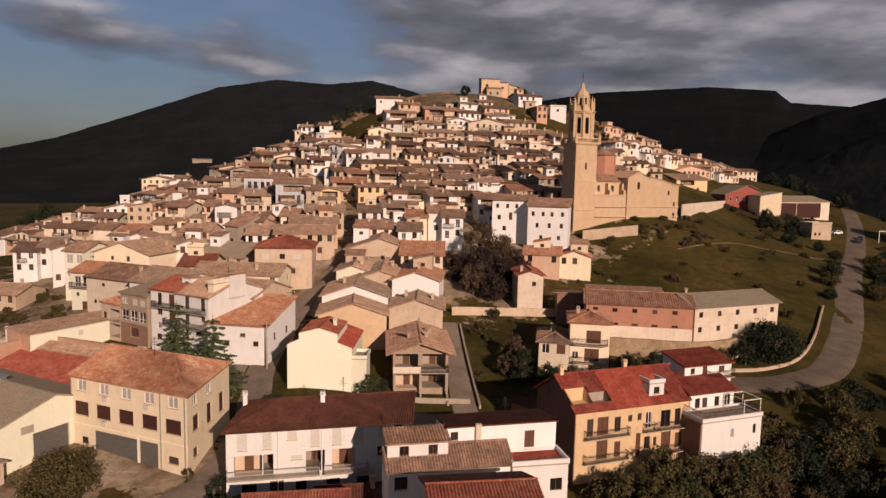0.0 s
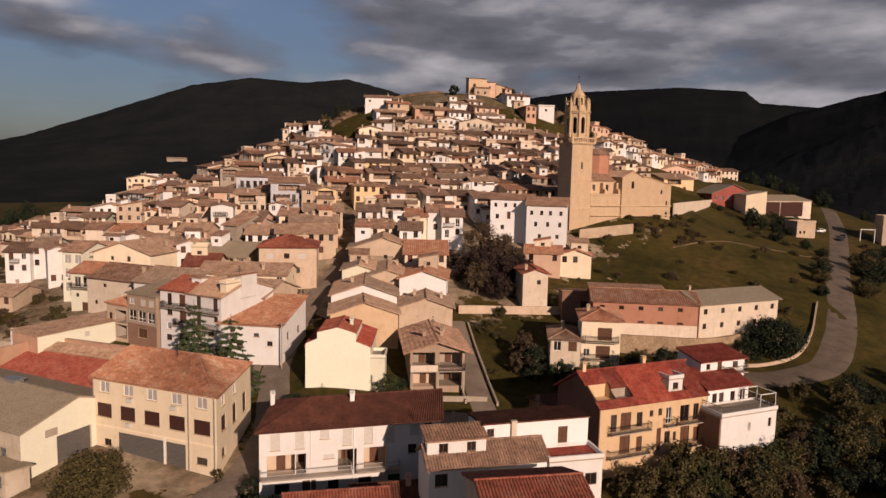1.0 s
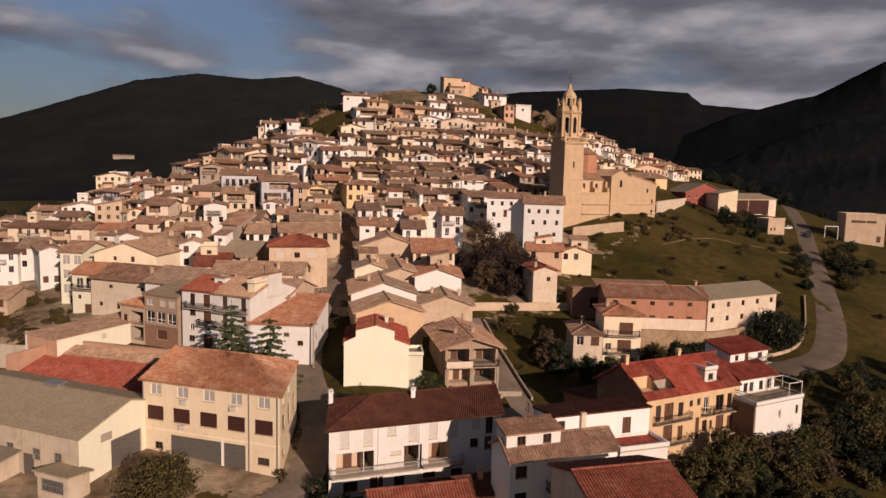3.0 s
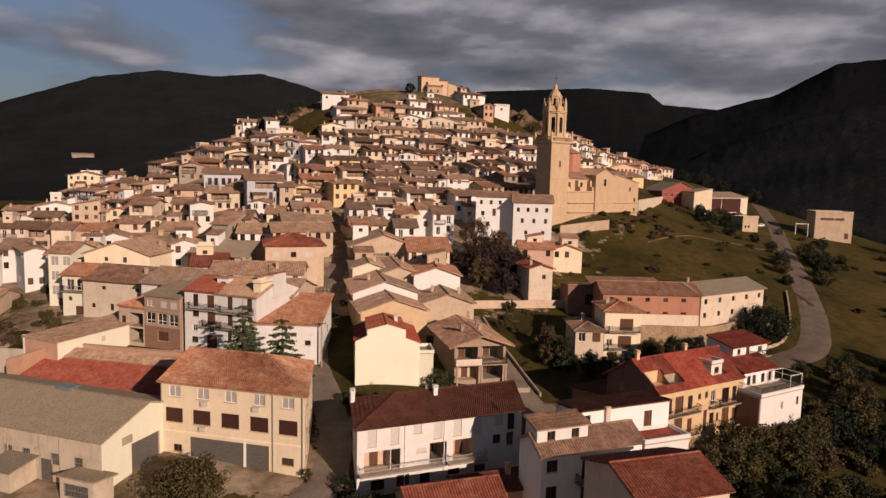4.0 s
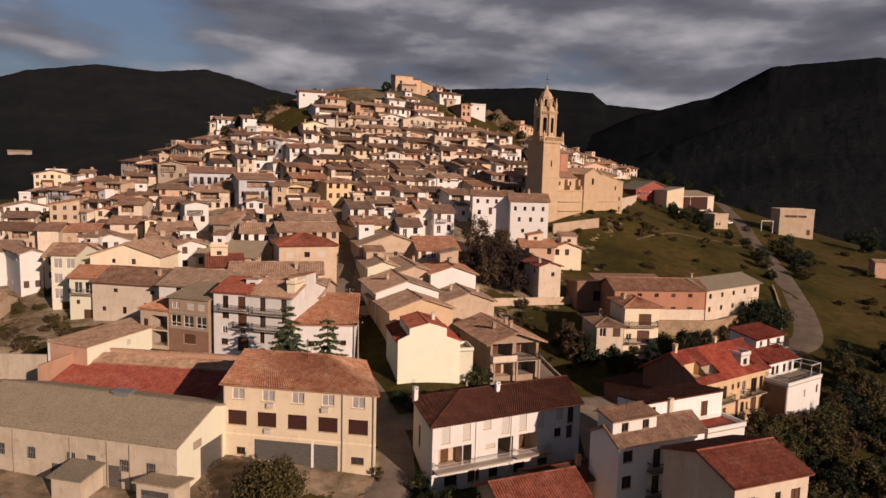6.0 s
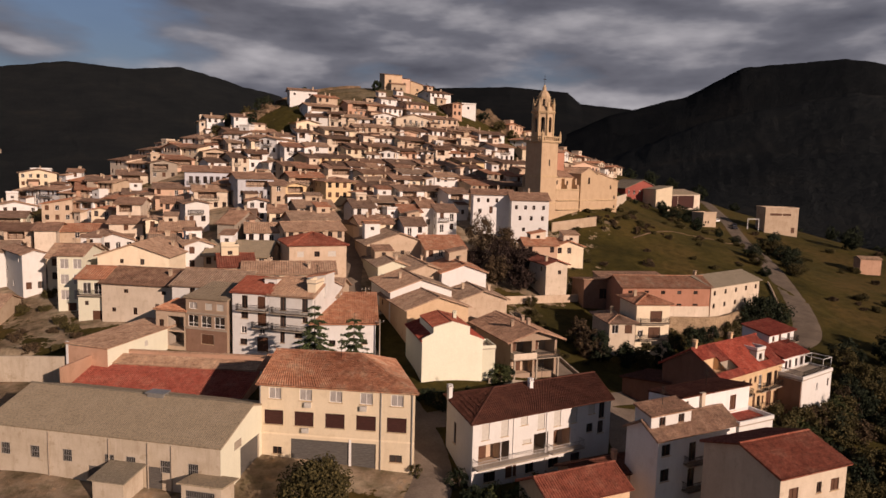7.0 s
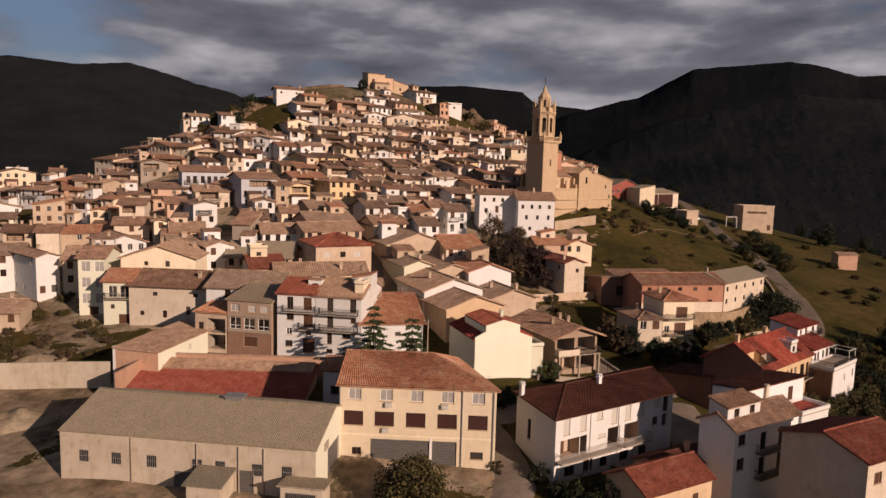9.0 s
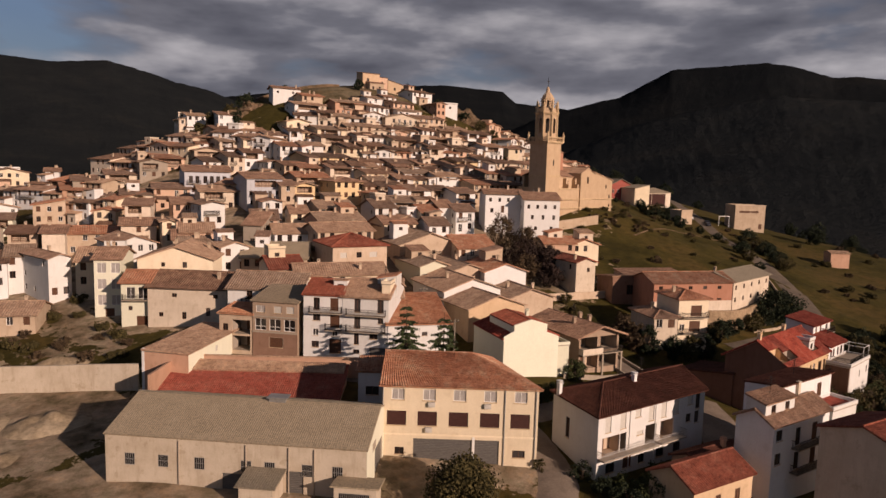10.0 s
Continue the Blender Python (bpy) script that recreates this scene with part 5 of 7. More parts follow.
house(-61.4, 122.4, -31, 5.6, 6, 6.2, "front", "tan", "terracotta", z=5.2, rise=0.6, fine=2, sink=5, label="dark open barn beside the grey house", name="barn", openings={"front": [(2.2, 3.0, 3.1, 2.3, "void"), (2.2, 0.3, 3.1, 2.4, "void"), (0.6, 3.4, 0.9, 1.2, "dark")]})

# the summit: old stronghold, white houses on the edge
keep = house(16.0, 323.0, 6, 8.4, 8, 9.3, "front", "stone", "brown", z=69.5, rise=1.2, sink=6, name="castle", label="ruined pinkish stronghold on the hilltop", group="", openings={"front": [(2.0, 5.5, 1.2, 1.6, "dark"), (4.6, 2.5, 1.0, 1.4, "dark")]})
house(8.42, 0.8, 0, 4.4, 7, 8.0, "front", "pink", "brown", z=0, rise=1.0, sink=6, into=keep, openings={"front": [(1.2, 5.0, 0.9, 1.2, "dark")]})
house(2.0, -4.0, 0, 7.0, 3.9, 4.6, "front", "tan", "brown", z=0, rise=0.9, sink=6, into=keep, openings={"front": [(1.2, 2.0, 0.9, 1.2, "dark"), (4.4, 2.0, 0.9, 1.2, "dark")]})
house(12.84, 0.5, 0, 8.0, 8, 5.2, "right", "stone", "brown", z=0, rise=2.0, sink=6, into=keep, openings={"front": [(3.0, 2.6, 1.0, 1.2, "dark"), (6.8, 2.6, 1.0, 1.2, "dark")]})
H(-29.0, 291.2, 4, 11.0, 8, 4.4, "x", "white", "brown", 61.6, plain=True, openings={"front": [(1.5, 2.4, 0.8, 0.9, "dark"), (7.6, 2.4, 0.8, 0.9, "dark")]})
H(43.0, 289.0, 4, 6.6, 7, 5.0, "flat", "white", "brown", 58.8, plain=True, openings={"front": [(2.6, 3.0, 0.9, 1.0, "dark")]})
H(-61.0, 295.0, 10, 7, 7, 5.5, "front", "white", "brown", 48.2)
H(-50.5, 280.4, 10, 7, 7, 6.5, "front", "white", "brown", 47.2)
H(-126.0, 303.5, 10, 7, 7, 5.5, "flat", "white", "brown", 26.0)
H(-125.5, 287.0, 15, 12, 12, 7.0, "y", "cream", "brown", 23.4)
DULL = ("tan", "pale", "tan", "pink", "grey", "pale")
terrace(66, 291, 112, 318, 8, 4.6, 51, DULL)
terrace(112, 318, 141, 338, 5, 4.6, 52, DULL)
H(140.0, 341.0, 12, 15.0, 10, 7.0, "x", "pale", "brown", 32.5)
H(94.8, 288.5, 14, 17.5, 12, 6.0, "y", "pink", "ochre", 32.8)
H(87.5, 261.5, 10, 12.6, 10, 6.2, "front", "yellow", "ochre", 29.0)
terrace(114, 296, 130, 308, 3, 4.6, 53, DULL)

# houses crowding the right side of the street
H(-21.8, 123.5, 3, 11.9, 15, 5.2, "y", "white", "ochre", 8.0, plain=True, blind=True)
H(-15.4, 134.0, 2, 6.4, 15, 5.8, "y", "tan", "ochre", 9.6, plain=True, blind=True)
H(-9.4, 121.5, 0, 9.6, 12, 4.6, "y", "tan", "ochre", 7.0, plain=True, blind=True)
H(-9.0, 147.0, 0, 9.0, 13, 5.6, "x", "pale", "brown", 12.6)
H(-20.8, 165.0, 6, 8.5, 9, 5.6, "x", "cream", "brown", 16.6)
H(-40.0, 119.0, -18, 8.0, 12, 6.2, "x", "tan", "ochre", 7.6, plain=True)

# small things on the near roofs
bm = bmesh.new()
prism(bm, circle(0.03, 6), 0.0, 2.4)
for z, w in ((1.5, 0.9), (1.8, 0.7), (2.1, 0.5), (2.3, 0.4)):
    box(bm, -w / 2, -0.02, z, w / 2, 0.02, z + 0.03)
    box(bm, -0.02, -w, z - 0.02, 0.02, w, z + 0.01)
aerial = finish("aerial", bm, IRON)
for body, x, y, z in ((block, 8.4, 5.3, 12.2), (rowhouse, 13, 4.8, 10.0), (tall, 3.0, 2.6, 12.7), (flats, 5.0, 4.7, 13.2), (flat_b, 5.5, 6.0, 11.2), (bare, 4.1, 7.0, 7.1), (back, 7.0, 2.5, 12.2)):
    part("aerial", aerial, body, pose(x, y, z))
bm = bmesh.new()
box(bm, -1.0, -0.6, -0.5, 1.0, 0.6, 0.25)
box(bm, -1.2, -0.8, 0.25, 1.2, 0.8, 0.38)
part("roof_vent", finish("roof_vent", bm, ZINC), ware, pose(17.0, 7.3, 8.3))


# ---- the village, house by house: x, y, turn, width, depth, eaves, roof, wall, tiles, base ----
H(-90.5, 158.5, 30, 4.3, 13, 9, 'y', 'white', 'brown', 7.2)
H(-104.4, 166.0, 5, 5.6, 10, 8, 'x', 'white', 'brown', 6.6)
H(-99.5, 168.4, 5, 4.9, 10, 8, 'x', 'white', 'ochre', 7.6)
H(-81.6, 147.5, -12, 4.6, 9, 11, 'x', 'butter', 'brown', 6.4, plain=True, openings={'front': [(x, z, 1.6, 1.9, 'curtain') for x in (0.5, 2.9) for z in (8.4, 5.4, 2.4)] + [(1.8, 0.1, 1.6, 1.7, 'brown')]})
H(-76.8, 141.0, -15, 4.7, 9, 8, 'x', 'butter', 'terracotta', 5.9, plain=True, rails=((0.3, 5.0, 5.0),), openings={'front': [(0.9, 5.1, 1.5, 2.1, 'french'), (2.9, 5.1, 1.7, 2.1, 'french'), (1.2, 3.0, 0.7, 0.8, 'dark'), (2.6, 0.1, 2.0, 1.9, 'brown')]})
H(-72.4, 138.7, -25, 14.3, 12, 7.3, 'x', 'pale', 'dark2', 6.1, plain=True, openings={'front': [(2.0, 2.0, 0.8, 0.8, 'dark'), (6.2, 1.7, 0.8, 1.3, 'dark'), (10.5, 2.4, 0.8, 1.5, 'dark'), (13.0, 2.3, 0.9, 1.6, 'dark'), (4.4, 5.6, 0.9, 0.7, 'dark'), (11.8, 5.6, 0.9, 0.7, 'dark')]})
H(-74.2, 145.6, -14, 13.5, 13, 10.6, 'y', 'cream', 'ochre', 6.9, plain=True, openings={'front': [(8.0, 9.0, 0.8, 1.1, 'dark'), (4.2, 9.2, 0.7, 0.8, 'dark')]})
H(-59.5, 129.6, -24, 12.6, 12, 8, 'x', 'white', 'ochre', 6.2)
H(-59.0, 151.4, 12, 5.7, 10, 8, 'y', 'white', 'ochre', 10.7)
H(-66.1, 157.6, 5, 5.7, 9, 7.5, 'x', 'pale', 'ochre', 10.9)
H(-79.7, 168.1, 18, 9.0, 13, 7, 'y', 'white', 'brown', 10.8)
H(-85.7, 157.5, -5, 8.2, 12, 8, 'x', 'cream', 'brown', 7.7)
H(-103.2, 191.5, 0, 6.2, 11, 8, 'x', 'tan', 'brown', 10.1)
H(-95.7, 187.8, 0, 4.7, 11, 7.5, 'x', 'pale', 'brown', 11.0, openings={'front': [(0.5, 4.4, 4.2, 2.2, 'loggia')]})
H(-120.0, 206.4, 0, 11.0, 12, 8, 'x', 'pale', 'brown', 8.9)
H(-103.0, 224.3, 5, 7.9, 12, 8, 'left', 'tan', 'brown', 14.7)
H(-91.2, 191.6, 5, 10.7, 11, 5.5, 'x', 'tan', 'terracotta', 12.4)
H(-86.3, 204.3, -5, 5.1, 12, 7, 'y', 'cream', 'terracotta', 15.5)
H(-78.5, 194.2, -5, 5.8, 11, 9, 'x', 'pale', 'brown', 15.7)
H(-70.0, 180.9, 5, 3.1, 10, 6.5, 'y', 'cream', 'ochre', 15.1)
H(-67.4, 194.1, 5, 4.5, 11, 7, 'x', 'pink', 'brown', 18.1)
H(-61.2, 184.3, 12, 5.7, 10, 8, 'y', 'white', 'brown', 17.5)
H(-53.1, 167.0, -25, 4.1, 14, 7, 'x', 'grey', 'brown', 15.0)
H(-107.0, 276.4, 5, 4.2, 8, 7, 'x', 'white', 'brown', 24.3)
H(-95.8, 248.8, 8, 10.9, 11, 7, 'x', 'grey', 'brown', 22.1)
H(-98.3, 245.8, 10, 9.9, 10, 5.5, 'front', 'salmon', 'terracotta', 20.7)
H(-124.1, 251.6, 18, 12.8, 13, 5, 'y', 'white', 'ochre', 15.2)
H(-133.0, 250.2, 5, 8.3, 10, 6, 'x', 'white', 'brown', 13.0)
H(-116.4, 228.5, 5, 7.7, 11, 6, 'x', 'butter', 'brown', 12.5)
H(-85.4, 224.0, 10, 5.9, 10, 6, 'y', 'butter', 'brown', 19.4)
H(-80.5, 218.9, 5, 8.2, 11, 6.5, 'x', 'pale', 'brown', 19.7)
H(-86.6, 249.1, 8, 9.3, 11, 6, 'x', 'pale', 'brown', 25.2)
H(-76.7, 248.2, 12, 8.5, 14, 7, 'y', 'grey', 'brown', 28.3)
H(-72.2, 219.1, 5, 9.6, 11, 6, 'x', 'pink', 'brown', 22.0)
H(-60.5, 205.6, 5, 9.2, 11, 6, 'x', 'pale', 'ochre', 21.9)
H(-67.8, 170.4, 0, 4.8, 10, 5, 'x', 'tan', 'brown', 13.4)
H(-79.1, 187.0, 0, 7.7, 11, 6, 'x', 'pale', 'brown', 14.3)
H(-66.1, 173.1, 0, 7.1, 10, 5.5, 'x', 'pink', 'ochre', 14.3)
H(-38.7, 140.9, 6, 11.6, 11, 8.8, 'hip', 'tan', 'clay', 11.0, plain=True, openings={'front': [(1.6, 6.4, 1.3, 1.1, 'blind'), (5.0, 6.4, 1.1, 1.1, 'dark'), (7.8, 6.4, 1.6, 1.1, 'blind'), (2.0, 3.4, 1.2, 1.2, 'dark'), (7.0, 3.4, 1.2, 1.2, 'dark')], 'right': [(1.5, 6.2, 1.1, 1.4, 'dark'), (1.5, 3.2, 1.1, 1.6, 'brown'), (6.0, 6.2, 1.1, 1.4, 'dark')]})
H(-47.6, 130.2, -3, 16.5, 9, 7.0, 'x', 'cream', 'ochre', 8.8)
H(-51.6, 134.0, 5, 6.1, 10, 7.6, 'x', 'cream', 'clay', 9.0)
H(-38.4, 156.8, 10, 13.4, 9, 7, 'x', 'tan', 'ochre', 14.2)
H(-36.6, 164.3, 10, 11.2, 9, 7, 'x', 'pink', 'ochre', 16.1)
H(-34.7, 173.8, 10, 9.4, 9, 7, 'x', 'tan', 'brown', 18.4)
H(-46.8, 162.8, 0, 11.1, 10, 5.5, 'x', 'white', 'brown', 14.8)
H(-55.3, 149.7, -15, 12.9, 14, 6, 'x', 'tan', 'grey', 10.8)
H(-50.9, 171.3, -5, 5.9, 11, 6.5, 'x', 'pink', 'brown', 16.3)
H(-46.4, 186.5, 0, 4.9, 9, 6, 'y', 'white', 'brown', 20.2)
H(-41.3, 174.4, 0, 4.1, 9, 6, 'x', 'cream', 'brown', 18.1)
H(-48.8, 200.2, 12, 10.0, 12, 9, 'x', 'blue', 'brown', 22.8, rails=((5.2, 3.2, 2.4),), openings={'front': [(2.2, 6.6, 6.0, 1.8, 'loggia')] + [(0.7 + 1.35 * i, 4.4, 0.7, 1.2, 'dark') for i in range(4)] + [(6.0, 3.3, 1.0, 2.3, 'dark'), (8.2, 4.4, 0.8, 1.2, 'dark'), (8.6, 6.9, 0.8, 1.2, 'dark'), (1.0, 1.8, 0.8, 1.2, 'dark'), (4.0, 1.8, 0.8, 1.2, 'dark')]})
H(-64.0, 221.3, 5, 12.9, 13, 8.5, 'x', 'blue', 'brown', 24.6, rails=((0.8, 4.9, 3.6), (6.4, 4.9, 4.8)), openings={'front': [(x, 5.0, 1.1, 2.1, 'dark') for x in (1.2, 3.0, 5.2, 7.0, 8.8, 10.6)] + [(x, 2.4, 0.9, 1.4, 'dark') for x in (2.0, 4.6, 7.4, 10.0)]})
H(-36.0, 200.5, 8, 5.9, 10, 6, 'y', 'yellow', 'ochre', 24.1)
H(-39.8, 199.3, 8, 3.9, 10, 6.5, 'x', 'tan', 'brown', 23.6)
H(-24.8, 199.6, 10, 8.9, 12, 7, 'hip', 'yellow', 'brown', 24.4)
H(-33.8, 209.4, 10, 9.8, 11, 6, 'x', 'tan', 'brown', 26.3)
H(-21.2, 171.4, 6, 5.5, 10, 7.5, 'x', 'white', 'brown', 18.2)
H(-15.4, 175.3, 6, 6.8, 10, 8, 'x', 'white', 'brown', 19.0)
H(-9.3, 170.9, 3, 5.2, 9, 7, 'x', 'cream', 'brown', 17.7)
H(-3.9, 172.6, 3, 4.1, 9, 8, 'x', 'white', 'brown', 17.9)
H(-0.4, 169.5, 0, 5.2, 9, 8, 'x', 'white', 'brown', 17.0)
H(-20.7, 167.5, 12, 13.9, 12, 6.5, 'y', 'cream', 'ochre', 15.0, blind=True)
H(-10.6, 161.6, 0, 5.1, 9, 6.5, 'x', 'white', 'brown', 15.6)
H(-21.5, 150.9, 2, 14.9, 13, 6.5, 'y', 'tan', 'ochre', 12.2, blind=True)
H(-21.4, 137.7, 2, 6.5, 15, 6, 'y', 'butter', 'ochre', 9.8, blind=True)
H(-9.7, 131.8, -4, 9.1, 13, 6.5, 'y', 'white', 'terracotta', 8.7, blind=True)
H(-20.8, 114.4, 6, 11.5, 16, 6.3, 'y', 'peach', 'ochre', 5.3, plain=True, blind=True)
H(-16.9, 187.2, 8, 4.4, 9, 7, 'hip', 'tan', 'brown', 21.6)
H(12.6, 179.6, -14, 10.6, 9, 10.4, 'x', 'white', 'brown', 18.9, plain=True, openings={'front': [(x, 8.2, 0.75, 1.1, 'dark') for x in (1.0, 3.6, 6.0)] + [(1.4, 5.2, 0.9, 1.2, 'dark'), (4.4, 5.2, 0.9, 1.9, 'brown'), (2.8, 2.4, 0.9, 1.2, 'dark')]})
H(21.1, 173.0, -14, 10.0, 10, 11.3, 'x', 'white', 'brown', 16.8, plain=True, openings={'front': [(x, 8.8, 0.75, 1.1, 'dark') for x in (0.9, 3.4, 5.6, 8.2)] + [(x, 5.9, 0.75, 1.2, 'dark') for x in (2.0, 5.0, 8.0)] + [(3.0, 3.0, 0.8, 1.0, 'dark'), (7.4, 3.0, 0.8, 1.0, 'dark')], 'left': [(2.0, 8.6, 0.8, 1.1, 'dark'), (6.0, 8.6, 0.8, 1.1, 'dark')]})
H(18.6, 156.9, -10, 8.1, 8, 5, 'x', 'pink', 'terracotta', 12.8)
H(26.5, 156.7, -8, 7.3, 8, 5, 'y', 'cream', 'terracotta', 12.5)
H(15.2, 137.0, 2, 5.1, 9.5, 8, 'y', 'pale', 'clay', 7.8, plain=True, blind=True)
hall = house(102.6, 252.6, 4, 16.6, 14, 5.6, "y", "red", "grey", z=24.6, rise=3.4, over=0.7, sink=4, label="red fronted hall with a grey gable roof", openings={"front": [(1.2 + 2.6 * i, 3.2, 1.0, 1.6, "window") for i in range(3)]})
house(8.6, -8.6, 0, 7.8, 8.5, 7.0, "left", "butter", "grey", z=-1.6, rise=1.4, over=0.35, sink=4, into=hall, walls=WALL["cream"])
house(121.3, 226.8, 20, 8.6, 5, 4.4, "flat", "tan", "grey", z=17.2, sink=3, name="hut", label="small tan flat-roofed hut beside the road", openings={"front": [(1.2, 0.6, 0.9, 1.0, "dark"), (3.0, 0.6, 0.9, 1.0, "dark")]})
H(-23.3, 274.9, 14, 11.9, 9.5, 5.5, 'x', 'white', 'brown', 53.3)
H(-19.1, 282.7, 10, 8.5, 9.5, 5, 'x', 'tan', 'brown', 57.9)
H(-8.2, 272.8, 8, 15.2, 10.5, 6, 'x', 'salmon', 'ochre', 54.3)
H(-28.7, 259.6, 8, 8.5, 11.5, 6.5, 'y', 'cream', 'ochre', 44.7)
H(-19.4, 251.2, 14, 11.4, 10.5, 7, 'x', 'cream', 'brown', 41.6)
H(-8.3, 253.8, 8, 17.3, 10.5, 6.5, 'x', 'pale', 'ochre', 43.7)
H(8.4, 253.5, 18, 13.8, 10.5, 6, 'x', 'white', 'dark2', 44.0)
H(-63.9, 296.0, 8, 8.0, 11.5, 6, 'y', 'pale', 'ochre', 46.1)
H(-61.0, 260.7, 14, 8.7, 11.5, 6, 'x', 'pale', 'brown', 37.4)
H(-52.9, 266.4, 18, 8.4, 10.5, 5.5, 'x', 'tan', 'dark2', 42.1)
H(-44.4, 259.5, 14, 9.2, 11.5, 5.5, 'x', 'white', 'brown', 41.7)
H(-52.1, 252.4, 14, 7.8, 11.5, 6, 'x', 'pale', 'brown', 37.0)
H(-44.6, 250.0, 10, 10.0, 10.5, 6, 'x', 'cream', 'brown', 37.8)
H(-34.0, 239.7, 10, 7.5, 10.5, 6.5, 'x', 'white', 'brown', 35.4)
H(-26.7, 240.4, 8, 7.4, 10.5, 6, 'x', 'white', 'ochre', 36.3)
H(-27.9, 228.8, 18, 16.7, 10.5, 6.5, 'x', 'yellow', 'dark2', 32.0)
H(-11.6, 238.9, 18, 11.0, 11.5, 6, 'x', 'cream', 'dark2', 36.4)
H(-45.8, 238.1, 10, 6.3, 9.5, 6, 'x', 'white', 'brown', 33.3)
H(-39.5, 228.1, 10, 3.9, 11.5, 5.5, 'y', 'white', 'brown', 30.9)
H(-35.4, 222.4, 18, 7.0, 9.5, 6, 'x', 'tan', 'dark2', 29.6)
H(-60.2, 248.7, 10, 8.4, 11.5, 6, 'y', 'tan', 'brown', 33.6)
H(-50.7, 236.4, 18, 5.6, 11.5, 6, 'x', 'pale', 'dark2', 31.8)
H(-71.3, 266.6, 14, 9.5, 11.5, 6, 'x', 'tan', 'brown', 35.7)
H(-72.8, 252.1, 10, 12.1, 9.5, 6, 'x', 'pink', 'brown', 30.8)
H(-58.0, 237.7, 18, 7.4, 10.5, 5.5, 'x', 'white', 'dark2', 30.6)
H(30.3, 293.9, 18, 10.7, 10.5, 4.5, 'x', 'white', 'dark2', 64.0)
H(36.4, 280.4, 10, 4.3, 11.5, 6, 'y', 'salmon', 'brown', 56.9)
H(5.7, 277.9, 8, 7.5, 10.5, 5, 'x', 'white', 'ochre', 58.1)
H(13.2, 279.6, 10, 5.6, 9.5, 5, 'x', 'white', 'brown', 59.1)
H(15.2, 273.2, 18, 10.2, 10.5, 6, 'x', 'pink', 'dark2', 55.3)
H(0.3, 263.4, 8, 8.7, 11.5, 6, 'y', 'white', 'ochre', 49.4)
H(8.5, 261.6, 8, 14.2, 11.5, 6, 'y', 'pale', 'ochre', 48.6)
H(22.5, 263.4, 14, 12.2, 11.5, 6, 'x', 'tan', 'brown', 49.2)
H(-0.5, 272.5, 14, 6.1, 9.5, 5, 'x', 'tan', 'brown', 54.8)
H(5.1, 270.8, 18, 8.9, 11.5, 5, 'x', 'white', 'dark2', 54.0)
H(15.8, 269.2, 8, 8.2, 9.5, 5, 'x', 'white', 'ochre', 53.0)
H(20.8, 254.0, 18, 7.8, 11.5, 6, 'x', 'white', 'dark2', 44.0)
H(32.4, 257.6, 8, 7.9, 10.5, 6, 'x', 'tan', 'ochre', 45.2)
H(39.5, 254.3, 14, 4.9, 10.5, 7, 'x', 'white', 'brown', 42.8)
H(43.7, 254.8, 14, 7.0, 10.5, 7, 'x', 'white', 'brown', 42.6)
H(27.6, 253.5, 18, 4.9, 10.5, 6, 'x', 'pale', 'dark2', 43.4)
H(-5.7, 240.0, 18, 10.0, 11.5, 6, 'x', 'cream', 'dark2', 37.0)
H(3.1, 237.8, 18, 16.5, 9.5, 6, 'x', 'pale', 'dark2', 36.0)
H(18.3, 240.8, 18, 10.7, 11.5, 6.5, 'x', 'white', 'dark2', 37.2)
H(28.1, 242.2, 18, 8.7, 9.5, 6, 'x', 'cream', 'dark2', 37.7)
H(35.2, 240.6, 14, 6.5, 9.5, 6, 'x', 'tan', 'brown', 36.7)
H(41.5, 242.1, 14, 8.6, 10.5, 7.5, 'x', 'white', 'brown', 37.0)
H(25.1, 230.0, 18, 9.9, 11.5, 6, 'x', 'yellow', 'dark2', 32.5)
H(34.4, 232.6, 18, 8.1, 9.5, 6, 'x', 'white', 'dark2', 33.4)
H(-10.7, 225.7, 18, 11.4, 9.5, 6, 'x', 'white', 'dark2', 31.3)
H(-0.4, 225.8, 14, 10.9, 11.5, 6, 'x', 'tan', 'brown', 31.2)
H(9.8, 226.0, 14, 16.0, 11.5, 6, 'x', 'pale', 'brown', 31.1)
H(-20.0, 221.6, 18, 9.7, 10.5, 6, 'x', 'tan', 'dark2', 30.0)
H(0.7, 214.4, 14, 10.9, 10.5, 6.5, 'x', 'white', 'brown', 27.6)
H(9.8, 209.6, 8, 7.8, 9.5, 7.5, 'x', 'white', 'ochre', 26.0)
H(-11.7, 214.0, 18, 13.6, 9.5, 6, 'x', 'cream', 'dark2', 27.8)
H(17.6, 210.6, 18, 10.9, 9.5, 7, 'x', 'pale', 'dark2', 26.1)
H(-21.9, 219.1, 14, 11.1, 9.5, 6, 'x', 'pale', 'brown', 29.2)
H(-4.0, 196.9, 14, 8.1, 11.5, 6, 'x', 'white', 'brown', 23.3)
H(-11.6, 199.0, 18, 8.6, 11.5, 6, 'x', 'cream', 'dark2', 24.1)
H(3.9, 198.6, 18, 7.6, 9.5, 6, 'x', 'pale', 'dark2', 23.4)
H(9.5, 193.1, 10, 6.7, 10.5, 7, 'x', 'white', 'brown', 21.9)
H(-30.9, 221.1, 14, 9.5, 11.5, 5.5, 'x', 'pale', 'brown', 29.5)
H(-16.1, 199.4, 14, 4.8, 10.5, 6, 'x', 'tan', 'brown', 24.3)
H(19.9, 203.7, 14, 10.8, 10.5, 7, 'x', 'tan', 'brown', 24.2)
H(29.4, 216.2, 10, 11.2, 9.5, 7, 'x', 'grey', 'brown', 27.7)
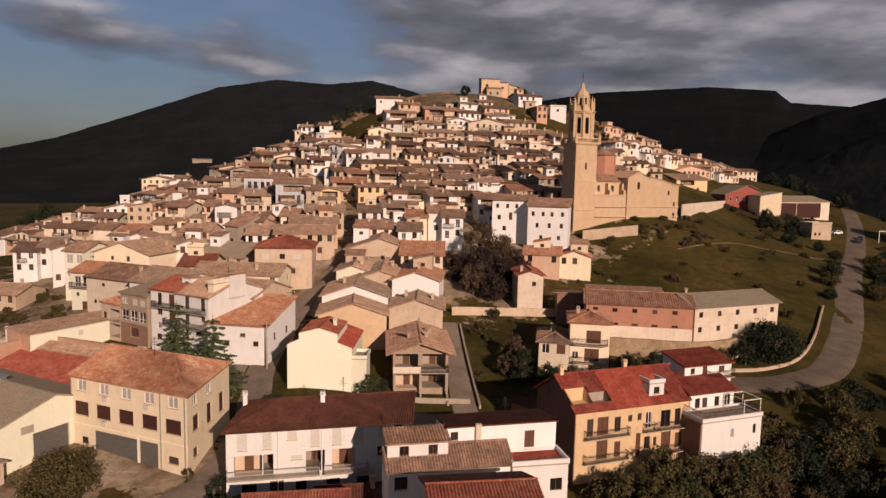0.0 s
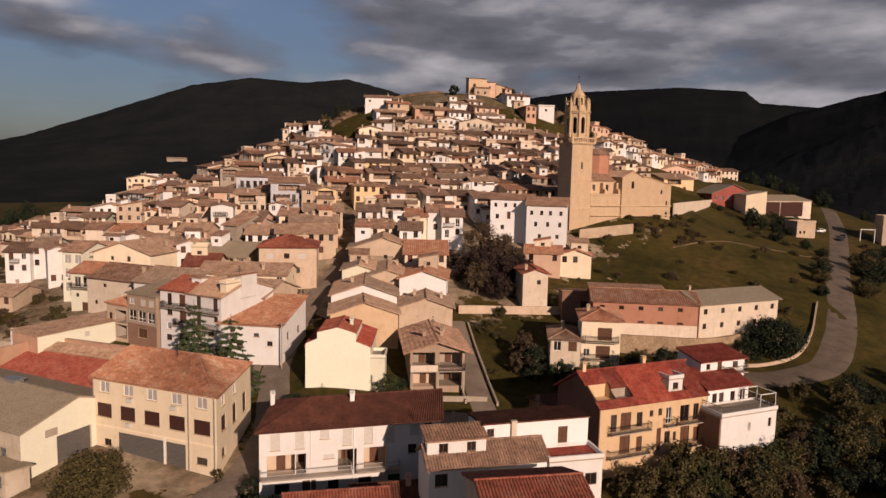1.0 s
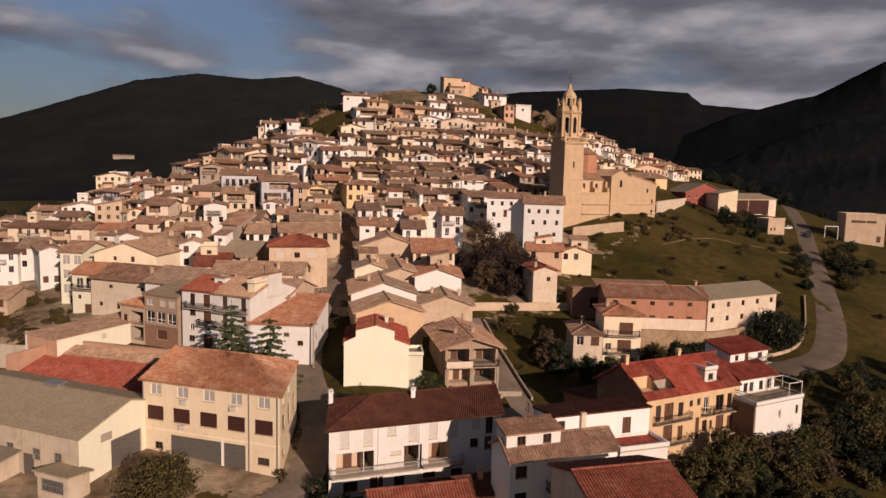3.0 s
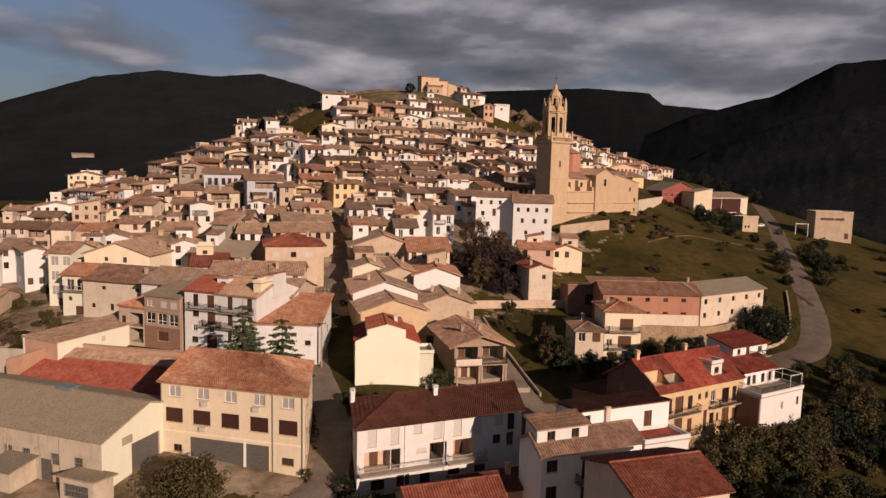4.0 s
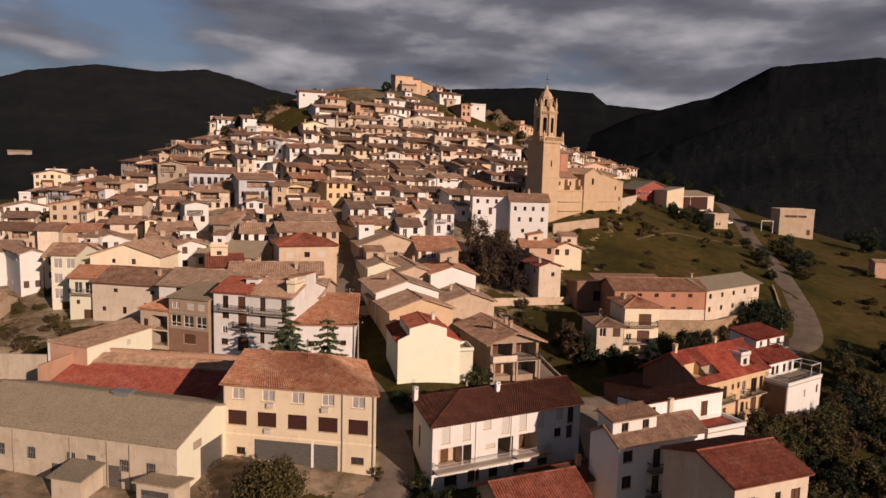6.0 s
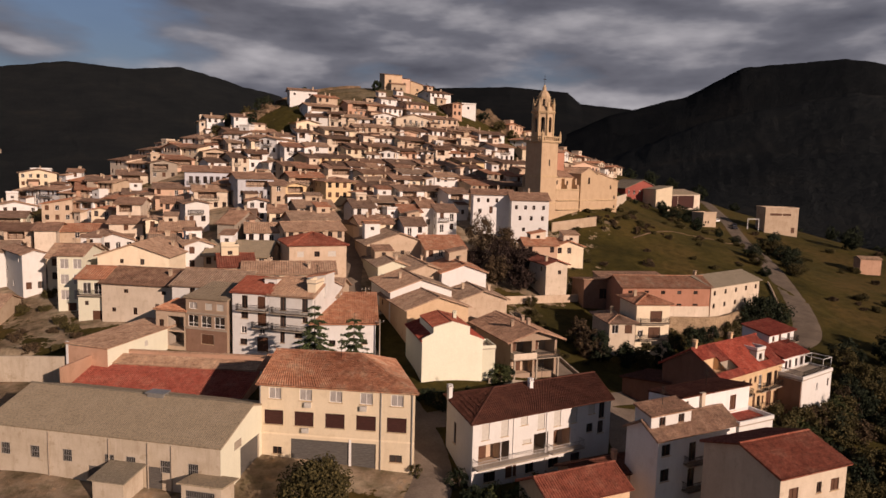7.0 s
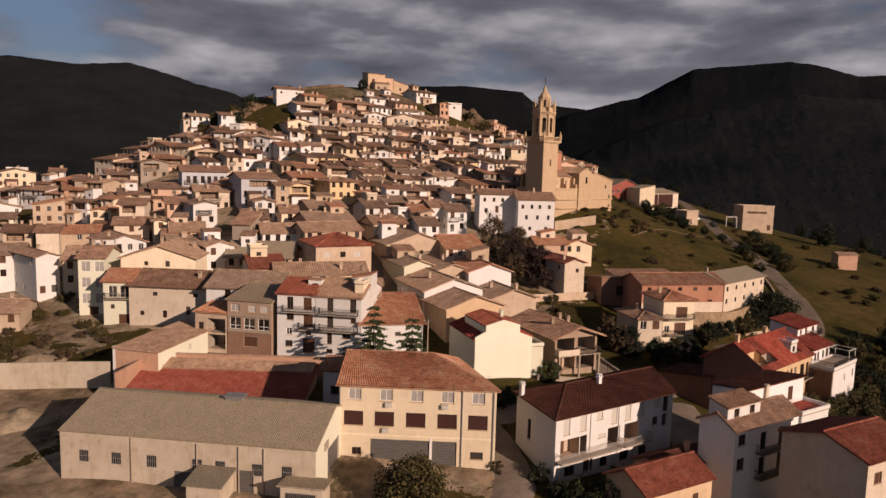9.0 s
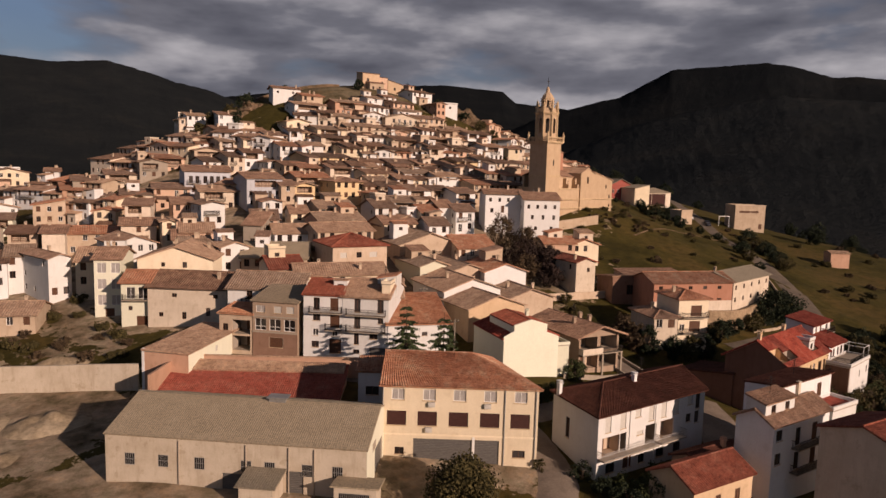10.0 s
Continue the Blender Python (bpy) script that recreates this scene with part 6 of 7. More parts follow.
H(-5.0, 247.2, 18, 13.4, 11.5, 6, 'x', 'white', 'dark2', 40.4)
H(7.0, 246.0, 18, 13.9, 11.5, 6, 'x', 'cream', 'dark2', 39.9)
H(-19.0, 246.6, 18, 15.1, 10.5, 6, 'x', 'pale', 'dark2', 39.5)
H(19.9, 249.1, 14, 18.8, 11.5, 5.5, 'x', 'pale', 'brown', 41.4)
H(-36.6, 253.0, 14, 8.1, 10.5, 5.5, 'x', 'white', 'brown', 40.4)
terrace(-68.4, 269.8, -35.9, 246.7, 6, 6, 7)
terrace(-83.9, 280.4, -61.9, 252.7, 4, 6, 15)
terrace(-92.5, 274.2, -75.9, 252.7, 3, 6, 17)
terrace(-110.6, 268.6, -87.6, 244.2, 4, 6, 16)
terrace(-122.1, 268.5, -98.9, 246.1, 4, 6, 22)
terrace(-97.8, 229.0, -81.8, 214.7, 4, 6, 28)
terrace(65.1, 269.0, 97.1, 291.5, 7, 4.8, 25)
terrace(57.8, 256.0, 80.2, 255.8, 5, 4.6, 27)
terrace(-13.6, 238.2, 38.7, 239.5, 9, 5.5, 31)
terrace(-28.7, 252.8, 43.2, 256.1, 11, 5.5, 32)
terrace(-24.5, 267.9, 0.7, 263.1, 4, 5.5, 33)
terrace(-55.2, 213.7, -38.4, 201.7, 3, 5.5, 34)
terrace(-12.0, 209.6, 16.2, 210.7, 6, 5.5, 35)
terrace(-14.7, 221.3, 30.6, 224.2, 9, 5.5, 36)
terrace(-143.3, 234.7, -130.5, 233.7, 3, 6, 42)
terrace(-143.7, 217.2, -119.5, 206.2, 4, 6, 43)
H(-98.9, 146.0, -8, 8.1, 9, 4, 'x', 'tan', 'ochre', 4.0)


H(31.0, 205.5, 18, 9.0, 9, 6.5, 'x', 'tan', 'dark2', 24.6)
H(36.5, 214.5, 14, 10.5, 9, 6.5, 'x', 'white', 'brown', 27.6)
H(46.0, 222.0, 16, 9.0, 9, 6.0, 'x', 'pink', 'brown', 29.0)
H(40.5, 231.0, 14, 12.0, 9, 6.5, 'x', 'pale', 'dark2', 32.0)
H(53.5, 236.0, 18, 9.5, 9, 6.0, 'x', 'tan', 'brown', 32.4)


# ---- the church and its tower ----
STONE = WALL["stone"]
church = tagged(new("church"), "sandstone church with a tall octagonal bell tower", "church")
church.matrix_world = pose(34.9, 185.8, 19.5, 0, 0, 21)


def stone_box(name, x0, y0, z0, x1, y1, z1, mat=None):
    bm = bmesh.new()
    box(bm, x0, y0, z0, x1, y1, z1)
    return part(name, finish(name, bm, mat or STONE), church)


bm = bmesh.new()
box(bm, 0, 0, -3, 6.6, 6.6, 25.0)
bmesh.ops.bevel(bm, geom=bm.edges[:], offset=0.06, segments=1, affect="EDGES")
shaft = part("tower_shaft", finish("tower_shaft", bm, STONE), church)
for z, o, hh in ((14.8, 0.18, 0.35), (7.0, 0.12, 0.25), (24.6, 0.35, 0.25), (24.85, 0.6, 0.35)):
    stone_box("string_course", -o, -o, z, 6.6 + o, 6.6 + o, z + hh, TRIM)
stone_box("slit_window", 3.0, -0.05, 18.0, 3.5, -0.003, 19.8, IRON)
c8 = math.pi / 8
bm = bmesh.new()
for i in range(40):
    side, k = divmod(i, 10)
    u = -0.35 + (k + 0.5) * 0.73
    x, y = ((u, -0.35), (6.95, u), (6.6 - u, 6.95), (-0.35, 6.6 - u))[side]
    prism(bm, circle(0.12, 6, x, y), 25.2, 26.2)
for x0, y0, x1, y1 in ((-0.5, -0.5, 7.1, -0.2), (-0.5, 6.8, 7.1, 7.1), (-0.5, -0.2, -0.2, 6.8), (6.8, -0.2, 7.1, 6.8)):
    box(bm, x0, y0, 26.2, x1, y1, 26.45)
tagged(part("balustrade", finish("balustrade", bm, TRIM), church), kind="stuff")
for x, y in ((-0.35, -0.35), (6.95, -0.35), (6.95, 6.95), (-0.35, 6.95)):
    bm = bmesh.new()
    prism(bm, circle(0.32, 8, x, y), 25.2, 26.8)
    prism(bm, circle(0.42, 8, x, y), 26.8, 27.0)
    prism(bm, circle(0.28, 8, x, y), 27.0, 28.2, top=0.1, centre=(x, y))
    part("pinnacle", finish("pinnacle", bm, TRIM), church)


def octagon_stage(name, r, z0, z1, wide, tall, sill):
    """An eight-sided storey with an arched opening in each side."""
    bm = bmesh.new()
    ring = circle(r, 8, 3.3, 3.3, c8)
    for i in range(8):
        a, b = Vector((*ring[i], 0)), Vector((*ring[(i + 1) % 8], 0))
        run = b - a
        n = Vector((run.y, -run.x, 0)).normalized()
        m = Matrix(((run.normalized().x, -n.x, 0, a.x), (run.normalized().y, -n.y, 0, a.y), (0, 0, 1, 0), (0, 0, 0, 1)))
        w = run.length
        x0, x1 = w / 2 - wide / 2, w / 2 + wide / 2
        facade(bm, m, w, z0, z1, [(x0, sill, wide, tall)], 0.5)
        arc = [Vector((w / 2 - wide / 2 * math.cos(t), 0.02, sill + tall - wide / 2 + wide / 2 * math.sin(t))) for t in np.linspace(0, math.pi, 9)]
        for half, corner in ((arc[:5], Vector((x0, 0.02, sill + tall))), (arc[4:], Vector((x1, 0.02, sill + tall)))):
            f = [bm.verts.new(m @ p) for p in (*half, corner)]
            bm.faces.new(f)
    return part(name, finish(name, bm, STONE), church)


def octagon_slab(name, r, z0, z1, top=1.0, mat=None):
    bm = bmesh.new()
    prism(bm, circle(r, 8, 3.3, 3.3, c8), z0, z1, top=top, centre=(3.3, 3.3))
    return part(name, finish(name, bm, mat or TRIM), church)


octagon_slab("belfry_plinth", 3.45, 25.2, 26.6, mat=STONE)
octagon_stage("belfry", 3.15, 26.6, 33.0, 1.1, 4.3, 27.6)
octagon_slab("belfry_core", 0.9, 26.6, 33.0, mat=IRON)
for i in range(8):
    x, y = circle(3.22, 8, 3.3, 3.3, c8)[i]
    bm = bmesh.new()
    prism(bm, circle(0.27, 8, x, y), 26.6, 32.6)
    prism(bm, circle(0.32, 8, x, y), 32.6, 33.0)
    part("column", finish("column", bm, TRIM), church)
octagon_slab("cornice", 3.55, 33.0, 33.35)
octagon_slab("cornice", 3.8, 33.35, 33.6)
octagon_slab("lantern_base", 3.1, 33.6, 35.0, 0.82, STONE)
octagon_stage("lantern", 1.95, 35.0, 37.6, 0.7, 1.9, 35.3)
octagon_slab("lantern_core", 0.5, 35.0, 37.6, mat=IRON)
for i in range(8):
    x, y = circle(3.2, 8, 3.3, 3.3, c8)[i]
    bm = bmesh.new()
    prism(bm, circle(0.32, 6, x, y), 33.6, 35.6)
    prism(bm, circle(0.32, 6, x, y), 35.6, 37.4, top=0.08, centre=(x, y))
    part("pinnacle", finish("pinnacle", bm, TRIM), church)
    bm = bmesh.new()
    a, b = Vector((x, y, 34.6)), Vector((*circle(1.95, 8, 3.3, 3.3, c8)[i], 36.8))
    for s in range(4):
        p = a.lerp(b, s / 4)
        q = a.lerp(b, (s + 1) / 4)
        box(bm, min(p.x, q.x) - 0.1, min(p.y, q.y) - 0.1, p.z + 0.25 * s, max(p.x, q.x) + 0.1, max(p.y, q.y) + 0.1, q.z + 0.1)
    part("flying_buttress", finish("flying_buttress", bm, TRIM), church)
octagon_slab("cornice", 2.15, 37.6, 37.85)
bm = bmesh.new()
prev = None
for r, z in ((1.85, 37.85), (1.7, 38.4), (1.3, 39.0), (0.85, 39.5), (0.6, 39.8), (0.55, 40.6), (0.25, 40.9)):
    ring = [bm.verts.new((x, y, z)) for x, y in circle(r, 8, 3.3, 3.3, c8)]
    if prev:
        for i in range(8):
            bm.faces.new((prev[i], prev[(i + 1) % 8], ring[(i + 1) % 8], ring[i]))
    prev = ring
bm.faces.new(prev)
part("dome", finish("dome", bm, STONE), church)
octagon_slab("finial", 0.34, 40.9, 41.2)
bm = bmesh.new()
prism(bm, circle(0.06, 6, 3.3, 3.3), 41.2, 44.0)
box(bm, 2.7, 3.26, 42.8, 3.9, 3.34, 42.92)
part("cross", finish("cross", bm, IRON), church)
for z, name_o in ((8.1, 0.10), (5.4, 0.14)):
    stone_box("plinth_course", 6.7, -name_o - 0.55, z - 0.2, 34.2, -0.52, z + 0.1, TRIM)
# body: aisle, clerestory, transept, sacristy, drum
stone_box("aisle", 6.6, 0, -3, 16.6, 16, 11.0)
stone_box("cornice", 6.4, -0.25, 11.0, 16.8, 16.2, 11.35, TRIM)
bm = bmesh.new()
for a, b in (((6.6, 2.4), (16.6, 2.4)),):
    facade(bm, pose(6.6, 2.4, 0), 10.0, 11.35, 15.0, [(2.1, 12.1, 0.9, 1.7), (6.6, 12.1, 0.9, 1.7)], 0.4)
part("clerestory", finish("clerestory", bm, STONE), church)
for x in (2.1, 6.6):
    nm, mesh, pane = window_meshes(0.9, 1.7, "dark")
    part(nm, mesh, church, pose(6.6 + x, 2.45, 12.1))
for x in (6.7, 11.3, 15.9):
    bm = bmesh.new()
    box(bm, x, 0.2, 11.35, x + 0.7, 2.4, 12.6)
    box(bm, x, 1.1, 12.6, x + 0.7, 2.4, 14.4)
    part("buttress", finish("buttress", bm, STONE), church)
bm = bmesh.new()
sheet(bm, (6.6, 1.9, 14.95), (16.6, 1.9, 14.95), (16.6, 8.5, 17.4), (6.6, 8.5, 17.4), 0.5)
part("roof", finish("roof", bm, TILE["brown"]), church)
bm = bmesh.new()
sheet(bm, (16.6, 15.1, 14.95), (6.6, 15.1, 14.95), (6.6, 8.5, 17.4), (16.6, 8.5, 17.4), 0.5)
part("roof", finish("roof", bm, TILE["brown"]), church)
stone_box("nave_wall", 6.6, 14.0, 11.35, 16.6, 14.6, 15.0)
house(16.6, -0.5, 0, 7.2, 17, 15.9, "y", "stone", "ochre", z=0, rise=1.8, over=0.2, sink=3, into=church, openings={"front": [(3.2, 12.9, 0.9, 2.0, "dark")]})
house(23.82, -0.2, 0, 10.4, 13, 13.9, "right", "stone", "ochre", z=0, rise=2.6, over=0.3, sink=3, into=church, openings={"front": [(6.6, 11.4, 0.7, 1.2, "dark"), (8.6, 8.2, 0.7, 1.2, "dark"), (8.6, 4.8, 0.8, 1.5, "dark")], "right": [(2.0, 9.0, 0.8, 1.3, "dark"), (2.0, 5.0, 0.9, 1.5, "dark"), (5.0, 9.0, 0.8, 1.3, "dark")]})
bm = bmesh.new()
prism(bm, circle(3.8, 8, 15.4, 10.5, c8), 15.5, 22.3)
part("drum", finish("drum", bm, WALL["orange"]), church)
bm = bmesh.new()
prism(bm, circle(4.3, 8, 15.4, 10.5, c8), 22.3, 24.2, top=0.08, centre=(15.4, 10.5))
part("drum_roof", finish("drum_roof", bm, TILE["brown"]), church)


# ---- streets, yards and walls ----
def land(x, y):
    """The ground with its small unevenness, as the sheet has it."""
    return ground(x, y) + 0.25 * noise.noise((x * 0.12, y * 0.12, 0.0)) + (noise.noise((x * 0.02, y * 0.02, 5.0)) * 1.2 if x > 85 or y < 40 or x < -110 else 0.0)


def glide(points, step):
    """Points along a smooth line through the given ones."""
    ps = [Vector((*p, 0)) for p in points]
    ps = [ps[0] * 2 - ps[1]] + ps + [ps[-1] * 2 - ps[-2]]
    out = []
    for p0, p1, p2, p3 in zip(ps, ps[1:], ps[2:], ps[3:]):
        n = max(2, int((p2 - p1).length / step))
        for i in range(n):
            t = i / n
            out.append(0.5 * (2 * p1 + (p2 - p0) * t + (2 * p0 - 5 * p1 + 4 * p2 - p3) * t * t + (3 * p1 - p0 - 3 * p2 + p3) * t ** 3))
    return out + [ps[-2]]


def strip(name, points, width, mat, label, category, lift=0.09, ragged=0.25, kind="structure"):
    """A street laid on the ground along a line, with skirts at its edges."""
    line = glide(points, 1.2)
    cols = max(5, int(width / 1.2))
    verts, faces = [], []
    for i, p in enumerate(line):
        run = (line[min(i + 1, len(line) - 1)] - line[max(i - 1, 0)]).normalized()
        side = Vector((run.y, -run.x, 0))
        mid = land(p.x, p.y)
        for j in range(cols + 1):
            u = j / cols * 2 - 1
            half = width / 2 + (ragged * noise.noise((p.x * 0.5, p.y * 0.5, 3.0 * (u > 0))) if abs(u) == 1 else 0)
            q = p + side * (u * half)
            z = land(q.x, q.y)
            z = max(z, z * 0.5 + mid * 0.5) + lift - (0.3 if abs(u) == 1 else 0)
            verts.append((q.x, q.y, z))
    for i in range(len(line) - 1):
        for j in range(cols):
            a = i * (cols + 1) + j
            faces.append((a, a + 1, a + cols + 2, a + cols + 1))
    me = bpy.data.meshes.new(name)
    me.from_pydata(verts, [], faces)
    me.materials.append(mat)
    me.polygons.foreach_set("use_smooth", [True] * len(me.polygons))
    return tagged(new(name, me), label, category, kind=kind)


def wall_run(name, points, low, high, thick, mat, label, top=None, coping=None):
    """A free-standing wall along a line; it follows the ground unless its top height is given."""
    bm = bmesh.new()
    line = glide(points, 2.0) if len(points) > 2 else [Vector((*points[0], 0)).lerp(Vector((*points[1], 0)), i / 10) for i in range(11)]
    rings = []
    for i, p in enumerate(line):
        run = (line[min(i + 1, len(line) - 1)] - line[max(i - 1, 0)]).normalized()
        side = Vector((run.y, -run.x, 0)) * thick / 2
        g = land(p.x, p.y)
        t = (g + high if top is None else top) + 0.04 * noise.noise((p.x, p.y, 1.0))
        rings.append([bm.verts.new(v) for v in ((p.x + side.x, p.y + side.y, g - low), (p.x + side.x, p.y + side.y, t), (p.x - side.x, p.y - side.y, t), (p.x - side.x, p.y - side.y, g - low))])
    for a, b in zip(rings, rings[1:]):
        for k in range(3):
            bm.faces.new((a[k], b[k], b[k + 1], a[k + 1]))
    for r in (rings[0], rings[-1]):
        bm.faces.new(r)
    ob = tagged(new(name, finish(name, bm, mat)), label, "wall", kind="structure")
    if coping:
        bm = bmesh.new()
        prev = None
        for i, p in enumerate(line):
            run = (line[min(i + 1, len(line) - 1)] - line[max(i - 1, 0)]).normalized()
            side = Vector((run.y, -run.x, 0)) * (thick / 2 + 0.08)
            t = (land(p.x, p.y) + high if top is None else top) + 0.045
            ring = [bm.verts.new(v) for v in ((p.x + side.x, p.y + side.y, t), (p.x + side.x, p.y + side.y, t + 0.1), (p.x, p.y, t + 0.16), (p.x - side.x, p.y - side.y, t + 0.1), (p.x - side.x, p.y - side.y, t))]
            if prev:
                for k in range(4):
                    bm.faces.new((prev[k], ring[k], ring[k + 1], prev[k + 1]))
            prev = ring
        part("coping", finish("coping", bm, coping), ob)
    return ob


strip("street", [(-40, 55), (-31, 68), (-26.5, 76), (-25.3, 86), (-26.5, 97), (-28.2, 108), (-28, 125), (-26.5, 140), (-22.5, 160), (-17.5, 183), (-14, 205)], 5.6, STREET, "worn pale street between the house rows", "street")
strip("forecourt", [(-31.8, 94), (-32.4, 102), (-33.2, 112), (-33, 124)], 6.5, STREET, "worn concrete forecourt beside the street", "street", lift=0.06)
strip("lane", [(5, 86), (3.6, 98), (2.4, 112), (1.2, 129)], 4.7, STREET, "straight concrete lane climbing between low walls", "lane")
strip("side_street", [(-26, 88), (-15, 90), (-4, 93), (6, 94), (15, 96)], 4.6, STREET, "side street behind the white terrace", "street")
strip("passage", [(2.0, 76), (4.2, 83), (7.0, 91)], 9.5, STREET, "worn concrete passage beside the white terrace", "street", lift=0.07)
strip("upper_street", [(-72, 124), (-60, 116.5), (-48, 110), (-36, 103), (-29, 100)], 5.5, STREET, "street before the white apartment house", "street")
strip("road", [(175, 300), (153, 257), (128, 214), (103, 174), (87, 146), (76, 129), (68, 119.5), (59, 114.8), (48, 113.2), (36, 111)], 6.6, ROAD, "asphalt road curving up past the field", "road", ragged=0.1)
for side in (-1, 1):
    bm_pts = [(3.6 + side * 2.35, 98), (2.4 + side * 2.35, 112), (1.2 + side * 2.35, 128)]
    wall_run("lane_wall", bm_pts, 0.6, 0.55, 0.3, CONCRETE, "low concrete wall along the lane")
wall_run("guard_wall", [(83.0, 148), (72.0, 131), (64.8, 122.8), (57.5, 118.9), (48, 117.5)], 0.6, 0.6, 0.3, WALL["tan"], "tan low wall along the road")
wall_run("yard_wall", [(-66.6, 114.2), (-42.7, 105.2)], 7.0, 3.0, 0.4, WALL["salmon"], "salmon yard wall with a tiled coping", top=7.0, coping=TILE["ochre"])
wall_run("field_wall", [(-140, 138), (-110, 127.5), (-84, 118.3), (-73.2, 113.6)], 1.5, 3.9, 0.4, WALL["drab"], "long drab rendered wall at the waste ground")
wall_run("shed_wall", [(-71.6, 104.6), (-67.5, 114.0)], 1.0, 4.0, 0.35, WALL["salmon"], "salmon rendered wall beside the red shed roof", top=7.2)
wall_run("stone_wall", [(27.5, 122.3), (36, 121), (45.4, 119.6), (54, 123.4), (65, 128.2)], 6.0, 2.6, 0.6, RUBBLE, "rubble retaining wall below the brick store", top=7.1)
wall_run("church_wall", [(36.5, 180.4), (51.5, 182.6)], 1.0, 2.6, 0.5, WALL["tan"], "tan retaining wall below the church")
wall_run("white_wall", [(71, 206), (84, 225), (101, 249)], 4.0, 3.0, 0.4, WALL["pale"], "pale wall beside the church", top=28.0)
wall_run("garden_wall", [(-12, 97.3), (4.5, 99)], 0.6, 0.8, 0.25, CONCRETE, "low garden wall before the unfinished house")
wall_run("garden_wall", [(2, 133), (12, 135), (24, 137)], 0.8, 1.6, 0.35, WALL["tan"], "tan garden wall above the lane")
wall_run("garden_wall", [(18, 79.0), (27, 81.5), (31, 82)], 3.0, 2.0, 0.4, RUBBLE, "rough stone wall below the mustard row")
wall_run("field_terrace", [(60, 176), (80, 186), (100, 190), (112, 196)], 0.5, 0.15, 0.5, OUTCROP, "dry stone terrace wall crossing the field")

# pump house by the road, shed roofs, hut
pump = house(155.4, 233.3, -18, 13.2, 9, 9.8, "flat", "tan", "grey", z=13.8, name="pump_house", label="plain tan concrete box building beside the road", group="", openings={"front": [(10.6, 0.1, 1.4, 2.2, "door")]})
bm = bmesh.new()
for a, b in ((1.8, 6.6), (6.9, 10.2)):
    box(bm, a, -0.06, 7.0, b, -0.004, 7.9)
part("sign_band", finish("sign_band", bm, WOOD), pump)
gate = tagged(new("metal_frame"), "white tubular metal frame beside the concrete building", "frame")
gate.matrix_world = pose(149.4, 236.0, ground(149.4, 236.0) - 0.3, 0, 0, -18)
for x in (0.0, 4.4):
    bm = bmesh.new()
    prism(bm, circle(0.14, 8, x, 0), 0.0, 4.6)
    part("post", finish("post", bm, FRAME_WHITE), gate)
bm = bmesh.new()
box(bm, -0.14, -0.12, 4.6, 4.54, 0.12, 4.85)
part("crossbar", finish("crossbar", bm, FRAME_WHITE), gate)
hut = house(149.5, 181.5, -24, 6.5, 5, 3.2, "x", "salmon", "ochre", z=6.6, name="hut", label="small brick field hut with a tiled roof", group="", sink=2)
# maroon panels close the open front and stand for the shade inside
hang = house(120.6, 255.0, 22, 30, 16, 6.2, "x", "pale", "grey", name="hangar", z=21.5, label="metal hangar with dark panels for its shaded open front and a grey roof", group="", sink=3, openings={"front": [(0.6, 0.2, 12.3, 5.6, "maroon"), (13.1, 0.2, 12.3, 5.6, "maroon")]})
# a whitish shed: the cloud shadow over it is put into the grey walls
house(-393.0, 1082.0, 20, 29, 11, 3.4, "x", "grey", "grey", z=43.0, rise=2.0, sink=14, name="farm_shed", label="long pale farm shed on the dark slope, greyed for cloud shade", group="")


def car(x, y, yaw, paint, label):
    """A small parked hatchback."""
    thing = tagged(new("car"), label, "car", "parked cars")
    thing.matrix_world = pose(x, y, land(x, y) + 0.08, 0, 0, yaw)
    bm = bmesh.new()
    prof = [(-2.0, 0.3), (-2.05, 0.75), (-1.1, 0.92), (-0.45, 1.42), (1.1, 1.45), (1.75, 1.0), (2.0, 0.9), (2.02, 0.3)]
    lo = [bm.verts.new((a, -0.82 + (0.14 if b > 1.2 else 0), b)) for a, b in prof]
    hi = [bm.verts.new((a, 0.82 - (0.14 if b > 1.2 else 0), b)) for a, b in prof]
    for i in range(len(prof)):
        j = (i + 1) % len(prof)
        bm.faces.new((lo[i], lo[j], hi[j], hi[i]))
    bm.faces.new(lo[::-1])
    bm.faces.new(hi)
    bmesh.ops.bevel(bm, geom=bm.edges[:], offset=0.06, segments=2, affect="EDGES")
    part("body", finish("body", bm, paint), thing)
    for y0 in (-0.80, 0.77):
        bm = bmesh.new()
        f = [bm.verts.new((a, y0 + 0.015, b)) for a, b in ((-0.9, 0.98), (1.35, 1.0), (1.0, 1.36), (-0.4, 1.36))]
        bm.faces.new(f)
        part("side_window", finish("side_window", bm, GLASS), thing, pose(0, -0.02 if y0 < 0 else 0.03, 0))
    bm = bmesh.new()
    quad(bm, ((-1.08, -0.66, 0.96), (-1.08, 0.66, 0.96), (-0.52, 0.6, 1.40), (-0.52, -0.6, 1.40)))
    part("windscreen", finish("windscreen", bm, GLASS), thing, pose(-0.02, 0, 0.012))
    for wx in (-1.3, 1.3):
        for wy in (-0.78, 0.78):
            bm = bmesh.new()
            bmesh.ops.create_cone(bm, cap_ends=True, segments=16, radius1=0.31, radius2=0.31, depth=0.2, matrix=pose(0, 0, 0, 90))
            part("wheel", finish("wheel", bm, RUBBER), thing, pose(wx, wy, 0.31))
    return thing


car(-50.4, 112.2, -28, CAR_WHITE, "small white hatchback parked on the street")
car(140.0, 232.0, 60, CAR_DARK, "dark car parked beside the road")
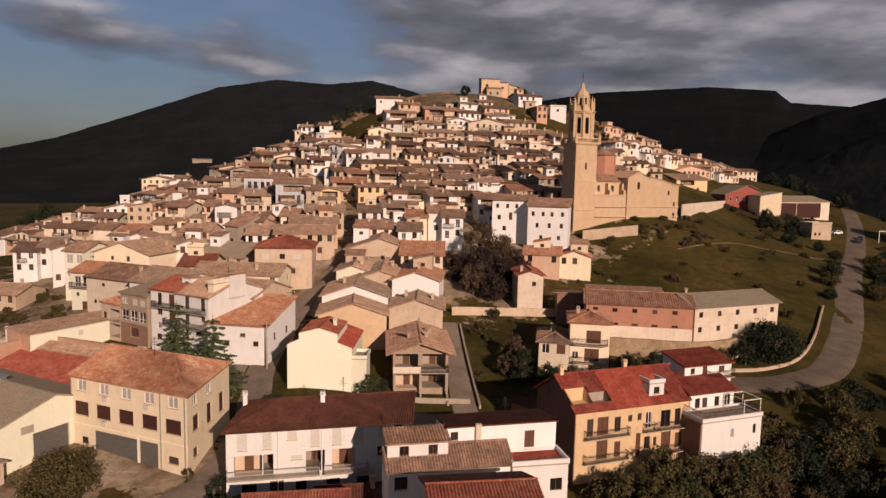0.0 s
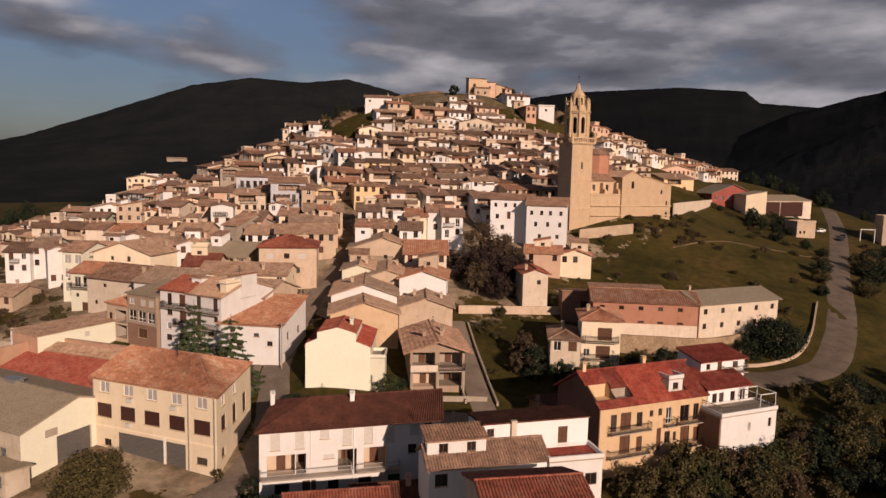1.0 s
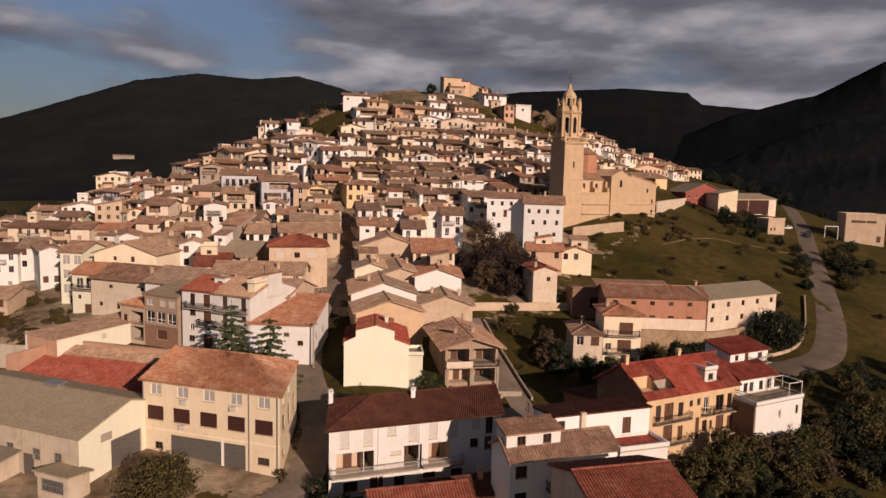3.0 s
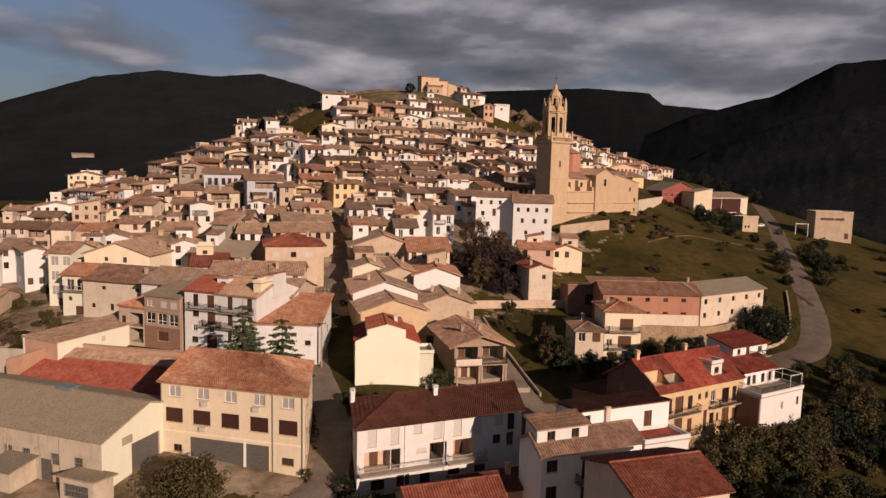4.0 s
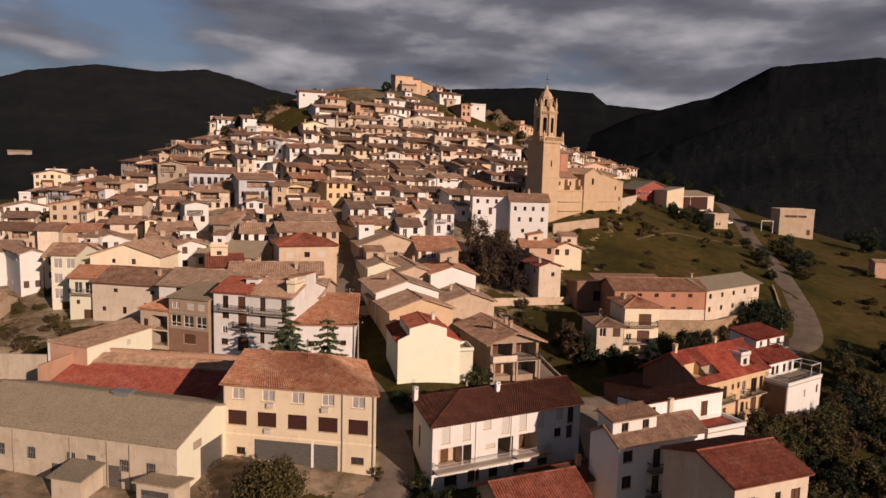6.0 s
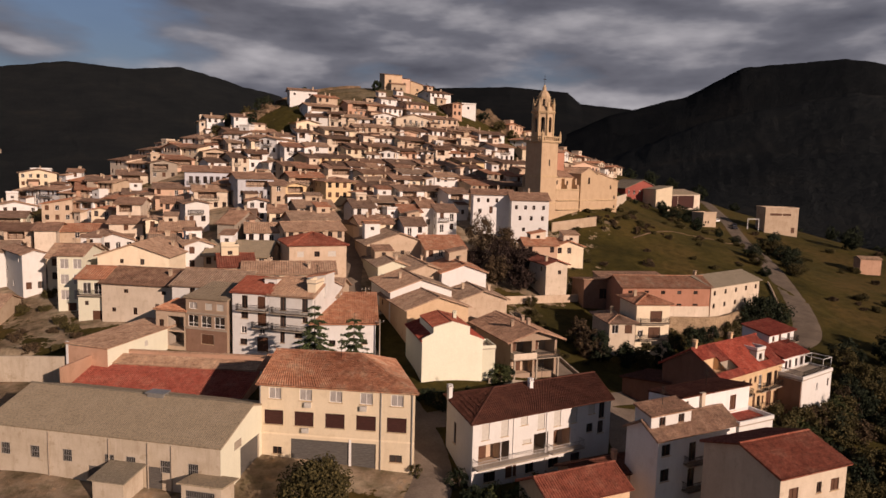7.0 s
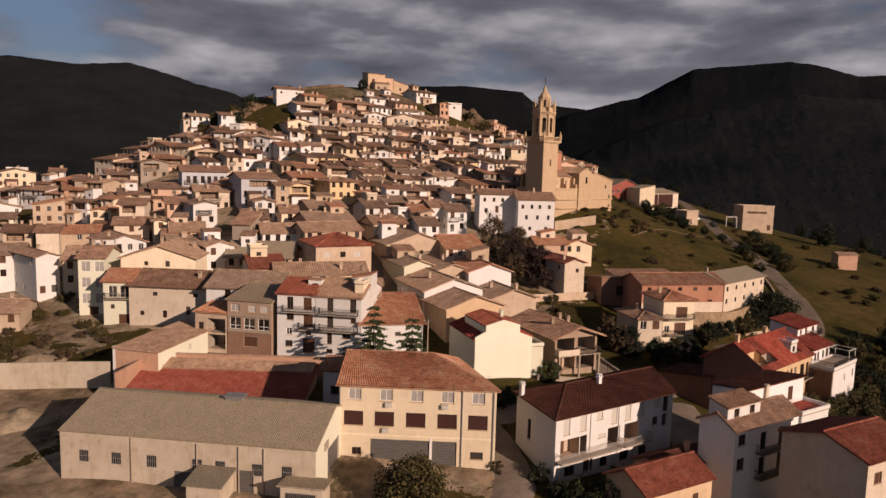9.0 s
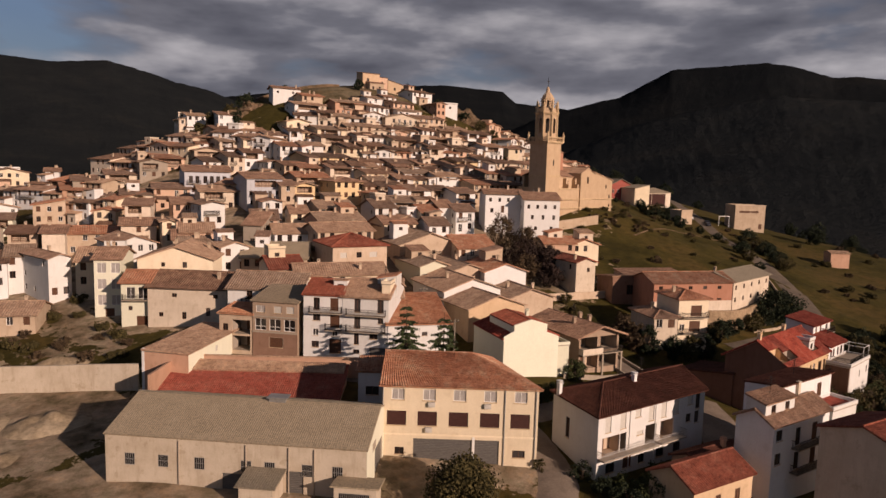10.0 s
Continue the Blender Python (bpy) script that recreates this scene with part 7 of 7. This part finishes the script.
car(143.0, 236.0, 60, CAR_DARK, "dark car parked beside the road")
car(137.0, 240.0, 20, CAR_WHITE, "white car parked beside the road")


def rock(x, y, z, sx, sy, sz, seed, label="brown weathered rock outcrop on the hilltop"):
    """A cliffy outcrop: a lump broken by noise."""
    bm = bmesh.new()
    bmesh.ops.create_icosphere(bm, subdivisions=4, radius=1.0)
    for v in bm.verts:
        p = v.co * 2.2 + Vector((seed, 0, 0))
        k = 1 + 0.28 * noise.noise(p) + 0.12 * noise.noise(p * 3.1) + 0.10 * (math.floor(v.co.z * 4 + noise.noise(p * 0.8)) % 2)
        v.co = Vector((v.co.x * sx * k, v.co.y * sy * k, v.co.z * sz * k))
    ob = tagged(new("rock", finish("rock", bm, OUTCROP)), label, "rock", "summit rocks")
    ob.matrix_world = pose(x, y, z, 0, 0, seed * 40)


rock(-42, 291, 51, 8, 5, 5, 1)
rock(-36, 300, 55, 9, 6, 5.0, 2)
rock(-50, 298, 48, 7, 5, 5, 3)
rock(56, 300, 55, 9, 7, 7, 4)
rock(64, 296, 48, 8, 7, 7, 5)
wall_run("ruin_wall", [(-34, 306), (-16, 313), (4, 320)], 2.0, 1.2, 1.4, OUTCROP, "ruined stone wall along the hilltop")


def mound(x, y, r, h, seed):
    """A heap of dug earth on the waste ground."""
    bm = bmesh.new()
    n = 26
    grid = [[bm.verts.new((r * (i / n * 2 - 1), r * (j / n * 2 - 1), -0.3)) for i in range(n + 1)] for j in range(n + 1)]
    for row in grid:
        for v in row:
            d = math.hypot(v.co.x, v.co.y * 1.4) / r
            v.co.z += max(0.0, 1 - d) ** 0.8 * h * (1 + 0.5 * noise.noise((v.co.x * 0.5 + seed, v.co.y * 0.5, 0))) + 0.12 * noise.noise((v.co.x * 2, v.co.y * 2, seed))
            w = Matrix.Rotation(seed, 3, "Z") @ v.co
            v.co.z += land(x + w.x, y + w.y) - land(x, y)
    for j in range(n):
        for i in range(n):
            bm.faces.new((grid[j][i], grid[j][i + 1], grid[j + 1][i + 1], grid[j + 1][i]))
    ob = tagged(new("earth_mound", finish("earth_mound", bm, EARTH, True)), "heap of pale dug earth on the waste ground", "mound", "earth heaps")
    ob.matrix_world = Matrix.Translation((x, y, land(x, y))) @ Matrix.Rotation(seed, 4, "Z")


for i, (x, y, r, h) in enumerate(((-84, 107, 6, 1.8), (-92, 109, 5, 1.3), (-97, 101, 6, 1.5), (-88, 98, 4, 0.8), (-103, 112, 5, 1.4), (-86, 128, 6, 1.6), (-96, 130, 6, 1.4))):
    mound(x, y, r, h, i * 1.3)


def utility_pole(x, y, h):
    bm = bmesh.new()
    prism(bm, circle(0.13, 10), -0.6, h, top=0.6)
    pole = tagged(new("utility_pole", finish("utility_pole", bm, CONCRETE)), "thin grey concrete utility pole beside the street", "pole", "utility poles")
    pole.matrix_world = pose(x, y, land(x, y))
    bm = bmesh.new()
    box(bm, -0.7, -0.05, h - 0.5, 0.7, 0.05, h - 0.4)
    part("crossarm", finish("crossarm", bm, IRON), pole)
    for u in (-0.6, 0, 0.6):
        bm = bmesh.new()
        prism(bm, circle(0.05, 6, u, 0), h - 0.4, h - 0.15)
        part("insulator", finish("insulator", bm, SHUTTER), pole)


for x, y, h in ((-27.2, 105.4, 7.5), (-26.8, 121.0, 7.5)):
    utility_pole(x, y, h)


# ---- trees and shrubs ----
def limbs(bm, base, top, r0, r1, n=7):
    a, b = Vector(base), Vector(top)
    ax = (b - a).normalized()
    s = ax.orthogonal().normalized()
    t = ax.cross(s)
    prev = None
    for k in range(4):
        p, r = a.lerp(b, k / 3), r0 + (r1 - r0) * k / 3
        ring = [bm.verts.new(p + s * (r * math.cos(2 * math.pi * i / n)) + t * (r * math.sin(2 * math.pi * i / n))) for i in range(n)]
        if prev:
            for i in range(n):
                bm.faces.new((prev[i], prev[(i + 1) % n], ring[(i + 1) % n], ring[i]))
        prev = ring
    bm.faces.new(prev)


def leaf_mesh(name, spots, size, per, mat, rnd, flat=1.0):
    """Many small leaf cards in clumps round the given spots (place, radius)."""
    verts, faces = [], []
    for c, rad in spots:
        for _ in range(per):
            d = Vector((rnd.gauss(0, 1), rnd.gauss(0, 1), rnd.gauss(0, 1))).normalized() * rad * rnd.random() ** 0.45
            d.z *= flat
            p = Vector(c) + d
            n = (d.normalized() + Vector((rnd.gauss(0, 0.7), rnd.gauss(0, 0.7), rnd.gauss(0.3, 0.7)))).normalized()
            u = n.orthogonal().normalized()
            u.rotate(Matrix.Rotation(rnd.uniform(0, 6.28), 3, n))
            v = n.cross(u)
            s = size * rnd.uniform(0.6, 1.3)
            k = len(verts)
            verts += [p - u * s * 0.5, p + v * s * 0.32, p + u * s * 0.5, p - v * s * 0.32]
            faces.append((k, k + 1, k + 2, k + 3))
    me = bpy.data.meshes.new(name)
    me.from_pydata(verts, [], faces)
    me.materials.append(mat)
    return me


def tree(name, x, y, z, h, r, mat, seed, clumps=40, per=60, size=0.4, low=0.25, label="", group="trees", squash=1.0):
    """Trunk with limbs and an uneven crown of leaf clumps."""
    rnd = random.Random(seed)
    thing = tagged(new(name), label, "bush" if name == "bush" else "tree", group)
    thing.matrix_world = pose(x, y, z)
    spots = []
    for _ in range(clumps):
        a, u = rnd.uniform(0, 6.283), rnd.uniform(-1, 1)
        k = rnd.uniform(0.55, 1.0)
        w = math.sqrt(1 - u * u) * r * k * rnd.uniform(0.75, 1.1)
        cz = h * (low + (1 - low) / 2) + u * h * (1 - low) / 2 * k * squash
        spots.append(((w * math.cos(a), w * math.sin(a), cz), r * rnd.uniform(0.2, 0.36)))
    bm = bmesh.new()
    limbs(bm, (0, 0, -0.5), (0.1 * r, 0.05 * r, h * 0.6), 0.035 * h + 0.05, 0.02 * h)
    for c, rad in spots[:9]:
        limbs(bm, (0.03 * r, 0.02 * r, h * rnd.uniform(0.2, 0.5)), c, 0.016 * h, 0.006 * h, 5)
    part("trunk", finish("trunk", bm, BARK), thing)
    part("crown", leaf_mesh("crown", spots, size, per, mat, rnd), thing)
    return thing


def conifer(x, y, z, h, r, seed, label):
    """A spruce: whorls of drooping boughs with needle sprays, open between them."""
    rnd = random.Random(seed)
    thing = tagged(new("conifer"), label, "tree", "conifers")
    thing.matrix_world = pose(x, y, z)
    bm = bmesh.new()
    limbs(bm, (0, 0, -0.5), (0, 0, h * 0.98), 0.2, 0.03)
    spots = []
    layers = int(h / 1.0)
    for i in range(layers):
        s = i / layers
        zz = h * (0.06 + 0.92 * s)
        reach = r * (1 - s) ** 0.85 * rnd.uniform(0.8, 1.1) + 0.15
        n = max(4, int(9 * (1 - s) + 3))
        for k in range(n):
            a = 6.283 * k / n + rnd.uniform(-0.25, 0.25) + i
            ln = reach * rnd.uniform(0.75, 1.1)
            tip = (ln * math.cos(a), ln * math.sin(a), zz - ln * 0.24)
            if ln > 0.7:
                limbs(bm, (0, 0, zz), tip, 0.04, 0.015, 4)
            m = max(2, int(ln / 0.34))
            for q in range(1, m + 1):
                f = q / m
                spots.append(((tip[0] * f, tip[1] * f, zz + (tip[2] - zz) * f - 0.05), 0.42))
    part("trunk", finish("trunk", bm, BARK), thing)
    part("crown", leaf_mesh("crown", spots, 0.40, 14, LEAF_SPRUCE, rnd, 0.35), thing)
    return thing


tree("tree", -40.6, 70.6, -0.6, 5.7, 4.0, LEAF_OLIVE, 5, 110, 95, 0.34, 0.08, "round olive-green tree before the garages")
conifer(-38.0, 97.4, land(-38.0, 97.4), 14.2, 5.2, 2, "dark green spruce beside the white house")
conifer(-32.6, 96.6, land(-32.6, 96.6), 12.4, 5.0, 3, "dark green spruce beside the street")
tree("tree", 60.0, 122.6, 2.6, 7.6, 5.0, LEAF_DARK, 8, 110, 80, 0.42, 0.06, "dense dark round tree beside the road")
tree("bush", -24.2, 73.0, -1.0, 2.6, 1.6, LEAF_DARK, 11, 30, 50, 0.25, 0.0, "dark garden bush beside the white terrace", "bushes")
for i, (x, y, s) in enumerate(((-21.5, 68.8, 1.5), (-18, 69.3, 1.3), (-14.5, 69.9, 1.6), (-11, 70.6, 1.6), (-7.5, 71.5, 1.5))):
    tree("bush", x, y, -1.2, 2.2 * s * 0.8, 1.3 * s, LEAF_GREEN, 20 + i, 26, 50, 0.28, 0.0, "green hedge bush before the white terrace", "bushes")
for i, (x, y, s) in enumerate(((-22.6, 66.6, 1.5), (-19.6, 66.4, 1.8), (-23.6, 69.4, 1.4), (-9, 69.2, 1.7), (-6.4, 69.6, 1.5), (-13, 68.2, 1.5))):
    tree("bush", x, y, -1.4, 2.0 * s, 1.3 * s, (LEAF_DARK, LEAF_GREEN)[i % 2], 140 + i, 30, 50, 0.28, 0.0, "dark garden shrub before the white terrace", "bushes")
for i, (x, y, s) in enumerate(((-21.4, 90.6, 1.5), (-19.4, 91.4, 1.2), (-23.0, 92.6, 1.1), (-17.0, 92.4, 1.0))):
    tree("bush", x, y, land(x, y) - 0.2, 2.0 * s, 1.3 * s, (LEAF_DARK, LEAF_GREEN)[i % 2], 160 + i, 30, 50, 0.26, 0.0, "dark garden bush below the pale yellow house", "bushes")
tree("bush", -28.6, 75.4, -0.2, 1.9, 0.9, LEAF_OLIVE, 31, 22, 40, 0.22, 0.0, "clipped bush at the corner of the cream block", "bushes")
tree("bush", -10.2, 97.0, 3.2, 3.2, 1.9, LEAF_GREEN, 32, 36, 60, 0.26, 0.0, "grey-green bush at the pale yellow house", "bushes")
tree("bush", -8.6, 98.2, 3.0, 2.6, 1.4, LEAF_DARK, 33, 30, 60, 0.26, 0.0, "dark bush before the unfinished house", "bushes")
for i, (x, y, h, r, k) in enumerate(((8.5, 161.5, 10.5, 4.2, 1), (12.5, 157, 9, 4.0, 1), (9, 150, 8.5, 4.0, 0), (14, 148, 7.5, 3.8, 0), (6.5, 144, 6.5, 3.0, 1), (17, 152, 6.0, 3.2, 0), (11, 141, 5.5, 3.0, 0))):
    tree("tree", x, y, land(x, y), h, r, (LEAF_PLUM, LEAF_BROWN)[k], 40 + i, 60, 60, 0.42, 0.1, ("dark plum-coloured tree among the houses", "bare brownish autumn tree among the houses")[k])

# shared kinds, copied about
kinds = [tree("tree", 22, 76, land(22, 76) - 0.3, 5.5, 2.8, LEAF_OLIVE, 60, 60, 60, 0.36, 0.05, "olive-green tree on the dark slope", "slope trees"),
         tree("tree", 29, 77, land(29, 77) - 0.3, 4.6, 2.6, LEAF_GREEN, 61, 55, 60, 0.36, 0.02, "dense green tree on the dark slope", "slope trees"),
         tree("tree", 36, 80, land(36, 80) - 0.3, 5.0, 2.4, LEAF_DARK, 62, 55, 55, 0.36, 0.05, "dark tree on the dark slope", "slope trees"),
         tree("bush", 44, 86, land(44, 86) - 0.2, 2.4, 2.0, LEAF_OLIVE, 63, 34, 50, 0.34, 0.0, "low olive bush on the slope", "slope bushes"),
         tree("bush", 47, 90, land(47, 90) - 0.2, 1.8, 1.7, LEAF_BROWN, 64, 30, 45, 0.32, 0.0, "low brown bush on the slope", "slope bushes")]
rnd = random.Random(77)


def scatter(n, x0, x1, y0, y1, pick, lo, hi, avoid=None):
    """Copies of the shared kinds over a stretch of the plan."""
    done = 0
    while done < n:
        x, y = rnd.uniform(x0, x1), rnd.uniform(y0, y1)
        if avoid and avoid(x, y):
            continue
        s = rnd.uniform(lo, hi)
        copy_thing(kinds[rnd.choice(pick)], Matrix.Translation((x, y, land(x, y) - 0.25)) @ Matrix.Rotation(rnd.uniform(0, 6.28), 4, "Z") @ Matrix.Diagonal((s, s, s * rnd.uniform(0.85, 1.2), 1)))
        done += 1


def near_road(x, y):
    pts = ((175, 300), (153, 257), (128, 214), (103, 174), (87, 146), (76, 129), (68, 119.5), (59, 114.8), (48, 113.2), (36, 111))
    for (ax, ay), (bx, by) in zip(pts, pts[1:]):
        t = max(0, min(1, ((x - ax) * (bx - ax) + (y - ay) * (by - ay)) / ((bx - ax) ** 2 + (by - ay) ** 2)))
        if math.hypot(x - ax - t * (bx - ax), y - ay - t * (by - ay)) < 6.5:
            return True
    return False


def built_right(x, y):
    return near_road(x, y) or (y > 79 + (x - 15) * 0.38 - 2 and x < 42 and y < 100 + (x - 15) * 0.38) or (x < 18 and y > 60)


scatter(120, 17, 62, 54, 96, (0, 0, 3, 4, 2), 0.5, 1.05, built_right)
scatter(190, 46, 150, 50, 112, (0, 0, 2, 2, 3, 4), 0.6, 1.4, near_road)
scatter(40, 85, 200, 120, 215, (3, 4, 3, 2), 0.5, 1.2, near_road)
for i, (x, y, s) in enumerate(((97, 171, 0.9), (93, 164, 0.7), (108, 190, 0.8), (113, 198, 0.6), (88, 155, 0.6), (118, 186, 1.1), (124, 192, 1.3), (129, 200, 1.2), (114, 178, 1.0), (134, 206, 0.7), (121, 180, 1.0), (138, 198, 0.7), (107, 166, 0.9), (101, 158, 0.8), (131, 188, 1.0), (127, 240, 1.0), (118, 236, 1.1), (111, 231, 1.0), (104, 222, 0.8), (108, 226, 0.9))):
    copy_thing(kinds[(2, 0, 3, 2)[i % 4]], Matrix.Translation((x, y, land(x, y) - 0.3)) @ Matrix.Rotation(i * 1.7, 4, "Z") @ Matrix.Diagonal((s * 1.3, s * 1.2, s, 1)))
scatter(26, 52, 118, 138, 205, (3, 4), 0.4, 0.9, near_road)
scatter(12, 6, 16, 102, 134, (3, 3, 0), 0.35, 0.65)
scatter(10, 26, 50, 150, 176, (3, 4), 0.4, 0.8)
for i, (x, y, h, r) in enumerate(((13.2, 108.5, 6.0, 2.3), (17.0, 106.6, 4.9, 2.0), (20.6, 106.0, 5.0, 2.0), (24.6, 106.4, 5.0, 2.0), (13.0, 112.0, 5.0, 1.9), (12.4, 115.4, 5.2, 2.0), (11.0, 109.6, 4.6, 2.0), (29.5, 110.5, 4.8, 2.0), (32, 114, 4.0, 2.2), (37, 115.5, 4.2, 2.3), (42, 117, 4.0, 2.3), (49, 118.5, 4.4, 2.3), (54.5, 120.6, 4.6, 2.3))):
    tree("tree", x, y, land(x, y) - 0.3, h, r, (LEAF_BROWN if 3 < i < 7 else (LEAF_DARK, LEAF_DARK, LEAF_OLIVE)[i % 3]), 120 + i, 44, 55, 0.34, 0.02, "brown autumn shrub beside the villa" if 3 < i < 7 else "dark garden tree below the villa", "garden trees")
scatter(30, -100, -72, 127, 158, (3, 4, 4), 0.35, 0.9)
scatter(12, -110, -74, 122, 142, (3, 4, 3), 0.4, 0.9)
scatter(6, 36, 70, 178, 196, (3,), 0.4, 0.7, lambda x, y: y > 181 + (x - 36) * 0.38)


def woods(name, label, stretches, kind):
    """Far trees that nobody could count, joined into one mass of leaves."""
    crown = [c for c in kinds[kind].children if c.name.startswith("crown")][0].data
    co = np.empty(len(crown.vertices) * 3)
    crown.vertices.foreach_get("co", co)
    co = co.reshape(-1, 3)
    faces = np.array([p.vertices[:] for p in crown.polygons])
    vs, fs, k = [], [], 0
    for n, x0, x1, y0, y1, lo, hi in stretches:
        for _ in range(n):
            x, y, q, a = rnd.uniform(x0, x1), rnd.uniform(y0, y1), rnd.uniform(lo, hi), rnd.uniform(0, 6.28)
            turn = np.array(((math.cos(a), math.sin(a), 0), (-math.sin(a), math.cos(a), 0), (0, 0, rnd.uniform(0.85, 1.2))))
            vs.append(co @ turn * q + np.array((x, y, land(x, y) - 0.25)))
            fs.append(faces + k * len(co))
            k += 1
    me = bpy.data.meshes.new(name)
    me.from_pydata(np.concatenate(vs).tolist(), [], np.concatenate(fs).tolist())
    me.materials.append(crown.materials[0])
    return tagged(new(name, me), label, "trees", kind="stuff")


woods("far_woods", "dark scattered trees on the far slopes", ((34, 150, 300, 200, 420, 0.8, 1.8), (22, -260, -140, 150, 420, 0.8, 1.8), (30, -225, -165, 265, 350, 1.1, 2.0)), 2)

for i, (x, y, h) in enumerate(((32, 302, 7.0), (46, 304, 5.0), (52, 306, 5.5), (-22, 308, 4.0), (8, 300, 5.0))):
    tree("tree", x, y, land(x, y) - 0.3, h, h * 0.42, LEAF_DARK, 90 + i, 40, 40, 0.5, 0.1, "dark evergreen tree on the hilltop")
for i, (x, y, h) in enumerate(((-40, 296, 6.5), (-46, 290, 6.0), (-37, 303, 5.0), (-52, 288, 5.5), (-44, 282, 5.0), (-57, 284, 4.5), (55, 294, 5.0), (60, 288, 5.5), (53, 301, 4.5), (64, 283, 4.5))):
    tree("tree", x, y, land(x, y) - 0.3, h, h * 0.5, (LEAF_DARK, LEAF_OLIVE)[i % 2], 190 + i, 40, 40, 0.5, 0.05, "dark scrubby tree on the summit slope", "summit trees")
scatter(26, 36, 74, 176, 200, (3, 4, 4), 0.3, 0.75, lambda x, y: y > 183 + (x - 36) * 0.40)
scatter(24, 100, 150, 205, 252, (3, 4, 2), 0.4, 1.0, near_road)
scatter(16, -150, -100, 122, 150, (3, 4, 0), 0.5, 1.1)
for i, (x, y, h) in enumerate(((1, 158, 4.0), (5, 155, 4.5), (3, 150, 3.6), (-1, 162, 3.2), (16, 161, 4.2))):
    tree("tree", x, y, land(x, y) - 0.3, h, h * 0.6, LEAF_PLUM, 210 + i, 44, 45, 0.4, 0.05, "low plum-coloured tree among the houses")
for i, (x, y, top) in enumerate(((19.5, 77.6, 0.6), (23.0, 78.4, 1.0), (26.5, 79.6, 0.8), (29.5, 80.4, 1.6), (32.0, 81.0, 2.4), (34.6, 81.6, 2.2), (37.4, 82.6, 2.0), (40.2, 83.6, 2.4), (43.0, 85.0, 2.0), (45.5, 87.0, 2.2), (21.0, 75.4, -0.8), (28.0, 77.0, -0.4), (35.0, 78.6, -0.2), (41.0, 80.4, 0.0))):
    g = land(x, y) - 0.3
    tree("tree", x, y, g, max(2.5, top - g), 2.3, (LEAF_OLIVE, LEAF_BROWN, LEAF_OLIVE, LEAF_GREEN)[i % 4], 230 + i, 50, 50, 0.34, 0.02, ("overgrown olive tree below the white end house", "brownish autumn tree below the mustard row")[i % 4 == 1], "slope trees")
